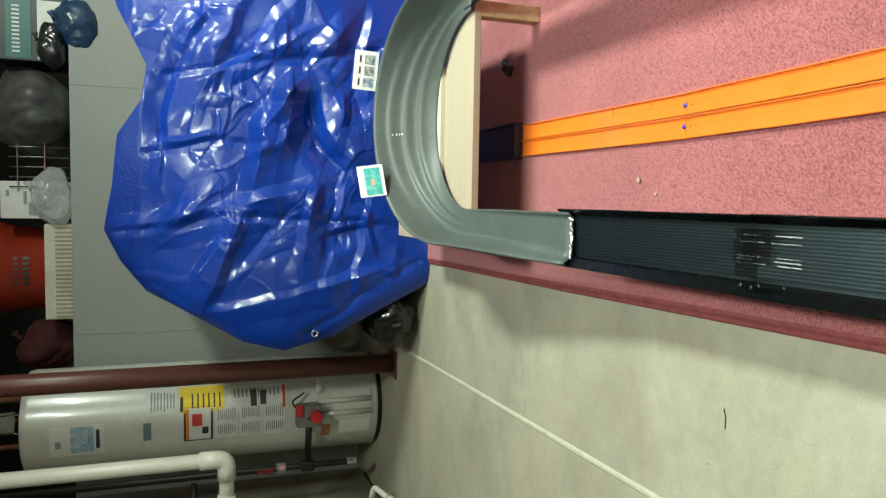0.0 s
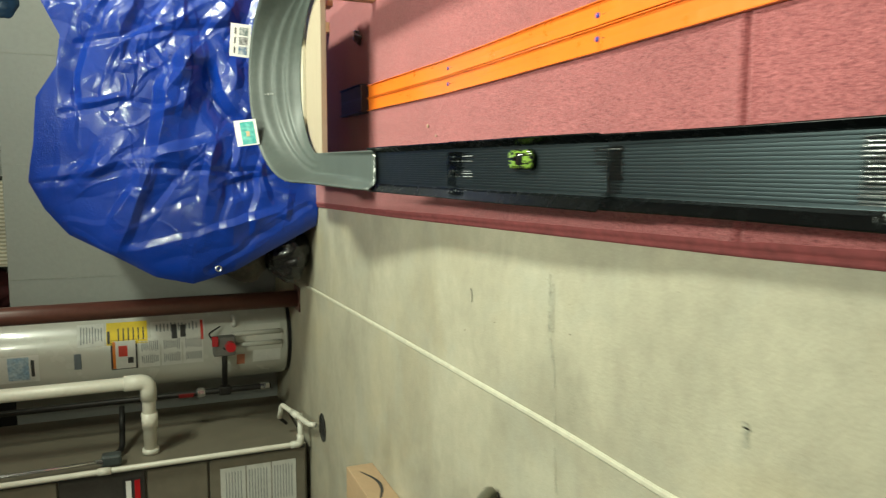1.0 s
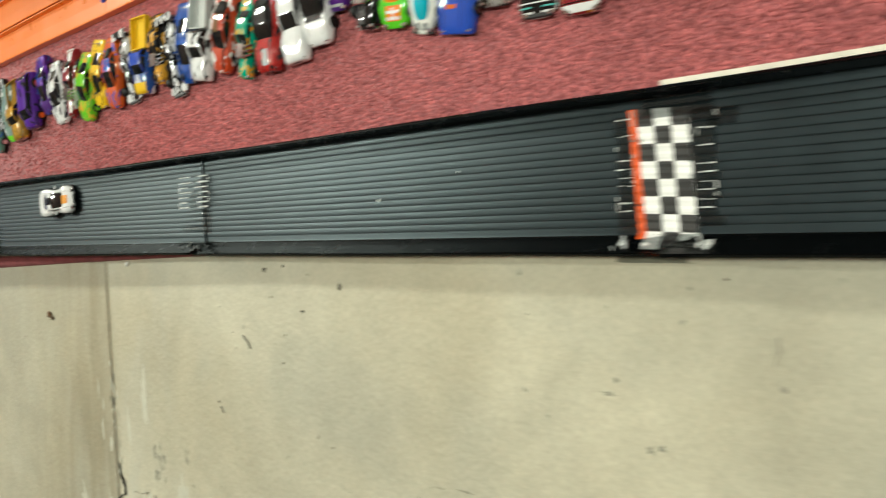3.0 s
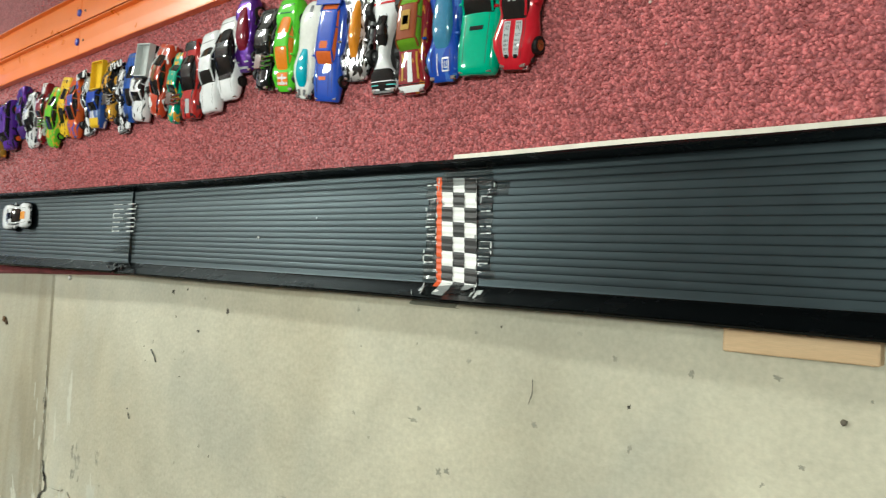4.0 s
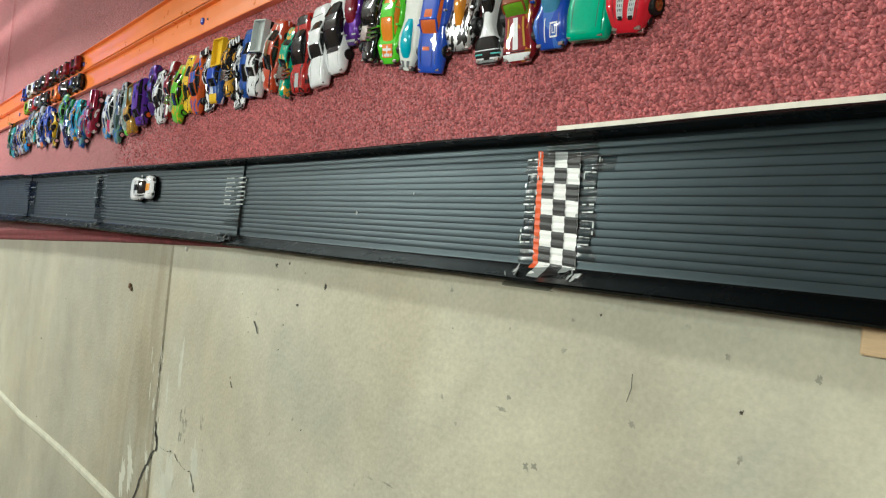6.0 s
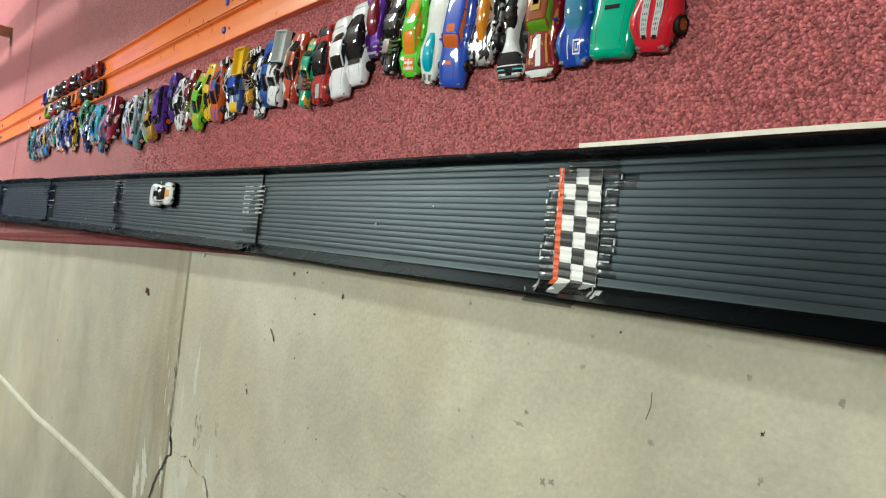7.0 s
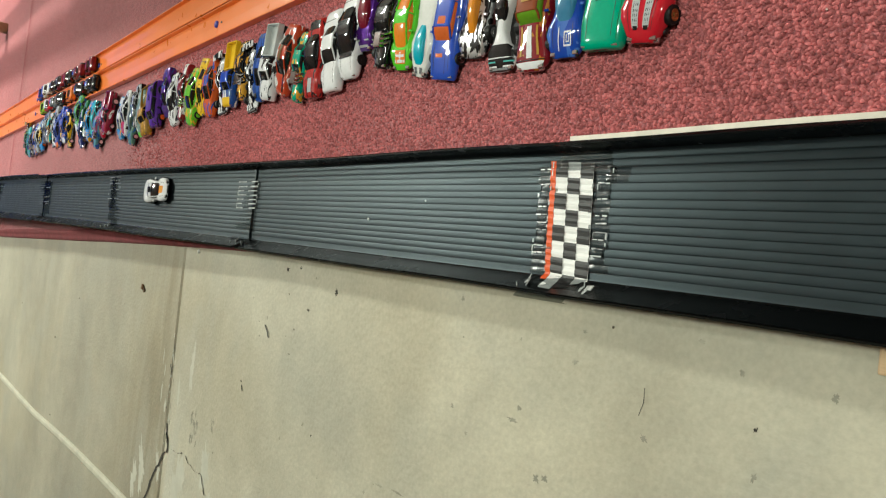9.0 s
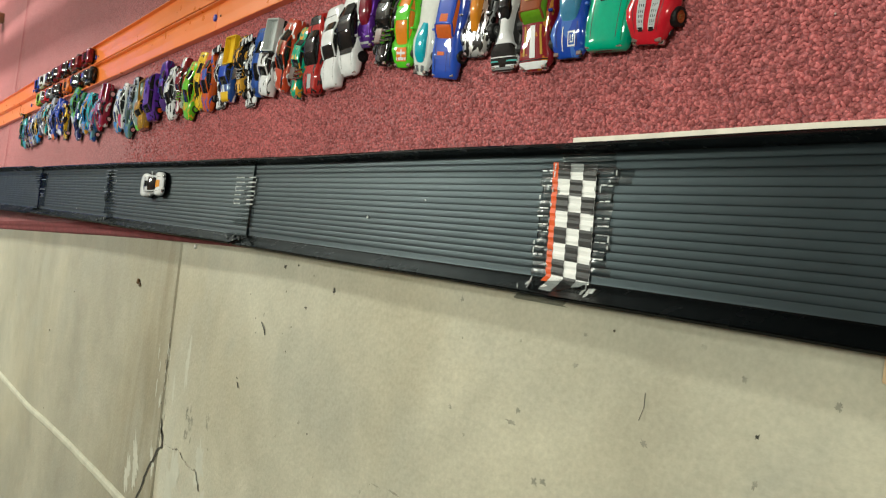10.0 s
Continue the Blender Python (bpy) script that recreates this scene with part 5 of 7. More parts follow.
CABINS.update({
    "pointed": [(0.42, 9, 12, 13.5), (0.52, 10.5, 12, 16.5), (0.60, 10.5, 12, 18.5), (0.74, 10, 12, 18.3), (0.84, 9.4, 12, 16), (0.93, 8.6, 12, 14.5)],
    "longhood": [(0.50, 12.2, 12, 13.4), (0.58, 12.6, 12, 16.8), (0.66, 12.3, 12, 18.6), (0.80, 11.8, 12, 18.2), (0.90, 11.2, 12, 16), (0.97, 10.6, 12, 14)],
    "canopy": [(0.26, 5, 9, 10.5), (0.36, 7.4, 9, 14), (0.48, 8, 9, 16), (0.66, 7.4, 9, 16.2), (0.80, 6, 9, 14.6), (0.90, 4.6, 9, 13.2)],
    "arrow": [(0.38, 9.5, 12, 13.5), (0.42, 10.4, 12, 17), (0.47, 10.2, 12, 19.5), (0.76, 10, 12, 19.5), (0.86, 9.8, 12, 17), (0.92, 9.2, 12, 14)],
    "wedge": [(0.35, 9.8, 10, 13.0), (0.41, 10.8, 10, 16), (0.48, 11.0, 10, 18), (0.86, 10.8, 10, 18.2), (0.92, 10.6, 10, 17), (0.97, 10.4, 10, 15.6)],
    "swoop": [(0.10, 4, 7, 8.6), (0.18, 6.6, 7, 12.4), (0.27, 7, 7, 14.6), (0.36, 6.6, 7, 15.2), (0.43, 5.6, 7, 14.6), (0.50, 4.2, 7, 13.6)],
    "dart": [(0.42, 3.4, 10, 12), (0.48, 4.4, 10, 14), (0.53, 4.8, 10, 15.4), (0.60, 4.8, 10, 15.6), (0.66, 4.4, 10, 14.4), (0.74, 3.8, 10, 13)],
})
AMBER, CREAM = (0.62, 0.22, 0.01), (0.72, 0.74, 0.70)
CARS = [
    # the row, from the finish line outwards: kind, paint, nose across, nose along, label
    ("pointed", (0.50, 0.010, 0.022), 0.104, -3.184, "red die-cast toy hot rod with silver hood pipes and grey tyres", dict(rim="gold", big=True, L=0.072, turn=-7, W=1.02, deco=(("hood_pipe", 0.10, 0.40, -0.46, -0.14, SILV), ("hood_pipe", 0.10, 0.40, 0.10, 0.42, SILV), ("pipe_groove", 0.13, 0.39, -0.39, -0.36, BLK), ("pipe_groove", 0.13, 0.39, -0.31, -0.28, BLK), ("pipe_groove", 0.13, 0.39, -0.23, -0.20, BLK), ("pipe_groove", 0.13, 0.39, 0.16, 0.19, BLK), ("pipe_groove", 0.13, 0.39, 0.24, 0.27, BLK), ("pipe_groove", 0.13, 0.39, 0.32, 0.35, BLK), ("pipe_end", 0.085, 0.115, -0.42, -0.18, BLK), ("pipe_end", 0.085, 0.115, 0.14, 0.38, BLK), ("roof_print", 0.55, 0.72, -0.3, -0.1, SILV), ("roof_print", 0.55, 0.72, 0.1, 0.3, SILV)))),
    ("longhood", (0.0, 0.36, 0.21), 0.104, -3.156, "bright green die-cast muscle car with a slotted hood scoop", dict(deco=(("hood_scoop", 0.37, 0.405, -0.34, 0.34, BLK), ("side_line", 0.06, 0.40, 0.82, 0.845, GREEN), ("side_line", 0.06, 0.40, -0.845, -0.82, GREEN)), turn=-5, L=0.076, W=1.04)),
    ("canopy", (0.008, 0.055, 0.36), 0.104, -3.126, "blue toy race car with a pale canopy and white lines", dict(glass=(0.05, 0.20, 0.34), roof=False, deco=(("nose_print", 0.08, 0.20, -0.50, -0.45, WHITE), ("nose_print", 0.08, 0.20, -0.12, -0.07, WHITE), ("nose_print", 0.08, 0.093, -0.5, -0.07, WHITE), ("nose_print", 0.187, 0.20, -0.5, -0.07, WHITE), ("nose_print", 0.11, 0.17, -0.38, -0.34, WHITE), ("nose_print", 0.11, 0.17, -0.24, -0.20, WHITE), ("nose_print", 0.11, 0.12, -0.38, -0.2, WHITE), ("nose_print", 0.05, 0.24, 0.22, 0.27, WHITE), ("tail_line", 0.84, 0.97, -0.2, -0.12, WHITE), ("tail_line", 0.84, 0.97, 0.12, 0.2, WHITE)), turn=-3, L=0.077, prints=((0.05, 0.14, 0.45), 150, 0.18))),
    ("arrow", DKRED, 0.099, -3.098, "dark red toy hot rod with lime windows and white flames", dict(glass=(0.13, 0.30, 0.012), roof=(0.24, 0.06, 0.02), deco=(("hood_print", 0.10, 0.36, -0.17, 0.17, WHITE), ("nose_print", 0.012, 0.070, -0.92, 0.92, WHITE), ("nose_line", 0.080, 0.088, -0.92, 0.92, BLK), ("flame", 0.12, 0.36, -0.62, -0.48, GOLD), ("flame", 0.12, 0.36, 0.48, 0.62, GOLD), ("roof_print", 0.54, 0.72, -0.45, 0.45, GOLD), ("roof_window", 0.59, 0.67, -0.3, 0.3, (0.10, 0.16, 0.02))), L=0.078, W=1.0, turn=-2, prints=((0.42, 0.16, 0.02), 170, 0.14))),
    ("dart", WHITE, 0.103, -3.067, "white and black open-wheel toy racer with fine stripes", dict(roof=BLK, axles=(-0.13, 0.30), deco=(("nose_print", 0.0, 0.225, -0.97, 0.97, BLK), ("nose_stripe", 0.035, 0.05, -0.97, -0.25, WHITE), ("nose_stripe", 0.035, 0.05, 0.25, 0.97, WHITE), ("nose_stripe", 0.075, 0.088, -0.97, -0.3, (0.1, 0.45, 0.42)), ("nose_stripe", 0.075, 0.088, 0.3, 0.97, (0.1, 0.45, 0.42)), ("nose_stripe", 0.11, 0.12, -0.97, 0.97, WHITE), ("tail_stripe", 0.82, 0.84, -0.9, 0.9, RED), ("tail_stripe", 0.86, 0.93, -0.95, 0.95, BLK)), L=0.079, W=1.02, big=True, turn=-3)),
    ("sports", (0.72, 0.73, 0.74), 0.117, -3.035, "chrome plated toy car with an amber canopy", dict(glass=AMBER, roof=False, metal=0.85, turn=-7, L=0.074, cab=0.42, prints=((0.012, 0.012, 0.012), 260, 0.38))),
    ("wedge", (0.018, 0.075, 0.47), 0.105, -3.003, "royal blue toy car with orange windows and hood scoop", dict(glass=(0.60, 0.12, 0.02), L=0.079, deco=(("hood_scoop", 0.20, 0.235, -0.1, 0.45, (0.62, 0.13, 0.02)), ("hood_fold", 0.05, 0.29, -0.34, -0.31, NAVY), ("hood_fold", 0.05, 0.29, 0.60, 0.63, NAVY)), W=1.02, turn=-9, spoiler=(0.018, 0.075, 0.47))),
    ("swoop", CREAM, 0.111, -2.973, "white streamlined toy car with a turquoise canopy", dict(glass=(0.01, 0.40, 0.52), roof=False, rim="orange", turn=-12, L=0.078, W=0.98, deco=(("nose_vent", 0.03, 0.09, -0.6, -0.2, GREY), ("nose_vent", 0.03, 0.09, 0.2, 0.6, GREY), ("tail_print", 0.82, 0.95, -0.15, 0.15, GREY)))),
    ("sports", (0.10, 0.56, 0.02), 0.120, -2.947, "lime green toy car with orange windows and flame print", dict(glass=(0.72, 0.22, 0.01), L=0.076, W=0.92, deco=(("hood_print", 0.06, 0.20, -0.55, 0.45, (0.75, 0.20, 0.02)), ("hood_print", 0.07, 0.10, -0.5, 0.5, WHITE), ("hood_print", 0.13, 0.155, -0.42, 0.42, WHITE), ("hood_print", 0.08, 0.18, -0.08, 0.06, WHITE), ("tail_groove", 0.84, 0.855, -0.7, 0.7, GREEN)), rim="orange", turn=-7)),
    ("rod", BLK, 0.124, -2.920, "gloss black toy hot rod with a chrome engine", dict(L=0.07, turn=-7, prints=((0.10, 0.10, 0.10), 190, 0.2))),
    ("canopy", PURP, 0.145, -2.887, "metallic purple toy car with dark red windows", dict(glass=(0.17, 0.006, 0.02), roof=False, metal=0.35, L=0.066, W=0.9, cab=1.1, deco=(("nose_print", 0.04, 0.07, -0.7, 0.7, SILV), ("nose_print", 0.12, 0.14, -0.8, -0.3, SILV), ("nose_print", 0.12, 0.14, 0.3, 0.8, SILV)), turn=-4)),
    ("coupe", WHITE, 0.122, -2.868, "white toy car with a black roof and windows", dict(roof=BLK, L=0.076, turn=1, rim="black", cab=1.12, deco=(("hood_print", 0.24, 0.30, -0.7, 0.7, BLK),), W=0.93)),
    ("muscle", WHITE, 0.113, -2.841, "white toy car with dark windows and a long tail", dict(L=0.076, turn=3, W=0.92)),
    ("muscle", (0.40, 0.018, 0.015), 0.111, -2.805, "red toy car with a black roof and silver hood stripe", dict(L=0.076, roof=BLK, turn=-1, W=0.9, deco=(("hood_stripe", 0.06, 0.24, -0.25, 0.25, SILV), ("tail_print", 0.86, 0.97, -0.7, 0.7, BLK)))),
    ("rod", TEAL, 0.110, -2.771, "turquoise toy hot rod with a square nose", dict(L=0.07, turn=-12, W=0.85)),
    ("coupe", (0.46, 0.05, 0.015), 0.121, -2.735, "orange red toy car with black stripes", dict(L=0.074, turn=-16, deco=(("hood_stripe", 0.05, 0.3, -0.6, -0.4, BLK), ("roof_print", 0.46, 0.68, -0.3, 0.3, BROWN)), W=0.92)),
    ("truck", WHITE, 0.118, -2.706, "white toy flatbed truck with a raised grey bed", dict(L=0.08, bed=((0.50, 0.53, 0.52), 0.006), turn=-8, W=0.88)),
    ("sports", (0.008, 0.055, 0.25), 0.120, -2.680, "dark blue toy car beside a white truck", dict(L=0.074, turn=-6, W=0.95)),
    ("racer", WHITE, 0.110, -2.662, "white toy dragster with a latticed nose", dict(L=0.08, turn=6, W=0.9, prints=((0.01, 0.01, 0.01), 230, 0.34))),
    ("rod", BLK, 0.126, -2.634, "black toy hot rod with chrome pipes", dict(L=0.068, turn=0, W=0.85)),
    ("truck", (0.015, 0.07, 0.30), 0.120, -2.605, "yellow and blue toy truck with an open frame", dict(roof=BLUE, L=0.076, turn=-2, W=0.9, bed=(YEL, 0.004), deco=(("hood_print", 0.0, 0.14, -0.8, 0.8, YEL),))),
    ("racer", WHITE, 0.115, -2.577, "white skeletal toy racer with black details", dict(L=0.076, W=0.9, turn=8)),
    ("coupe", (0.62, 0.10, 0.015), 0.114, -2.541, "orange toy car with dark windows", dict(L=0.075, turn=-2, W=0.85)),
    ("sports", YEL, 0.119, -2.506, "yellow toy sports car with black windows", dict(L=0.073, turn=-10, W=0.92)),
    ("coupe", (0.14, 0.52, 0.015), 0.108, -2.476, "lime green toy car with black windows and green wheels", dict(L=0.076, turn=-10, rim="green", W=0.92)),
    ("rod", (0.22, 0.010, 0.014), 0.116, -2.440, "dark red toy hot rod beside a green car", dict(L=0.078, turn=-8, W=0.85)),
    ("coupe", WHITE, 0.112, -2.414, "white toy car with dark windows and red trim", dict(L=0.074, turn=5, W=0.85, prints=((0.02, 0.02, 0.03), 150, 0.25))),
    ("sports", PURP, 0.128, -2.374, "purple toy car with chrome trim", dict(L=0.070, metal=0.5, turn=2, W=0.85)),
    ("van", (0.09, 0.02, 0.28), 0.115, -2.336, "purple toy off-roader with big wheels", dict(big=True, rim="orange", L=0.068, turn=4)),
    ("truck", (0.34, 0.19, 0.02), 0.106, -2.297, "mustard yellow toy pickup with a tan bed", dict(L=0.074, turn=8, W=0.95, bed=((0.30, 0.16, 0.02), 0.003), rim="gold")),
    ("sports", (0.20, 0.30, 0.26), 0.106, -2.265, "grey green toy car with a lime nose", dict(L=0.074, turn=0, deco=(("nose_print", 0.0, 0.1, -0.8, 0.8, LIME),), glass=(0.2, 0.28, 0.24))),
    ("rod", BLK, 0.121, -2.238, "black and brown toy hot rod", dict(L=0.07, turn=-3, W=0.85)),
    ("canopy", (0.10, 0.22, 0.17), 0.096, -2.214, "sage green toy car with clear windows", dict(L=0.077, turn=-10, roof=False, glass=(0.05, 0.09, 0.08))),
    ("coupe", WHITE, 0.113, -2.177, "white toy car with a red print", dict(L=0.075, turn=-12, W=0.85, deco=(("hood_stripe", 0.05, 0.33, -0.6, 0.6, RED),))),
    ("sports", SKY, 0.108, -2.149, "light blue toy car with a white tail", dict(L=0.072, turn=-14, W=0.95, roof=WHITE, deco=(("tail_print", 0.82, 0.97, -0.8, 0.8, WHITE),))),
    ("truck", (0.26, 0.008, 0.03), 0.123, -2.068, "deep red toy pickup with white marks", dict(L=0.074, turn=-8, bed=((0.26, 0.008, 0.03), 0.003))),
    ("bubble", (0.45, 0.01, 0.03), 0.118, -2.030, "red toy coupe with black windows", dict(L=0.076, turn=-16, W=1.05)),
    ("rod", (0.12, 0.30, 0.36), 0.100, -2.006, "teal and magenta toy hot rod", dict(L=0.072, turn=-10, glass=PINK)),
    ("sports", AQUA, 0.118, -1.970, "turquoise toy car with a grey cockpit", dict(L=0.074, turn=-10, glass=GREY, W=0.9)),
    ("coupe", SKY, 0.117, -1.939, "bright blue toy car with yellow print", dict(L=0.077, turn=-12, W=0.9, deco=(("roof_print", 0.47, 0.66, -0.3, 0.3, YEL),))),
    ("rod", GREEN, 0.128, -1.910, "dark green toy hot rod", dict(L=0.07, turn=-2, W=0.85)),
    ("sports", NAVY, 0.107, -1.889, "navy blue toy race car with white lines", dict(L=0.074, turn=2, W=0.9, deco=(("hood_stripe", 0.05, 0.25, -0.1, 0.1, WHITE),))),
    ("coupe", (0.16, 0.50, 0.10), 0.141, -1.846, "pale green toy car with a white nose", dict(L=0.074, turn=-10, W=0.9, deco=(("nose_print", 0.0, 0.2, -0.8, 0.8, WHITE),))),
    ("racer", YEL, 0.113, -1.774, "yellow and black open-wheel toy racer", dict(L=0.074, turn=-5)),
    ("coupe", BLUE, 0.124, -1.742, "blue toy car with a white nose", dict(L=0.073, turn=0, deco=(("nose_print", 0.0, 0.16, -0.9, 0.9, WHITE),), W=0.9)),
    ("sports", BLUE, 0.130, -1.713, "blue toy car with yellow print", dict(L=0.074, turn=0, W=0.9, deco=(("hood_print", 0.1, 0.3, -0.5, 0.5, YEL),))),
    ("coupe", (0.04, 0.08, 0.34), 0.118, -1.681, "blue toy car with an orange nose", dict(L=0.075, turn=2, deco=(("nose_print", 0.0, 0.14, -0.9, 0.9, (0.8, 0.2, 0.03)),), W=0.9)),
    ("sports", (0.45, 0.47, 0.48), 0.138, -1.652, "pale grey toy race car with dark windows", dict(L=0.072, turn=0, W=0.9)),
    ("racer", WHITE, 0.121, -1.624, "white toy racer with black details", dict(L=0.076, turn=2, W=1.0, big=True)),
    ("rod", AQUA, 0.132, -1.592, "turquoise toy hot rod with chrome engine", dict(L=0.070, turn=-2, W=0.95)),
    ("coupe", GREY, 0.136, -1.563, "grey toy coupe with dark windows", dict(L=0.072, turn=-2, W=0.9)),
    ("coupe", (0.07, 0.075, 0.08), 0.134, -1.536, "dark grey toy coupe with black windows", dict(L=0.072, turn=-3, W=0.85)),
    ("sports", SKY, 0.118, -1.504, "blue and yellow toy car with orange front wheels", dict(L=0.074, turn=2, rim="orange", roof=YEL, W=0.85)),
    ("coupe", SILV, 0.115, -1.472, "silver grey toy car with blue print", dict(L=0.072, turn=3, W=0.8)),
    ("coupe", BLUE, 0.113, -1.446, "dark blue toy car with silver print", dict(L=0.076, turn=4, deco=(("hood_stripe", 0.05, 0.3, -0.2, 0.2, SILV),), W=0.95)),
    ("racer", PINK, 0.115, -1.420, "pink and silver toy racer", dict(L=0.070, turn=2, W=0.6)),
    ("rod", (0.02, 0.012, 0.018), 0.109, -1.398, "black toy hot rod with a chrome engine", dict(L=0.072, turn=2)),
    ("sports", (0.02, 0.30, 0.30), 0.110, -1.356, "teal toy car with a black canopy", dict(L=0.075, turn=2, W=0.95)),
    ("rod", GREEN, 0.116, -1.326, "green and white toy hot rod", dict(L=0.070, turn=2, W=0.7)),
    ("racer", BLK, 0.128, -1.296, "black and white spiked toy racer", dict(L=0.075, turn=-8, W=1.05, deco=(("nose_print", 0.0, 0.1, -0.6, 0.6, WHITE),))),
]
TAMPO = [(0.75, 0.75, 0.73), (0.01, 0.01, 0.012), (0.45, 0.46, 0.48), (0.7, 0.35, 0.03), (0.02, 0.09, 0.40)]
for k, (kind, col, nose, y, label, kw) in enumerate(CARS):
    if k > 12 and "prints" not in kw:
        ink = TAMPO[1] if sum(col) > 1.6 else TAMPO[(k * 7) % 5]
        kw["prints"] = (ink, 110 + 17 * (k % 5), (0.16, 0.32, 0.24, 0.38)[k % 4] if "with" not in label or kind in ("rod", "racer") else 0.14)
    row_car(kind, col, nose, y, label, **kw)

# cars queued on the orange track
QUEUE = [
    (1, -1.440, "sports", BLUE, "blue toy car on the orange track", {}),
    (1, -1.505, "coupe", WHITE, "white toy car with black windows on the orange track", {}),
    (1, -1.580, "rod", BLK, "black toy car with chrome on the orange track", {}),
    (1, -1.650, "coupe", DKRED, "dark red toy car with a black roof on the orange track", dict(roof=BLK)),
    (1, -1.890, "sports", DKRED, "dark red toy race car with pale print on the orange track", dict(deco=(STR + (WHITE,),))),
    (1, -1.720, "coupe", BLK, "black toy coupe with red trim on the orange track", dict(roof=DKRED)),
    (1, -1.805, "rod", DKRED, "dark red toy hot rod on the orange track", {}),
    (-1, -1.840, "coupe", BLK, "black toy coupe with a silver engine on the orange track", dict(spoiler="engine")),
    (-1, -1.485, "sports", (0.3, 0.55, 0.03), "yellow green toy car on the orange track", {}),
    (-1, -1.545, "coupe", RED, "red and white toy car on the orange track", dict(roof=WHITE)),
    (-1, -1.610, "rod", GREY, "grey toy hot rod on the orange track", {}),
    (-1, -1.670, "coupe", BLK, "black toy car with silver print on the orange track", dict(deco=(STR + (SILV,),))),
    (-1, -1.752, "sports", (0.75, 0.2, 0.02), "orange toy car with black windows on the orange track", {}),
    (-1, -1.925, "rod", BLK, "black toy hot rod with chrome engine on the orange track", {}),
]
for lane, y, kind, col, label, kw in QUEUE:
    x = lerp(ORANGE_X, y) + lane * 0.0195
    toy_car(kind, col, (x, y, 0.0142), label, L=0.062, W=0.88, turn=-86 + 3 * lane, group="toy cars queued on the orange track", **kw)

# the racing cars on the black track, and one left on the carpet under the platform
toy_car("coupe", (0.20, 0.33, 0.05), (0.020, -0.668, lerp(TRACK_Z, -0.668) + 0.003), "lime green toy car with black lines on the black track", L=0.072, turn=90, group="racing toy cars", prints=((0.01, 0.012, 0.01), 130, 0.25),
        deco=(("hood_stripe", 0.06, 0.33, -0.5, -0.36, BLK), ("hood_stripe", 0.06, 0.33, 0.36, 0.5, BLK), ("roof_print", 0.47, 0.68, -0.2, 0.2, BLK)))
toy_car("sports", WHITE, (0.019, -2.43, lerp(TRACK_Z, -2.43) + 0.004), "white toy race car with orange print on the black track", L=0.07, turn=93, group="racing toy cars",
        deco=(("hood_print", 0.1, 0.3, -0.3, 0.3, (0.75, 0.3, 0.03)), ("roof_print", 0.46, 0.62, -0.4, 0.4, BLK)))
toy_car("coupe", BLK, (0.43, 0.63, G), "gloss black toy car on the carpet under the platform", L=0.07, turn=60, group="racing toy cars")

# ---- blue tarpaulin over a heap ----
TARP_LEFT = [(0.0, -0.245), (0.14, -0.33), (0.30, -0.43), (0.45, -0.482), (0.58, -0.45), (0.72, -0.36), (0.87, -0.275), (0.95, -0.17), (1.0, -0.06)]
TARP_TOP = [(-0.5, 1.12), (-0.06, 1.12), (0.1, 1.085), (0.28, 1.065), (0.40, 0.985), (0.52, 0.965), (0.72, 1.06), (1.3, 1.2)]
# long creases of the sheet: points across and up, depth, width, ridge or valley
LONG_FOLDS = [
    ([(-0.05, 1.1), (0.04, 0.65), (0.13, 0.39)], 0.03, 0.085),
    ([(0.04, 0.64), (0.3, 0.59), (0.44, 0.49), (0.76, 0.25)], 0.045, 0.1),
    ([(0.03, 0.65), (-0.15, 0.71), (-0.36, 0.79)], 0.026, 0.07),
    ([(-0.33, 0.77), (-0.28, 0.48), (-0.18, 0.15)], 0.022, 0.055),
    ([(0.57, 0.86), (0.39, 0.92), (0.25, 0.93)], -0.02, 0.05),
    ([(0.26, 0.93), (0.26, 0.74)], 0.012, 0.04),
    ([(0.7, 0.79), (0.57, 0.86)], 0.02, 0.05),
    ([(0.49, 0.76), (0.54, 0.65), (0.61, 0.49), (0.69, 0.35)], 0.024, 0.05),
    ([(0.21, 0.54), (0.41, 0.49)], 0.02, 0.05),
    ([(-0.15, 0.45), (0.13, 0.41)], 0.026, 0.06),
    ([(0.06, 0.25), (-0.16, 0.2)], 0.022, 0.05),
    ([(0.43, 0.44), (0.3, 0.42), (0.18, 0.32)], -0.034, 0.08),
    ([(-0.08, 0.38), (-0.02, 0.17)], -0.016, 0.05),
    ([(-0.08, 0.12), (-0.22, 0.15)], 0.022, 0.05),
    ([(0.45, 0.31), (0.31, 0.34), (0.21, 0.19)], 0.022, 0.06),
    ([(0.5, 0.74), (0.42, 0.76), (0.4, 0.69)], 0.016, 0.04),
    ([(0.46, 0.67), (0.4, 0.66), (0.38, 0.59)], 0.014, 0.04),
    ([(-0.22, 0.82), (-0.08, 0.71)], 0.016, 0.05),
    ([(0.62, 0.68), (0.59, 0.63), (0.67, 0.54)], 0.016, 0.04),
    ([(0.03, 0.36), (-0.14, 0.3)], -0.018, 0.06),
    ([(-0.03, 0.56), (-0.17, 0.65)], -0.012, 0.05),
    ([(0.65, 1.02), (0.62, 0.89)], 0.018, 0.05),
    ([(-0.27, 0.98), (-0.34, 0.79)], 0.01, 0.04),
    ([(0.62, 0.28), (0.49, 0.37)], -0.016, 0.05),
    ([(0.76, 0.25), (0.5, 0.29), (0.35, 0.25)], -0.024, 0.06),
]
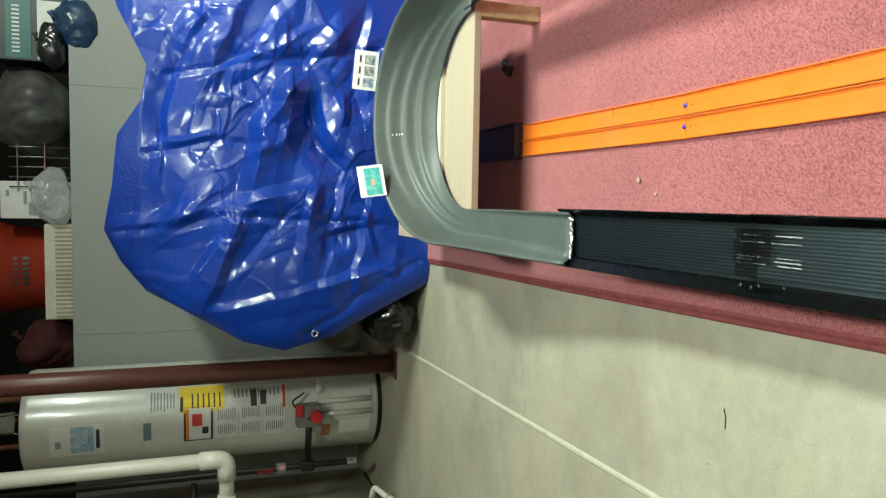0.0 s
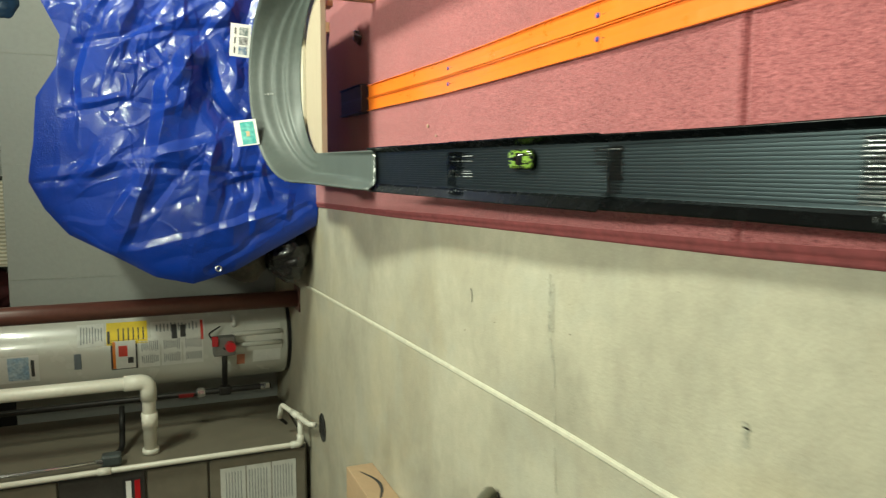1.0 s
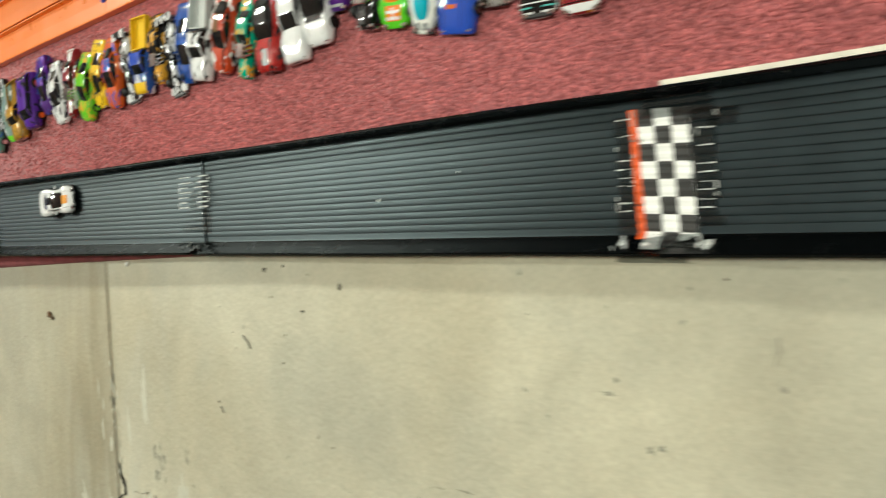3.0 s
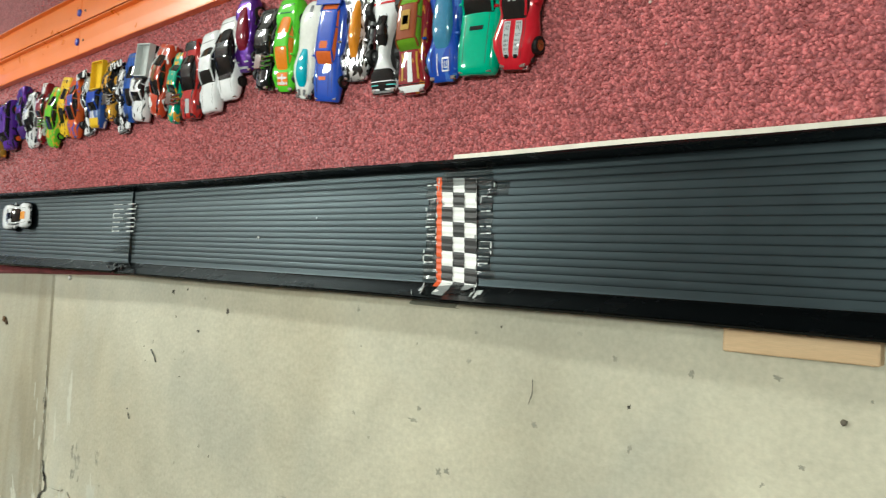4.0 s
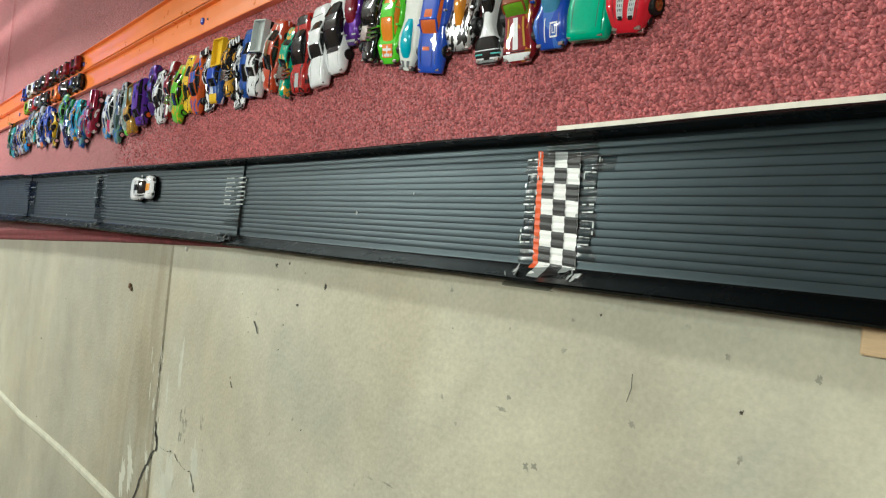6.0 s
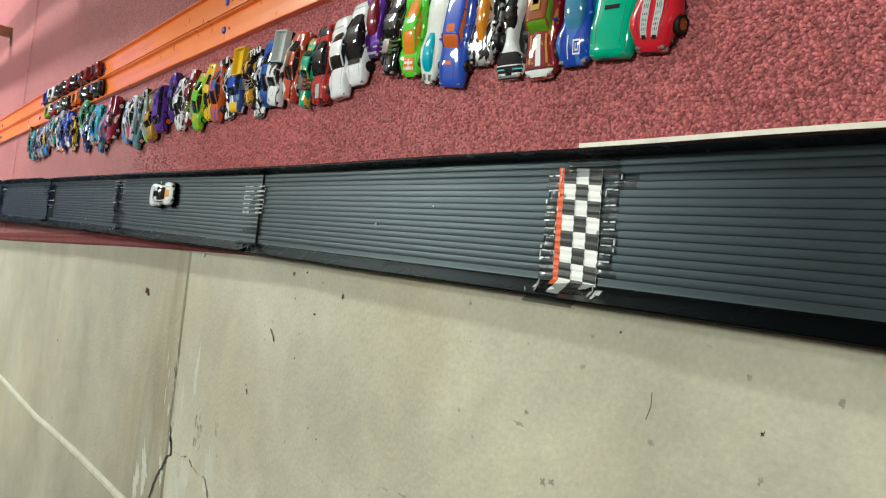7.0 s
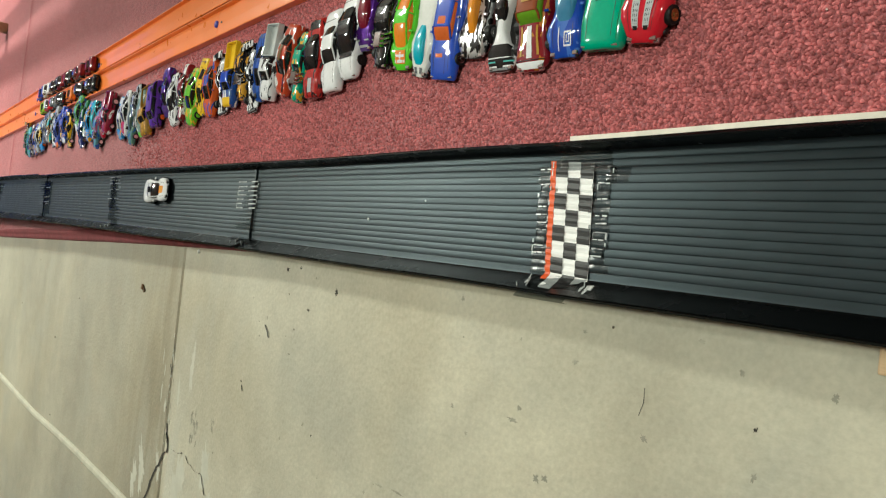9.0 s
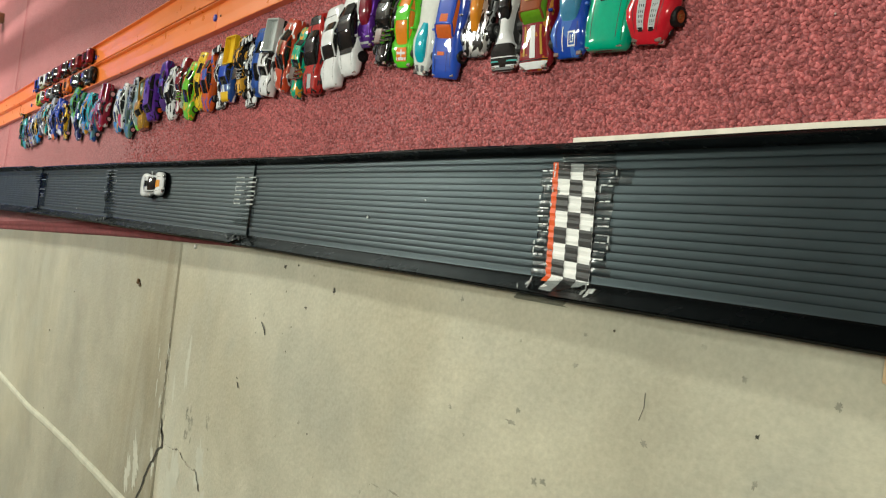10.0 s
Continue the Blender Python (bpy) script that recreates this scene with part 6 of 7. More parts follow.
CREASES = [(-0.07, 1.14, 0.0, 0.62), (0.22, 0.98, 0.26, 0.60), (-0.42, 0.45, -0.15, 0.05), (0.0, 0.62, -0.02, 0.10), (0.5, 0.9, 0.58, 0.2)]


def facets(x, z, cell, seed):
    """Random height over a skewed grid of triangles: flat panels with sharp edges."""
    u = (x * 0.82 + z * 0.57) / cell + 0.14 * noise.noise((x * 3, z * 3, seed))
    v = (z * 0.90 - x * 0.43) / cell + 0.14 * noise.noise((x * 3, z * 3, seed + 5))
    i, j = math.floor(u), math.floor(v)
    fu, fv = u - i, v - j

    def h(a, b):
        return noise.noise((a * 12.9898 + seed * 3.7, b * 78.233 + 0.37, seed)) * 1.6
    if fu + fv < 1:
        return h(i, j) * (1 - fu - fv) + h(i + 1, j) * fu + h(i, j + 1) * fv
    return h(i + 1, j + 1) * (fu + fv - 1) + h(i, j + 1) * (1 - fu) + h(i + 1, j) * (1 - fv)


def from_line(x, z, x0, z0, x1, z1):
    d, p = Vector((x1 - x0, z1 - z0)), Vector((x - x0, z - z0))
    t = max(0.0, min(1.0, p.dot(d) / d.length_squared))
    return (p - d * t).length, t


def tarp_depth(x, z):
    """How far back the sheet lies at (x, z): a leaning heap of flat panels with folds and factory creases."""
    xo, zo = x, z
    x += 0.024 * noise.noise((xo * 3.4, zo * 3.4, 40)) + 0.011 * noise.noise((xo * 10, zo * 10, 41))
    z += 0.024 * noise.noise((xo * 3.4, zo * 3.4, 50)) + 0.011 * noise.noise((xo * 10, zo * 10, 51))
    y = lerp([(0.0, 1.30), (0.35, 1.34), (0.55, 1.385), (0.75, 1.46), (1.0, 1.57), (1.25, 1.70)], zo)
    y += 0.030 * noise.noise((x * 1.8, z * 2.0, 4.0))
    crumple = min(1.0, max(0.28, 0.55 + 2.2 * x + 0.5 * noise.noise((x * 3, z * 3, 9))))
    y += 0.024 * facets(x, z, 0.38, 3.0) + 0.010 * crumple * facets(x, z, 0.15, 11.0) + 0.0022 * crumple * facets(x, z, 0.06, 23.0)
    for points, a, w in LONG_FOLDS:
        best, along = 9.0, 0.0
        for n, ((x0, z0), (x1, z1)) in enumerate(zip(points, points[1:])):
            e, t = from_line(x, z, x0, z0, x1, z1)
            if e < abs(best):
                side = (x1 - x0) * (z - z0) - (z1 - z0) * (x - x0)
                best, along = math.copysign(e, side), (n + t) / (len(points) - 1)
        reach = w * (0.5 if best > 0 else 1.25)
        if abs(best) < reach:
            y -= a * (0.75 + 0.9 * noise.noise((x * 7, z * 7, a * 300))) * (1 - abs(best) / reach) * min(1.0, 0.15 + 5 * along, 0.15 + 5 * (1 - along))
    for x0, z0, x1, z1 in CREASES:
        e, t = from_line(x, z, x0, z0, x1, z1)
        y += 0.007 * max(0.0, 1 - e / 0.022)
    return y


rows = []
NU, NV = 360, 240
for j in range(NV + 14):
    v = min(1.0, j / NV)
    over = max(0, j - NV)
    row = []
    for i in range(-12, NU + 1):
        u = max(0.0, i / NU)
        x = lerp(TARP_LEFT, v) * (1 - u) + 1.30 * u
        z = v * lerp(TARP_TOP, x) + 0.004
        y = tarp_depth(x, z)
        back = max(0, -i)
        near_edge = math.exp(-u / 0.03)
        y += 0.05 * near_edge
        if back:
            y += 0.035 * back
            x += 0.006 * back ** 1.3
            z -= 0.002 * back
        if over:
            y += 0.045 * over
            z -= 0.0015 * over ** 1.4
        row.append((x, y, max(z, 0.004)))
    rows.append(row)
# pinched folds: short straight ridges and valleys with sharp crests, thickest where the sheet is bunched
grid = np.array(rows)
GX, GZ = grid[..., 0], grid[..., 2]
rng = random.Random(12)
for k in range(110):
    big = k < 18
    cx = rng.uniform(-0.12, 0.75) if k % 6 else rng.uniform(-0.42, 0.0)
    cz = rng.uniform(0.08, 1.02)
    ang = rng.gauss(-0.45, 0.45) if k % 4 else rng.uniform(0, math.pi)
    ln = rng.uniform(0.12, 0.34) if big else rng.uniform(0.05, 0.15)
    w = rng.uniform(0.030, 0.075) if big else rng.uniform(0.010, 0.028)
    amp = (rng.uniform(0.14, 0.36) if cx > -0.05 else rng.uniform(0.06, 0.16)) * w * rng.choice((1, 1, -1))
    dx, dz = math.cos(ang), math.sin(ang)
    u = (GX - cx) * dx + (GZ - cz) * dz
    v = (GX - cx) * dz - (GZ - cz) * dx
    v = v + 0.006 * np.sin(u * 40 + k)
    taper = np.clip(1 - np.abs(u) / ln, 0, 1) ** 0.7
    lean = np.where(v > 0, v / (w * 0.55), -v / (w * 1.3))
    grid[..., 1] -= amp * taper * np.clip(1 - lean, 0, 1)
rows = [[tuple(float(c) for c in p) for p in r] for r in grid]
tarp = tagged(empty("tarpaulin"), "crumpled glossy blue plastic tarpaulin draped over a heap", "tarpaulin")
part("sheet", grid_bm(rows), M_BLUE, tarp)
gy = tarp_depth(-0.422, 0.411) - 0.004
bm = bmesh.new()
ring = [(0.011 * math.cos(2 * math.pi * k / 18), 0.011 * math.sin(2 * math.pi * k / 18)) for k in range(19)]
tube_bm([(-0.415 + a, gy + 0.02, 0.411 + b) for a, b in ring], 0.0032, 8, bm)
part("grommet", bm, M_CHROME, tarp, "metal eyelet", smooth=True)

# black plastic bags under the tarpaulin's edge
def lumpy_bag(name, c, r, material, label, seed, category="bag"):
    bm = bmesh.new()
    bmesh.ops.create_icosphere(bm, subdivisions=5, radius=1.0)
    for v in bm.verts:
        p = v.co.copy()
        q = Vector((p.x * 2.4, p.y * 2.4, p.z * 0.9))
        k = 1 + 0.20 * noise.noise(p * 1.1 + Vector((seed, 0, 0))) - 0.06 * (1 - abs(noise.noise(q + Vector((seed, 3, 0)))) * 2.4) - 0.018 * (1 - abs(noise.noise(q * 2.6 + Vector((seed, 9, 0)))) * 2.4)
        v.co = Vector((c[0] + p.x * r[0] * k, c[1] + p.y * r[1] * k, max(c[2] + p.z * r[2] * k, c[2] - r[2] * 0.9)))
    thing = tagged(empty(name), label, category)
    part("sack" if category == "sack" else "film", bm, material, thing, smooth=True)
    top = (c[0] + r[0] * 0.25, c[1] - r[1] * 0.1, c[2] + r[2] * 0.86)
    part("knot", tube_bm([top, (top[0] + 0.01, top[1], top[2] + r[2] * 0.14), (top[0] + 0.03, top[1] - 0.01, top[2] + r[2] * 0.22)], [r[0] * 0.16, r[0] * 0.06, r[0] * 0.13], 10), material, thing, smooth=True)
    return thing


M_BAG = mat("black_bag_plastic", (0.012, 0.012, 0.013), 0.25, var=0.2, coat=0.3)
lumpy_bag("plastic_bag", (-0.385, 1.55, 0.10), (0.135, 0.16, 0.105), M_BAG, "crumpled black plastic bag beside the tarpaulin", 2)
lumpy_bag("plastic_bag", (-0.385, 1.60, 0.29), (0.125, 0.14, 0.11), mat("brown_patterned_bag", (0.055, 0.045, 0.033), 0.5, var=0.5, scale=45, second=(0.03, 0.025, 0.02), spots=0.5), "brown patterned bag under the tarpaulin's edge", 5)

# ---- steel column ----
column = tagged(empty("steel_column"), "red-brown painted steel column on a floor plate", "column")
M_COL = mat("red_brown_paint", (0.105, 0.038, 0.028), 0.38, var=0.12, scale=6, fine=50, bump=0.0003, bscale=60)
part("shaft", lathe_bm([(0.041, 0.006), (0.041, 2.395)], 28, (-0.637, 1.80, 0)), M_COL, column, smooth=True)
part("base_plate", box_bm((-0.637, 1.80, 0.004), (0.12, 0.12, 0.007), 0.001), M_COL, column)

# ---- water heater ----
HX, HY, HR, HT = -0.885, 2.185, 0.217, 1.47
heater = tagged(empty("water_heater"), "tall pale grey gas water heater with labels and red knob", "water heater")
M_TANK = mat("pale_grey_enamel", (0.52, 0.52, 0.465), 0.26, var=0.012, scale=2, fine=8, coat=0.3)
part("tank", lathe_bm([(HR - 0.012, 0.018), (HR - 0.004, 0.022), (HR, 0.032), (HR, 0.30), (HR + 0.001, 0.305), (HR, 0.31), (HR, HT - 0.03), (HR - 0.004, HT - 0.008), (HR - 0.02, HT), (0.05, HT + 0.012)], 64, (HX, HY, 0)), M_TANK, heater, smooth=True)
part("base_ring", lathe_bm([(HR - 0.02, 0.0), (HR - 0.006, 0.002), (HR - 0.006, 0.02), (HR - 0.02, 0.022)], 48, (HX, HY, 0)), M_BASE, heater, "dark base ring")
for dx in (-0.1, 0.1):
    part("water_pipe", tube_bm([(HX + dx, HY, HT), (HX + dx, HY, 2.4)], 0.012, 10), mat("copper", (0.42, 0.2, 0.11), 0.35, metal=0.9), heater, smooth=True)
part("flue_pipe", tube_bm([(HX, HY, HT + 0.05), (HX, HY, 2.4)], 0.05, 18), M_CHROME, heater, smooth=True)
for a in (-150, -30, 90):
    part("hood_leg", tube_bm([(HX + 0.05 * math.cos(math.radians(a)), HY + 0.05 * math.sin(math.radians(a)), HT), (HX + 0.045 * math.cos(math.radians(a)), HY + 0.045 * math.sin(math.radians(a)), HT + 0.06)], 0.004, 6), M_CHROME, heater)


def on_tank(name, ang, w, z0, z1, material, lift=0.001, thick=0.0008, parent=None, label=""):
    """A plate that hugs the tank; ang is where its middle faces, in degrees from straight ahead to the room's right."""
    rows = []
    n = 10
    half = w / HR / 2
    for k in range(n + 1):
        a = -math.pi / 2 + math.radians(ang) - half + 2 * half * k / n
        rows.append([(HX + (HR + lift + o) * math.cos(a), HY + (HR + lift + o) * math.sin(a), z) for z, o in ((z0, 0), (z0, thick), (z1, thick), (z1, 0))])
    return part(name, grid_bm(rows, closed=True, caps=True), material, parent or heater, label, smooth=False)


M_LABEL = mat("label_paper", (0.62, 0.62, 0.58), 0.4, var=0.05, scale=20)
M_YELLOW = mat("yellow_label", (0.75, 0.55, 0.03), 0.4, var=0.05)
M_LRED = mat("label_red", (0.6, 0.05, 0.03), 0.4)
M_LBLUE = mat("label_blue", (0.16, 0.28, 0.42), 0.4, var=0.3, scale=25, second=(0.4, 0.48, 0.52))
M_LGREY = mat("label_grey", (0.25, 0.27, 0.27), 0.4)


def text_bars(ang, w, z0, z1, lines, material=M_LGREY, lift=0.0022):
    rng = random.Random(int(ang * 10 + z0 * 1000))
    for k in range(lines):
        z = z0 + (z1 - z0) * (k + 0.5) / lines
        ww = w * rng.uniform(0.55, 0.95)
        on_tank("text_bar", ang, ww, z - (z1 - z0) / lines * 0.22, z + (z1 - z0) / lines * 0.22, material, lift, 0.0004)


# brand plate, notice, warning plate, fact panels, yellow rating label
on_tank("brand_label", -9, 0.13, 1.16, 1.36, M_LABEL)
on_tank("brand_picture", -8, 0.11, 1.20, 1.285, M_LBLUE, 0.002)
on_tank("brand_bar", -8, 0.08, 1.178, 1.192, M_INK, 0.002)
on_tank("brand_mark", -12, 0.03, 1.32, 1.34, M_LGREY, 0.002)
on_tank("notice_plate", -5, 0.075, 0.985, 1.015, mat("notice_blue_grey", (0.16, 0.19, 0.22), 0.4))
on_tank("warning_frame", -1, 0.145, 0.742, 0.858, M_INK)
on_tank("warning_plate", -1, 0.135, 0.750, 0.850, M_LABEL, 0.002)
on_tank("warning_stripe", -1, 0.13, 0.838, 0.850, mat("warning_orange", (0.75, 0.22, 0.03), 0.4), 0.003)
on_tank("warning_sign", 4, 0.05, 0.785, 0.825, M_LRED, 0.003)
on_tank("warning_sign", -8, 0.03, 0.76, 0.785, M_INK, 0.003)
for k in range(3):
    z1 = 0.735 - 0.1 * k
    on_tank("fact_panel", -1, 0.145, z1 - 0.094, z1, M_LABEL)
    text_bars(-9, 0.055, z1 - 0.088, z1 - 0.01, 9)
    text_bars(8, 0.055, z1 - 0.088, z1 - 0.01, 9)
on_tank("yellow_label", 27, 0.11, 0.695, 0.875, M_YELLOW)
on_tank("yellow_bar", 22, 0.06, 0.86, 0.872, M_INK, 0.002)
for k in range(6):
    on_tank("text_bar", 25, 0.06, 0.71 + 0.022 * k, 0.716 + 0.022 * k, M_INK, 0.002, 0.0004)
on_tank("paper_label", 27, 0.11, 0.885, 1.0, M_LABEL)
text_bars(27, 0.09, 0.89, 0.99, 8)
on_tank("paper_label", 24, 0.11, 0.43, 0.68, M_LABEL)
on_tank("label_picture", 24, 0.07, 0.56, 0.585, M_INK, 0.002)
on_tank("label_picture", 24, 0.06, 0.52, 0.545, M_INK, 0.002)
on_tank("label_stripe", 24, 0.1, 0.438, 0.45, M_LRED, 0.002)
text_bars(30, 0.05, 0.46, 0.66, 12)
on_tank("access_cover", 8, 0.13, 0.055, 0.235, M_TANK, 0.001, 0.006, label="grey access cover")
on_tank("rating_sticker", -22, 0.06, 0.24, 0.28, mat("salmon_sticker", (0.45, 0.17, 0.10), 0.5))
on_tank("sticker", -15, 0.10, 0.06, 0.2, M_LABEL)

# gas control with red knob, lower pipework
def around(ang, r, z):
    a = -math.pi / 2 + math.radians(ang)
    return (HX + r * math.cos(a), HY + r * math.sin(a), z)


control = part("gas_control", box_bm((0, 0, 0), (0.095, 0.07, 0.105), 0.006, pose(*around(2, HR + 0.035, 0.345), 0, 0, 2)), mat("grey_casting", (0.18, 0.18, 0.17), 0.5, metal=0.3), heater, "grey gas control box")
kb = bmesh.new()
bmesh.ops.create_cone(kb, cap_ends=True, segments=20, radius1=0.028, radius2=0.024, depth=0.03, matrix=pose(*around(2, HR + 0.085, 0.318), 90, 0, 2))
part("red_knob", kb, paint((0.55, 0.02, 0.03)), control, "red plastic knob")
part("red_button", box_bm((0, 0, 0), (0.05, 0.02, 0.03), 0.004, pose(*around(8, HR + 0.075, 0.39), 0, 0, 2)), paint((0.45, 0.02, 0.03)), control, "red button")
part("pilot_tube", tube_bm(bend([around(10, HR + 0.03, 0.40), around(16, HR + 0.06, 0.42), around(24, HR + 0.03, 0.36)], 0.02), 0.004, 8), M_BASE, heater, smooth=True)
for a in (0, 14):
    part("burner_tube", tube_bm([around(a, HR + 0.012, 0.30), around(a, HR + 0.012, 0.06)], 0.012, 10), M_TANK, heater, smooth=True)
drain = part("drain_cap", lathe_bm([(0.03, -0.012), (0.036, 0), (0.03, 0.012)], 18, around(32, HR + 0.0, 0.29)), M_LABEL, heater, "white round cap", smooth=True)
gas = tagged(empty("gas_pipe"), "black iron gas pipe with red valve handle beside the heater", "pipe")
M_IRON = mat("black_iron", (0.03, 0.028, 0.026), 0.5, metal=0.6, var=0.2)
gx, gy2 = -1.11, 1.955
part("riser", tube_bm(bend([(gx, gy2, 2.39), (gx, gy2, 0.13), (gx, gy2, 0.12)], 0.01), 0.014, 12), M_IRON, gas, smooth=True)
part("branch", tube_bm([(gx, gy2, 0.345), around(2, HR + 0.06, 0.345)], 0.014, 12), M_IRON, gas, smooth=True)
part("tee", box_bm((gx, gy2, 0.345), (0.045, 0.04, 0.06), 0.008), M_IRON, gas)
part("union", lathe_bm([(0.02, -0.02), (0.024, -0.012), (0.024, 0.012), (0.02, 0.02)], 8, (gx, gy2, 0.46)), M_CHROME, gas)
part("valve_handle", box_bm((gx, gy2 - 0.025, 0.53), (0.02, 0.012, 0.07), 0.003), paint((0.16, 0.012, 0.012)), gas, "red valve handle")
part("drip_cap", lathe_bm([(0.018, -0.02), (0.02, 0.0), (0.018, 0.025)], 10, (gx, gy2, 0.145)), M_CHROME, gas)

# ---- furnace cabinet ----
furnace = tagged(empty("furnace"), "tan sheet-metal furnace cabinet with labels on its front", "furnace")
M_TAN = mat("tan_enamel", (0.185, 0.165, 0.125), 0.42, var=0.08, scale=3, fine=30)
part("side_panel", box_bm((-1.60, 1.95, 0.75), (0.62, 0.78, 1.46), 0.004), M_TAN, furnace)
for z0, z1, m in ((0.03, 0.46, M_TAN), (0.47, 0.72, M_TAN), (0.73, 1.06, mat("dark_front_panel", (0.06, 0.055, 0.05), 0.4)), (1.07, 1.46, M_TAN)):
    part("front_panel", box_bm((-1.60, 1.551, (z0 + z1) / 2), (0.60, 0.016, z1 - z0), 0.003), m, furnace)
part("frame_strip", box_bm((-1.297, 1.546, 0.74), (0.012, 0.014, 1.42), 0.001), M_INK, furnace)
for k in range(3):
    part("instruction_sheet", box_bm((-1.45, 1.5415, 0.08 + 0.115 * k + 0.05), (0.2, 0.002, 0.11), 0), M_LABEL, furnace)
    for q in range(7):
        part("text_bar", box_bm((-1.45, 1.5400, 0.08 + 0.115 * k + 0.015 + 0.013 * q), (0.16, 0.001, 0.004), 0), M_LGREY, furnace)
part("badge", box_bm((-1.43, 1.5415, 0.78), (0.2, 0.003, 0.075), 0.001), M_INK, furnace)
part("badge_bar", box_bm((-1.40, 1.5395, 0.795), (0.12, 0.002, 0.022), 0), M_WHITE, furnace)
part("badge_bar", box_bm((-1.40, 1.5395, 0.76), (0.12, 0.002, 0.022), 0), paint(RED), furnace)
part("inlet_flange", lathe_bm([(0.05, 0), (0.05, 0.006), (0.036, 0.02)], 24), M_WHITE, furnace)
furnace.children[-1].matrix_basis = pose(-1.2895, 1.70, 0.70, 0, 90, 0)

# ---- pipes of white plastic ----
M_PVC = mat("white_pvc", (0.66, 0.64, 0.55), 0.35, var=0.04, scale=12)
flue = tagged(empty("vent_pipe"), "white plastic vent pipe bending into the furnace side", "pipe")
part("pipe", tube_bm(bend([(-0.955, 1.70, 2.39), (-0.955, 1.70, 0.70), (-1.285, 1.70, 0.70)], 0.035, 7), 0.029, 18), M_PVC, flue, smooth=True)
part("elbow", tube_bm(bend([(-0.955, 1.70, 0.80), (-0.955, 1.70, 0.70), (-1.04, 1.70, 0.70)], 0.04, 8), 0.035, 18), M_PVC, flue, smooth=True)
part("coupling", tube_bm([(-1.10, 1.70, 0.70), (-1.17, 1.70, 0.70)], 0.035, 18), M_PVC, flue, smooth=True)
part("coupling", tube_bm([(-1.265, 1.70, 0.70), (-1.287, 1.70, 0.70)], 0.037, 18), M_PVC, flue, smooth=True)
cond = tagged(empty("drain_pipe"), "thin white plastic condensate pipe along the furnace's corner", "pipe")
part("pipe", tube_bm(bend([(-1.275, 1.52, 2.39), (-1.275, 1.52, 0.055), (-1.13, 1.52, 0.055)], 0.02), 0.0125, 12), M_PVC, cond, smooth=True)
part("pipe", tube_bm(bend([(-1.20, 1.70, 0.12), (-1.13, 1.68, 0.11), (-1.13, 1.36, 0.045), (-1.13, 1.345, 0.02)], 0.02), 0.012, 12), M_PVC, cond, smooth=True)
for z in (0.86, 1.3):
    part("coupling", tube_bm([(-1.275, 1.52, z), (-1.275, 1.52, z + 0.05)], 0.0165, 12), M_PVC, cond, smooth=True)
part("tee", tube_bm([(-1.13, 1.55, 0.084), (-1.13, 1.49, 0.072)], 0.0165, 12), M_PVC, cond, smooth=True)
part("elbow", tube_bm(bend([(-1.275, 1.52, 0.10), (-1.275, 1.52, 0.055), (-1.23, 1.52, 0.055)], 0.02), 0.0165, 12), M_PVC, cond, smooth=True)
part("hose_end", tube_bm([(-1.20, 1.70, 0.12), (-1.235, 1.705, 0.085)], 0.008, 8), M_IRON, cond, "dark hose end", smooth=True)
floor_drain = tagged(empty("floor_drain"), "dark round floor drain grate", "floor drain")
part("rim", lathe_bm([(0.062, 0.0), (0.062, 0.003), (0.052, 0.003), (0.052, 0.001)], 28, (-1.13, 1.30, 0.0)), M_IRON, floor_drain)
part("grate", lathe_bm([(0.005, 0.0015), (0.052, 0.0015), (0.052, 0.0005)], 28, (-1.13, 1.30, 0.0)), M_INK, floor_drain)
for k in range(5):
    part("grate_bar", box_bm((-1.13 - 0.032 + 0.016 * k, 1.30, 0.003), (0.005, 0.085, 0.003), 0), M_IRON, floor_drain)
fgas = tagged(empty("gas_line"), "gas valve and steel line on the furnace's side", "pipe")
part("valve_body", box_bm((-1.262, 1.62, 0.86), (0.05, 0.06, 0.08), 0.01), mat("blue_grey_casting", (0.10, 0.12, 0.12), 0.4, metal=0.5), fgas)
part("valve_stem", lathe_bm([(0.012, 0), (0.012, 0.02), (0.006, 0.03)], 10, (-1.262, 1.60, 0.895)), M_CHROME, fgas)
part("steel_line", tube_bm(bend([(-1.262, 1.60, 0.90), (-1.262, 1.585, 1.2), (-1.262, 1.585, 2.39)], 0.04), 0.008, 10), M_CHROME, fgas, smooth=True)
part("iron_pipe", tube_bm(bend([(-1.268, 1.66, 0.86), (-1.268, 1.74, 0.82), (-1.2, 1.86, 0.82), (-1.13, 1.93, 0.82)], 0.03), 0.013, 12), M_IRON, fgas, smooth=True)

# ---- flat parcel carton ----
carton = tagged(empty("carton"), "flat brown cardboard parcel box with a dark curved arrow", "box")
M_CARD = mat("brown_cardboard", (0.42, 0.29, 0.17), 0.75, var=0.06, scale=8, fine=60)
part("box", box_bm((-1.165, 0.31, 0.046), (0.33, 0.5, 0.092), 0.003), M_CARD, carton)
part("tape_strip", box_bm((-1.165, 0.31, 0.0925), (0.05, 0.5, 0.0012), 0), mat("parcel_tape", (0.25, 0.17, 0.10), 0.25), carton)
rows = []
for k in range(17):
    t = k / 16
    y = 0.50 - 0.22 * t
    z = 0.062 - 0.034 * math.sin(math.pi * t) ** 1.0
    w = 0.003 + 0.008 * math.sin(math.pi * min(1, t * 1.0)) ** 0.8
    rows.append([(-0.9985, y, z - w / 2), (-0.9985, y, z + w / 2)])
part("curved_arrow", grid_bm(rows), M_INK, carton, "dark printed curved arrow")
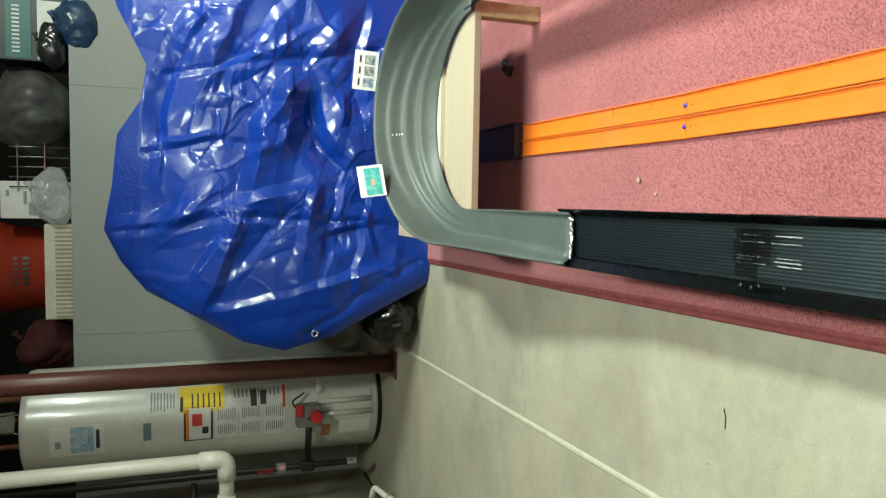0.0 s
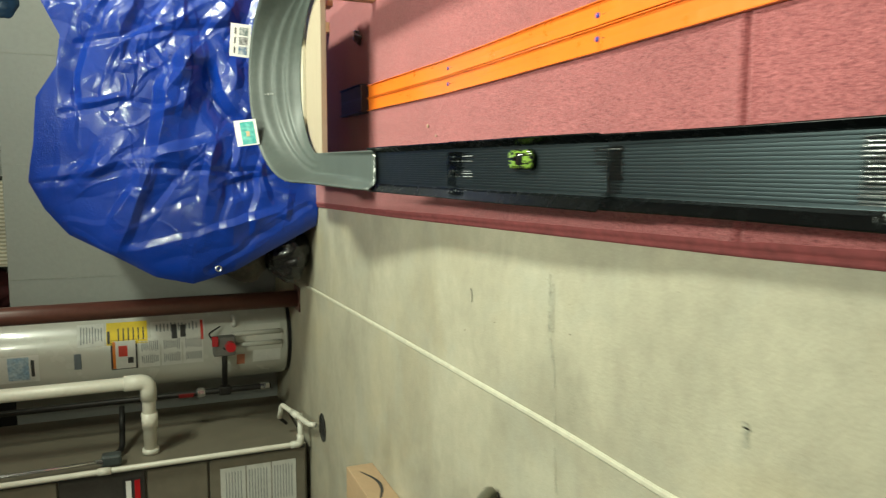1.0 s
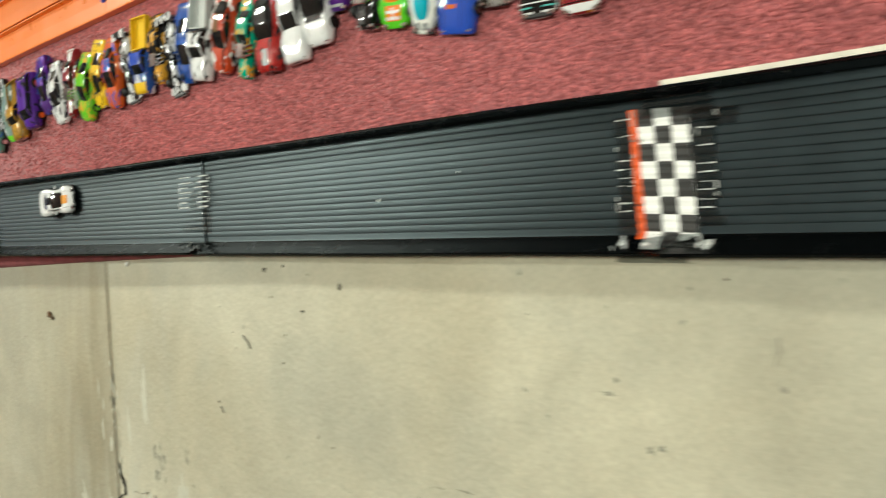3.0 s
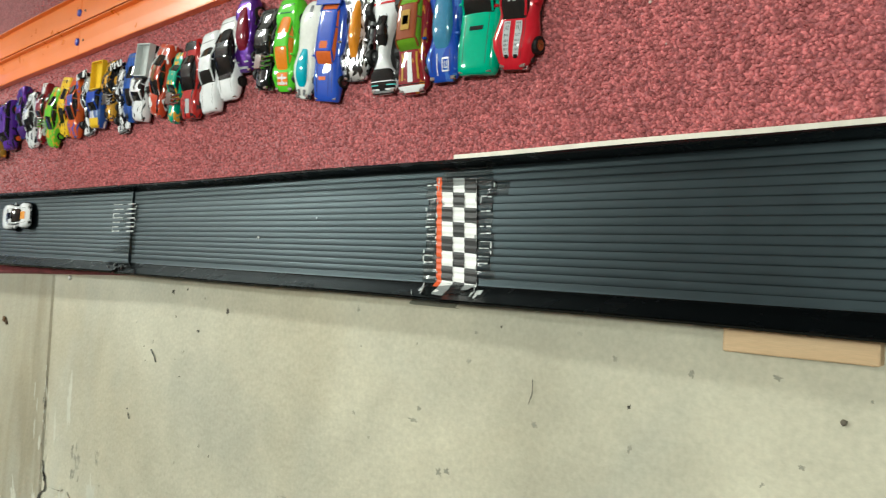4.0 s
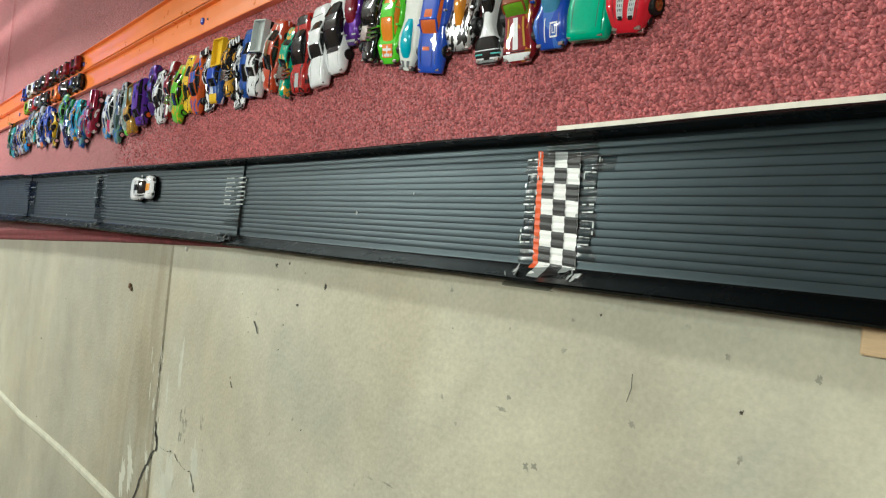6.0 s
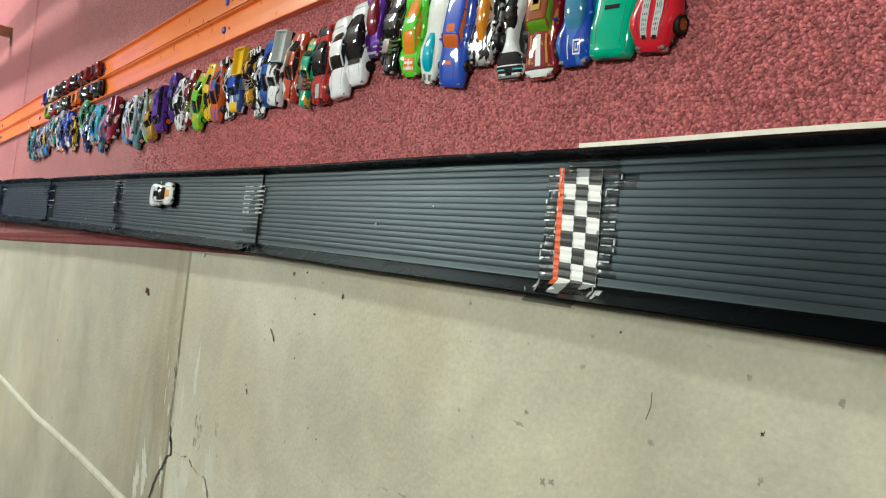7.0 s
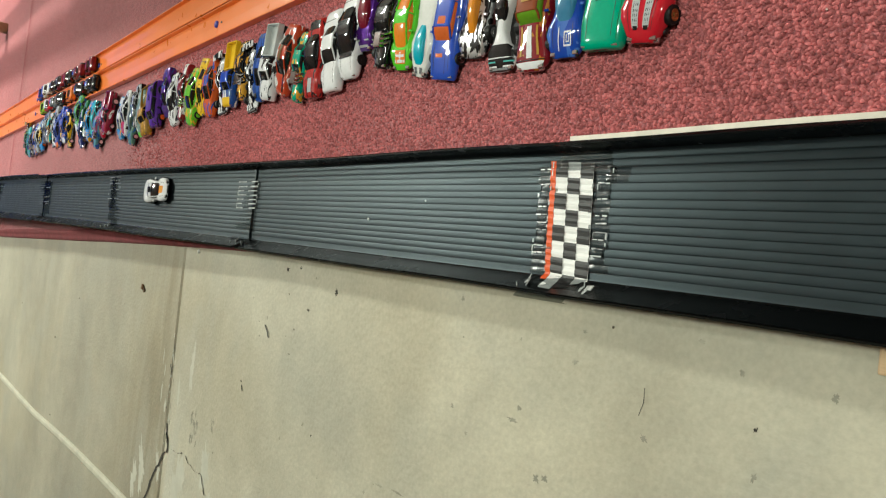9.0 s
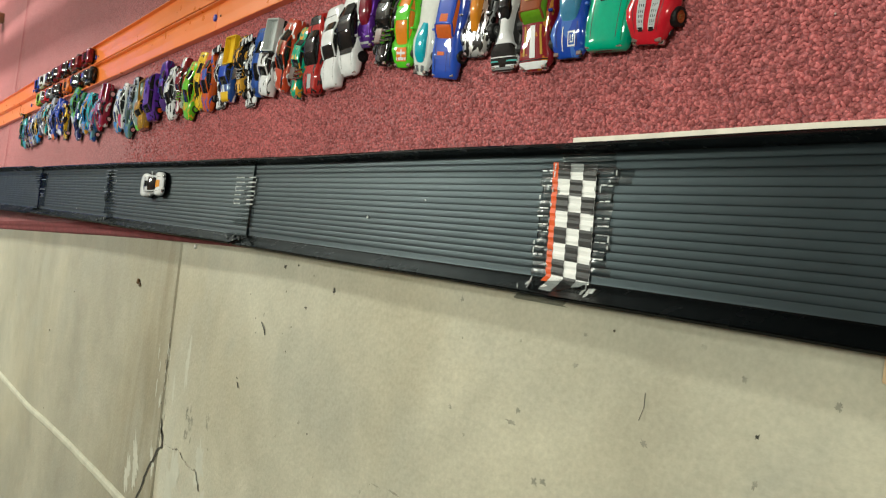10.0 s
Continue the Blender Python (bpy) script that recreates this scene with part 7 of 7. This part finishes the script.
part("arrow_head", box_bm((-0.9985, 0.275, 0.068), (0.001, 0.03, 0.006), 0, None), M_INK, carton)

# ---- folding chair with tubular legs ----
M_TUBE = mat("grey_green_tube", (0.22, 0.22, 0.17), 0.3, metal=0.6, var=0.1)
chair = tagged(empty("folding_chair"), "folded-out metal chair with bent grey tubular legs", "chair")
for y0, dy in ((-0.375, -0.36), (-0.815, -0.36)):
    part("leg_frame", tube_bm(bend([(-0.71, y0 + dy, 0.44), (-0.695, y0, 0.012), (-1.13, y0 - 0.10, 0.012), (-1.15, y0 + dy - 0.1, 0.44)], 0.02, 5), 0.0115, 12), M_TUBE, chair, smooth=True)
part("seat", box_bm((-0.93, -1.0, 0.455), (0.40, 0.42, 0.02), 0.006), mat("grey_seat", (0.2, 0.2, 0.19), 0.5), chair)

# ---- stored things on the ledge ----
# teal box, blue bag, sack and bucket hold the ledge's shade in their colours
LZ = LEDGE + 0.002
def lbox(name, x0, x1, z1, depth, material, label, y=2.47, category="box", bevel=0.004):
    thing = tagged(empty(name), label, category)
    part("carton", box_bm(((x0 + x1) / 2, y + depth / 2, LZ + z1 / 2), (x1 - x0, depth, z1), bevel), material, thing)
    return thing


b = lbox("product_box", 0.66, 0.98, 0.29, 0.3, mat("shaded_teal_carton", (0.004, 0.012, 0.012), 0.4), "teal and white product box on the ledge", 2.52)
part("white_panel", box_bm((0.80, 2.5185, LZ + 0.075), (0.26, 0.002, 0.11), 0), M_LABEL, b)
part("teal_panel", box_bm((0.80, 2.5185, LZ + 0.205), (0.26, 0.002, 0.10), 0), mat("teal_carton", (0.008, 0.11, 0.10), 0.4), b)
for k in range(12):
    part("text_bar", box_bm((0.70 + 0.018 * k, 2.517, LZ + 0.215), (0.008, 0.001, 0.03), 0), M_LABEL, b)
part("logo_bar", box_bm((0.74, 2.517, LZ + 0.06), (0.07, 0.001, 0.03), 0), M_LGREY, b)
lumpy_bag("plastic_bag", (0.82, 2.50, 1.30), (0.12, 0.09, 0.10), mat("blue_bag", (0.012, 0.045, 0.10), 0.3, alpha=0.85), "thin blue plastic bag hanging over the ledge", 8)
lumpy_bag("plastic_bag", (0.72, 2.47, 1.40), (0.10, 0.06, 0.06), M_BAG, "black plastic bag on the ledge", 9)
lumpy_bag("storage_sack", (0.45, 2.66, LZ + 0.17), (0.21, 0.19, 0.185), mat("grey_sack", (0.065, 0.065, 0.06), 0.45, var=0.15), "grey plastic sack on the ledge", 12, "sack")
basket = tagged(empty("wire_basket"), "small dark wire basket on the ledge", "basket")
for k in range(5):
    part("wire", tube_bm([(0.10 + 0.045 * k, 2.55, LZ + 0.004), (0.10 + 0.045 * k, 2.55, LZ + 0.26)], 0.003, 6), M_CHROME, basket)
for k in range(3):
    part("wire", tube_bm([(0.08, 2.55, LZ + 0.006 + 0.11 * k), (0.30, 2.55, LZ + 0.006 + 0.11 * k)], 0.003, 6), M_CHROME, basket)
b = lbox("product_box", -0.045, 0.125, 0.30, 0.14, M_LABEL, "white product box with a grey picture on the ledge", 2.56)
part("picture", box_bm((0.0, 2.5585, LZ + 0.15), (0.06, 0.002, 0.07), 0), M_LGREY, b)
part("text_bar", box_bm((0.07, 2.5585, LZ + 0.27), (0.03, 0.002, 0.012), 0), M_LGREY, b)
part("text_bar", box_bm((0.05, 2.5585, LZ + 0.2), (0.06, 0.002, 0.012), 0), M_LGREY, b)
lumpy_bag("clear_bag", (0.06, 2.50, LZ + 0.08), (0.13, 0.05, 0.09), mat("clear_film", (0.55, 0.57, 0.56), 0.2, alpha=0.45), "crumpled clear plastic bag on the ledge", 15)
bucket = tagged(empty("bucket"), "orange red plastic bucket with dark lettering bars", "bucket")
part("pail", lathe_bm([(0.17, 0.0), (0.185, 0.01), (0.21, 0.33), (0.22, 0.335), (0.22, 0.36), (0.205, 0.36)], 36, (-0.29, 2.80, LZ)), mat("orange_red_plastic", (0.34, 0.035, 0.014), 0.4), bucket, smooth=True)
for q in range(2):
    for k in range(6):
        a = -math.pi / 2 + 0.12 * (k - 2.5)
        part("letter_bar", box_bm((0, 0, 0), (0.014, 0.002, 0.03), 0, pose(-0.29 + 0.203 * math.cos(a), 2.80 + 0.203 * math.sin(a), LZ + 0.21 + 0.05 * q, 0, 0, math.degrees(a) + 90)), M_INK, bucket)
filt = tagged(empty("air_filter"), "white framed pleated air filter lying on the ledge", "air filter")
part("frame", box_bm((-0.288, 2.60, LZ + 0.06), (0.44, 0.16, 0.12), 0.004), mat("cream_card_frame", (0.55, 0.52, 0.42), 0.6), filt)
for k in range(22):
    part("pleat", box_bm((-0.495 + 0.0195 * k, 2.519, LZ + 0.04), (0.009, 0.004, 0.07), 0.001), mat("filter_media", (0.33, 0.30, 0.22), 0.8) if k == 0 else filt.children[-1].data.materials[0], filt)
lumpy_bag("folded_cloth", (-0.66, 2.74, LZ + 0.13), (0.14, 0.16, 0.145), mat("dark_red_cloth", (0.05, 0.006, 0.006), 0.85), "dark red folded cloth on the ledge", 21, "cloth")

# ---- small litter on the floor ----
def crumb(x, y, r, col, name, label, z=0.0):
    bm = bmesh.new()
    bmesh.ops.create_icosphere(bm, subdivisions=2, radius=r)
    for v in bm.verts:
        v.co *= 1 + 0.5 * noise.noise(v.co * (1.3 / r) + Vector((x * 40, y * 40, 0)))
        v.co.z *= 0.5
    bmesh.ops.translate(bm, vec=(x, y, z + r * 0.4), verts=bm.verts)
    tagged(obj(name, bm, mat("crumb", col, 0.8), smooth=True), label, "crumb", group="litter on the floor")


crumb(-0.122, -2.312, 0.0046, (0.16, 0.085, 0.035), "crumb", "small brown crumb on the concrete")
crumb(-0.126, -2.319, 0.0032, (0.14, 0.09, 0.05), "crumb", "small brown crumb on the concrete")
crumb(-0.055, -2.515, 0.0030, (0.75, 0.74, 0.7), "crumb", "small white crumb on the concrete")
crumb(-0.088, -3.401, 0.0040, (0.55, 0.53, 0.43), "crumb", "flat pale chip on the concrete")
crumb(-0.09, -0.56, 0.004, (0.03, 0.03, 0.03), "crumb", "small black crumb on the concrete")
crumb(0.112, 0.01, 0.005, (0.6, 0.4, 0.3), "crumb", "small pale wood chip on the carpet", G)
crumb(0.085, -0.045, 0.0035, (0.6, 0.42, 0.32), "crumb", "small pale wood chip on the carpet", G)
rl = random.Random(77)
for k in range(26):
    crumb(rl.uniform(0.06, 0.3), rl.uniform(-3.36, -2.4), rl.uniform(0.0005, 0.0011), (0.6, 0.45, 0.4), "crumb", "tiny pale speck on the carpet", G - 0.0004)
for k in range(22):
    y = rl.uniform(-3.4, -0.2)
    crumb(carpet_edge(y) - rl.uniform(0.02, 0.5), y, rl.uniform(0.0007, 0.0016), (0.13, 0.11, 0.08), "crumb", "tiny dark speck on the concrete")


def hair(points, r, label):
    tagged(obj("fibre", tube_bm(points, r, 5), M_INK), label, "fibre", group="litter on the floor")


hair([(-0.121, -2.727, 0.001), (-0.128, -2.736, 0.0015), (-0.133, -2.738, 0.001)], 0.0006, "short dark fibre on the concrete")
hair([(-0.090, -3.200, 0.001), (-0.098, -3.2005, 0.0012), (-0.106, -3.198, 0.001)], 0.00018, "fine dark hair on the concrete")
hair([(-0.193, -2.688, 0.001), (-0.199, -2.692, 0.001)], 0.0005, "short dark fibre on the concrete")
hair([(-0.27, -0.235, 0.001), (-0.283, -0.24, 0.001), (-0.303, -0.24, 0.001)], 0.0008, "thin dark fibre on the concrete")
for x, y, s in ((-0.004, -2.925, 0.0011), (0.012, -3.0, 0.0007), (-0.026, -3.30, 0.0012), (-0.024, -2.05, 0.001), (0.02, -3.26, 0.0007)):
    crumb(x, y, s, (0.7, 0.7, 0.68), "crumb", "tiny white speck on the black track", lerp(TRACK_Z, y) + 0.0022)
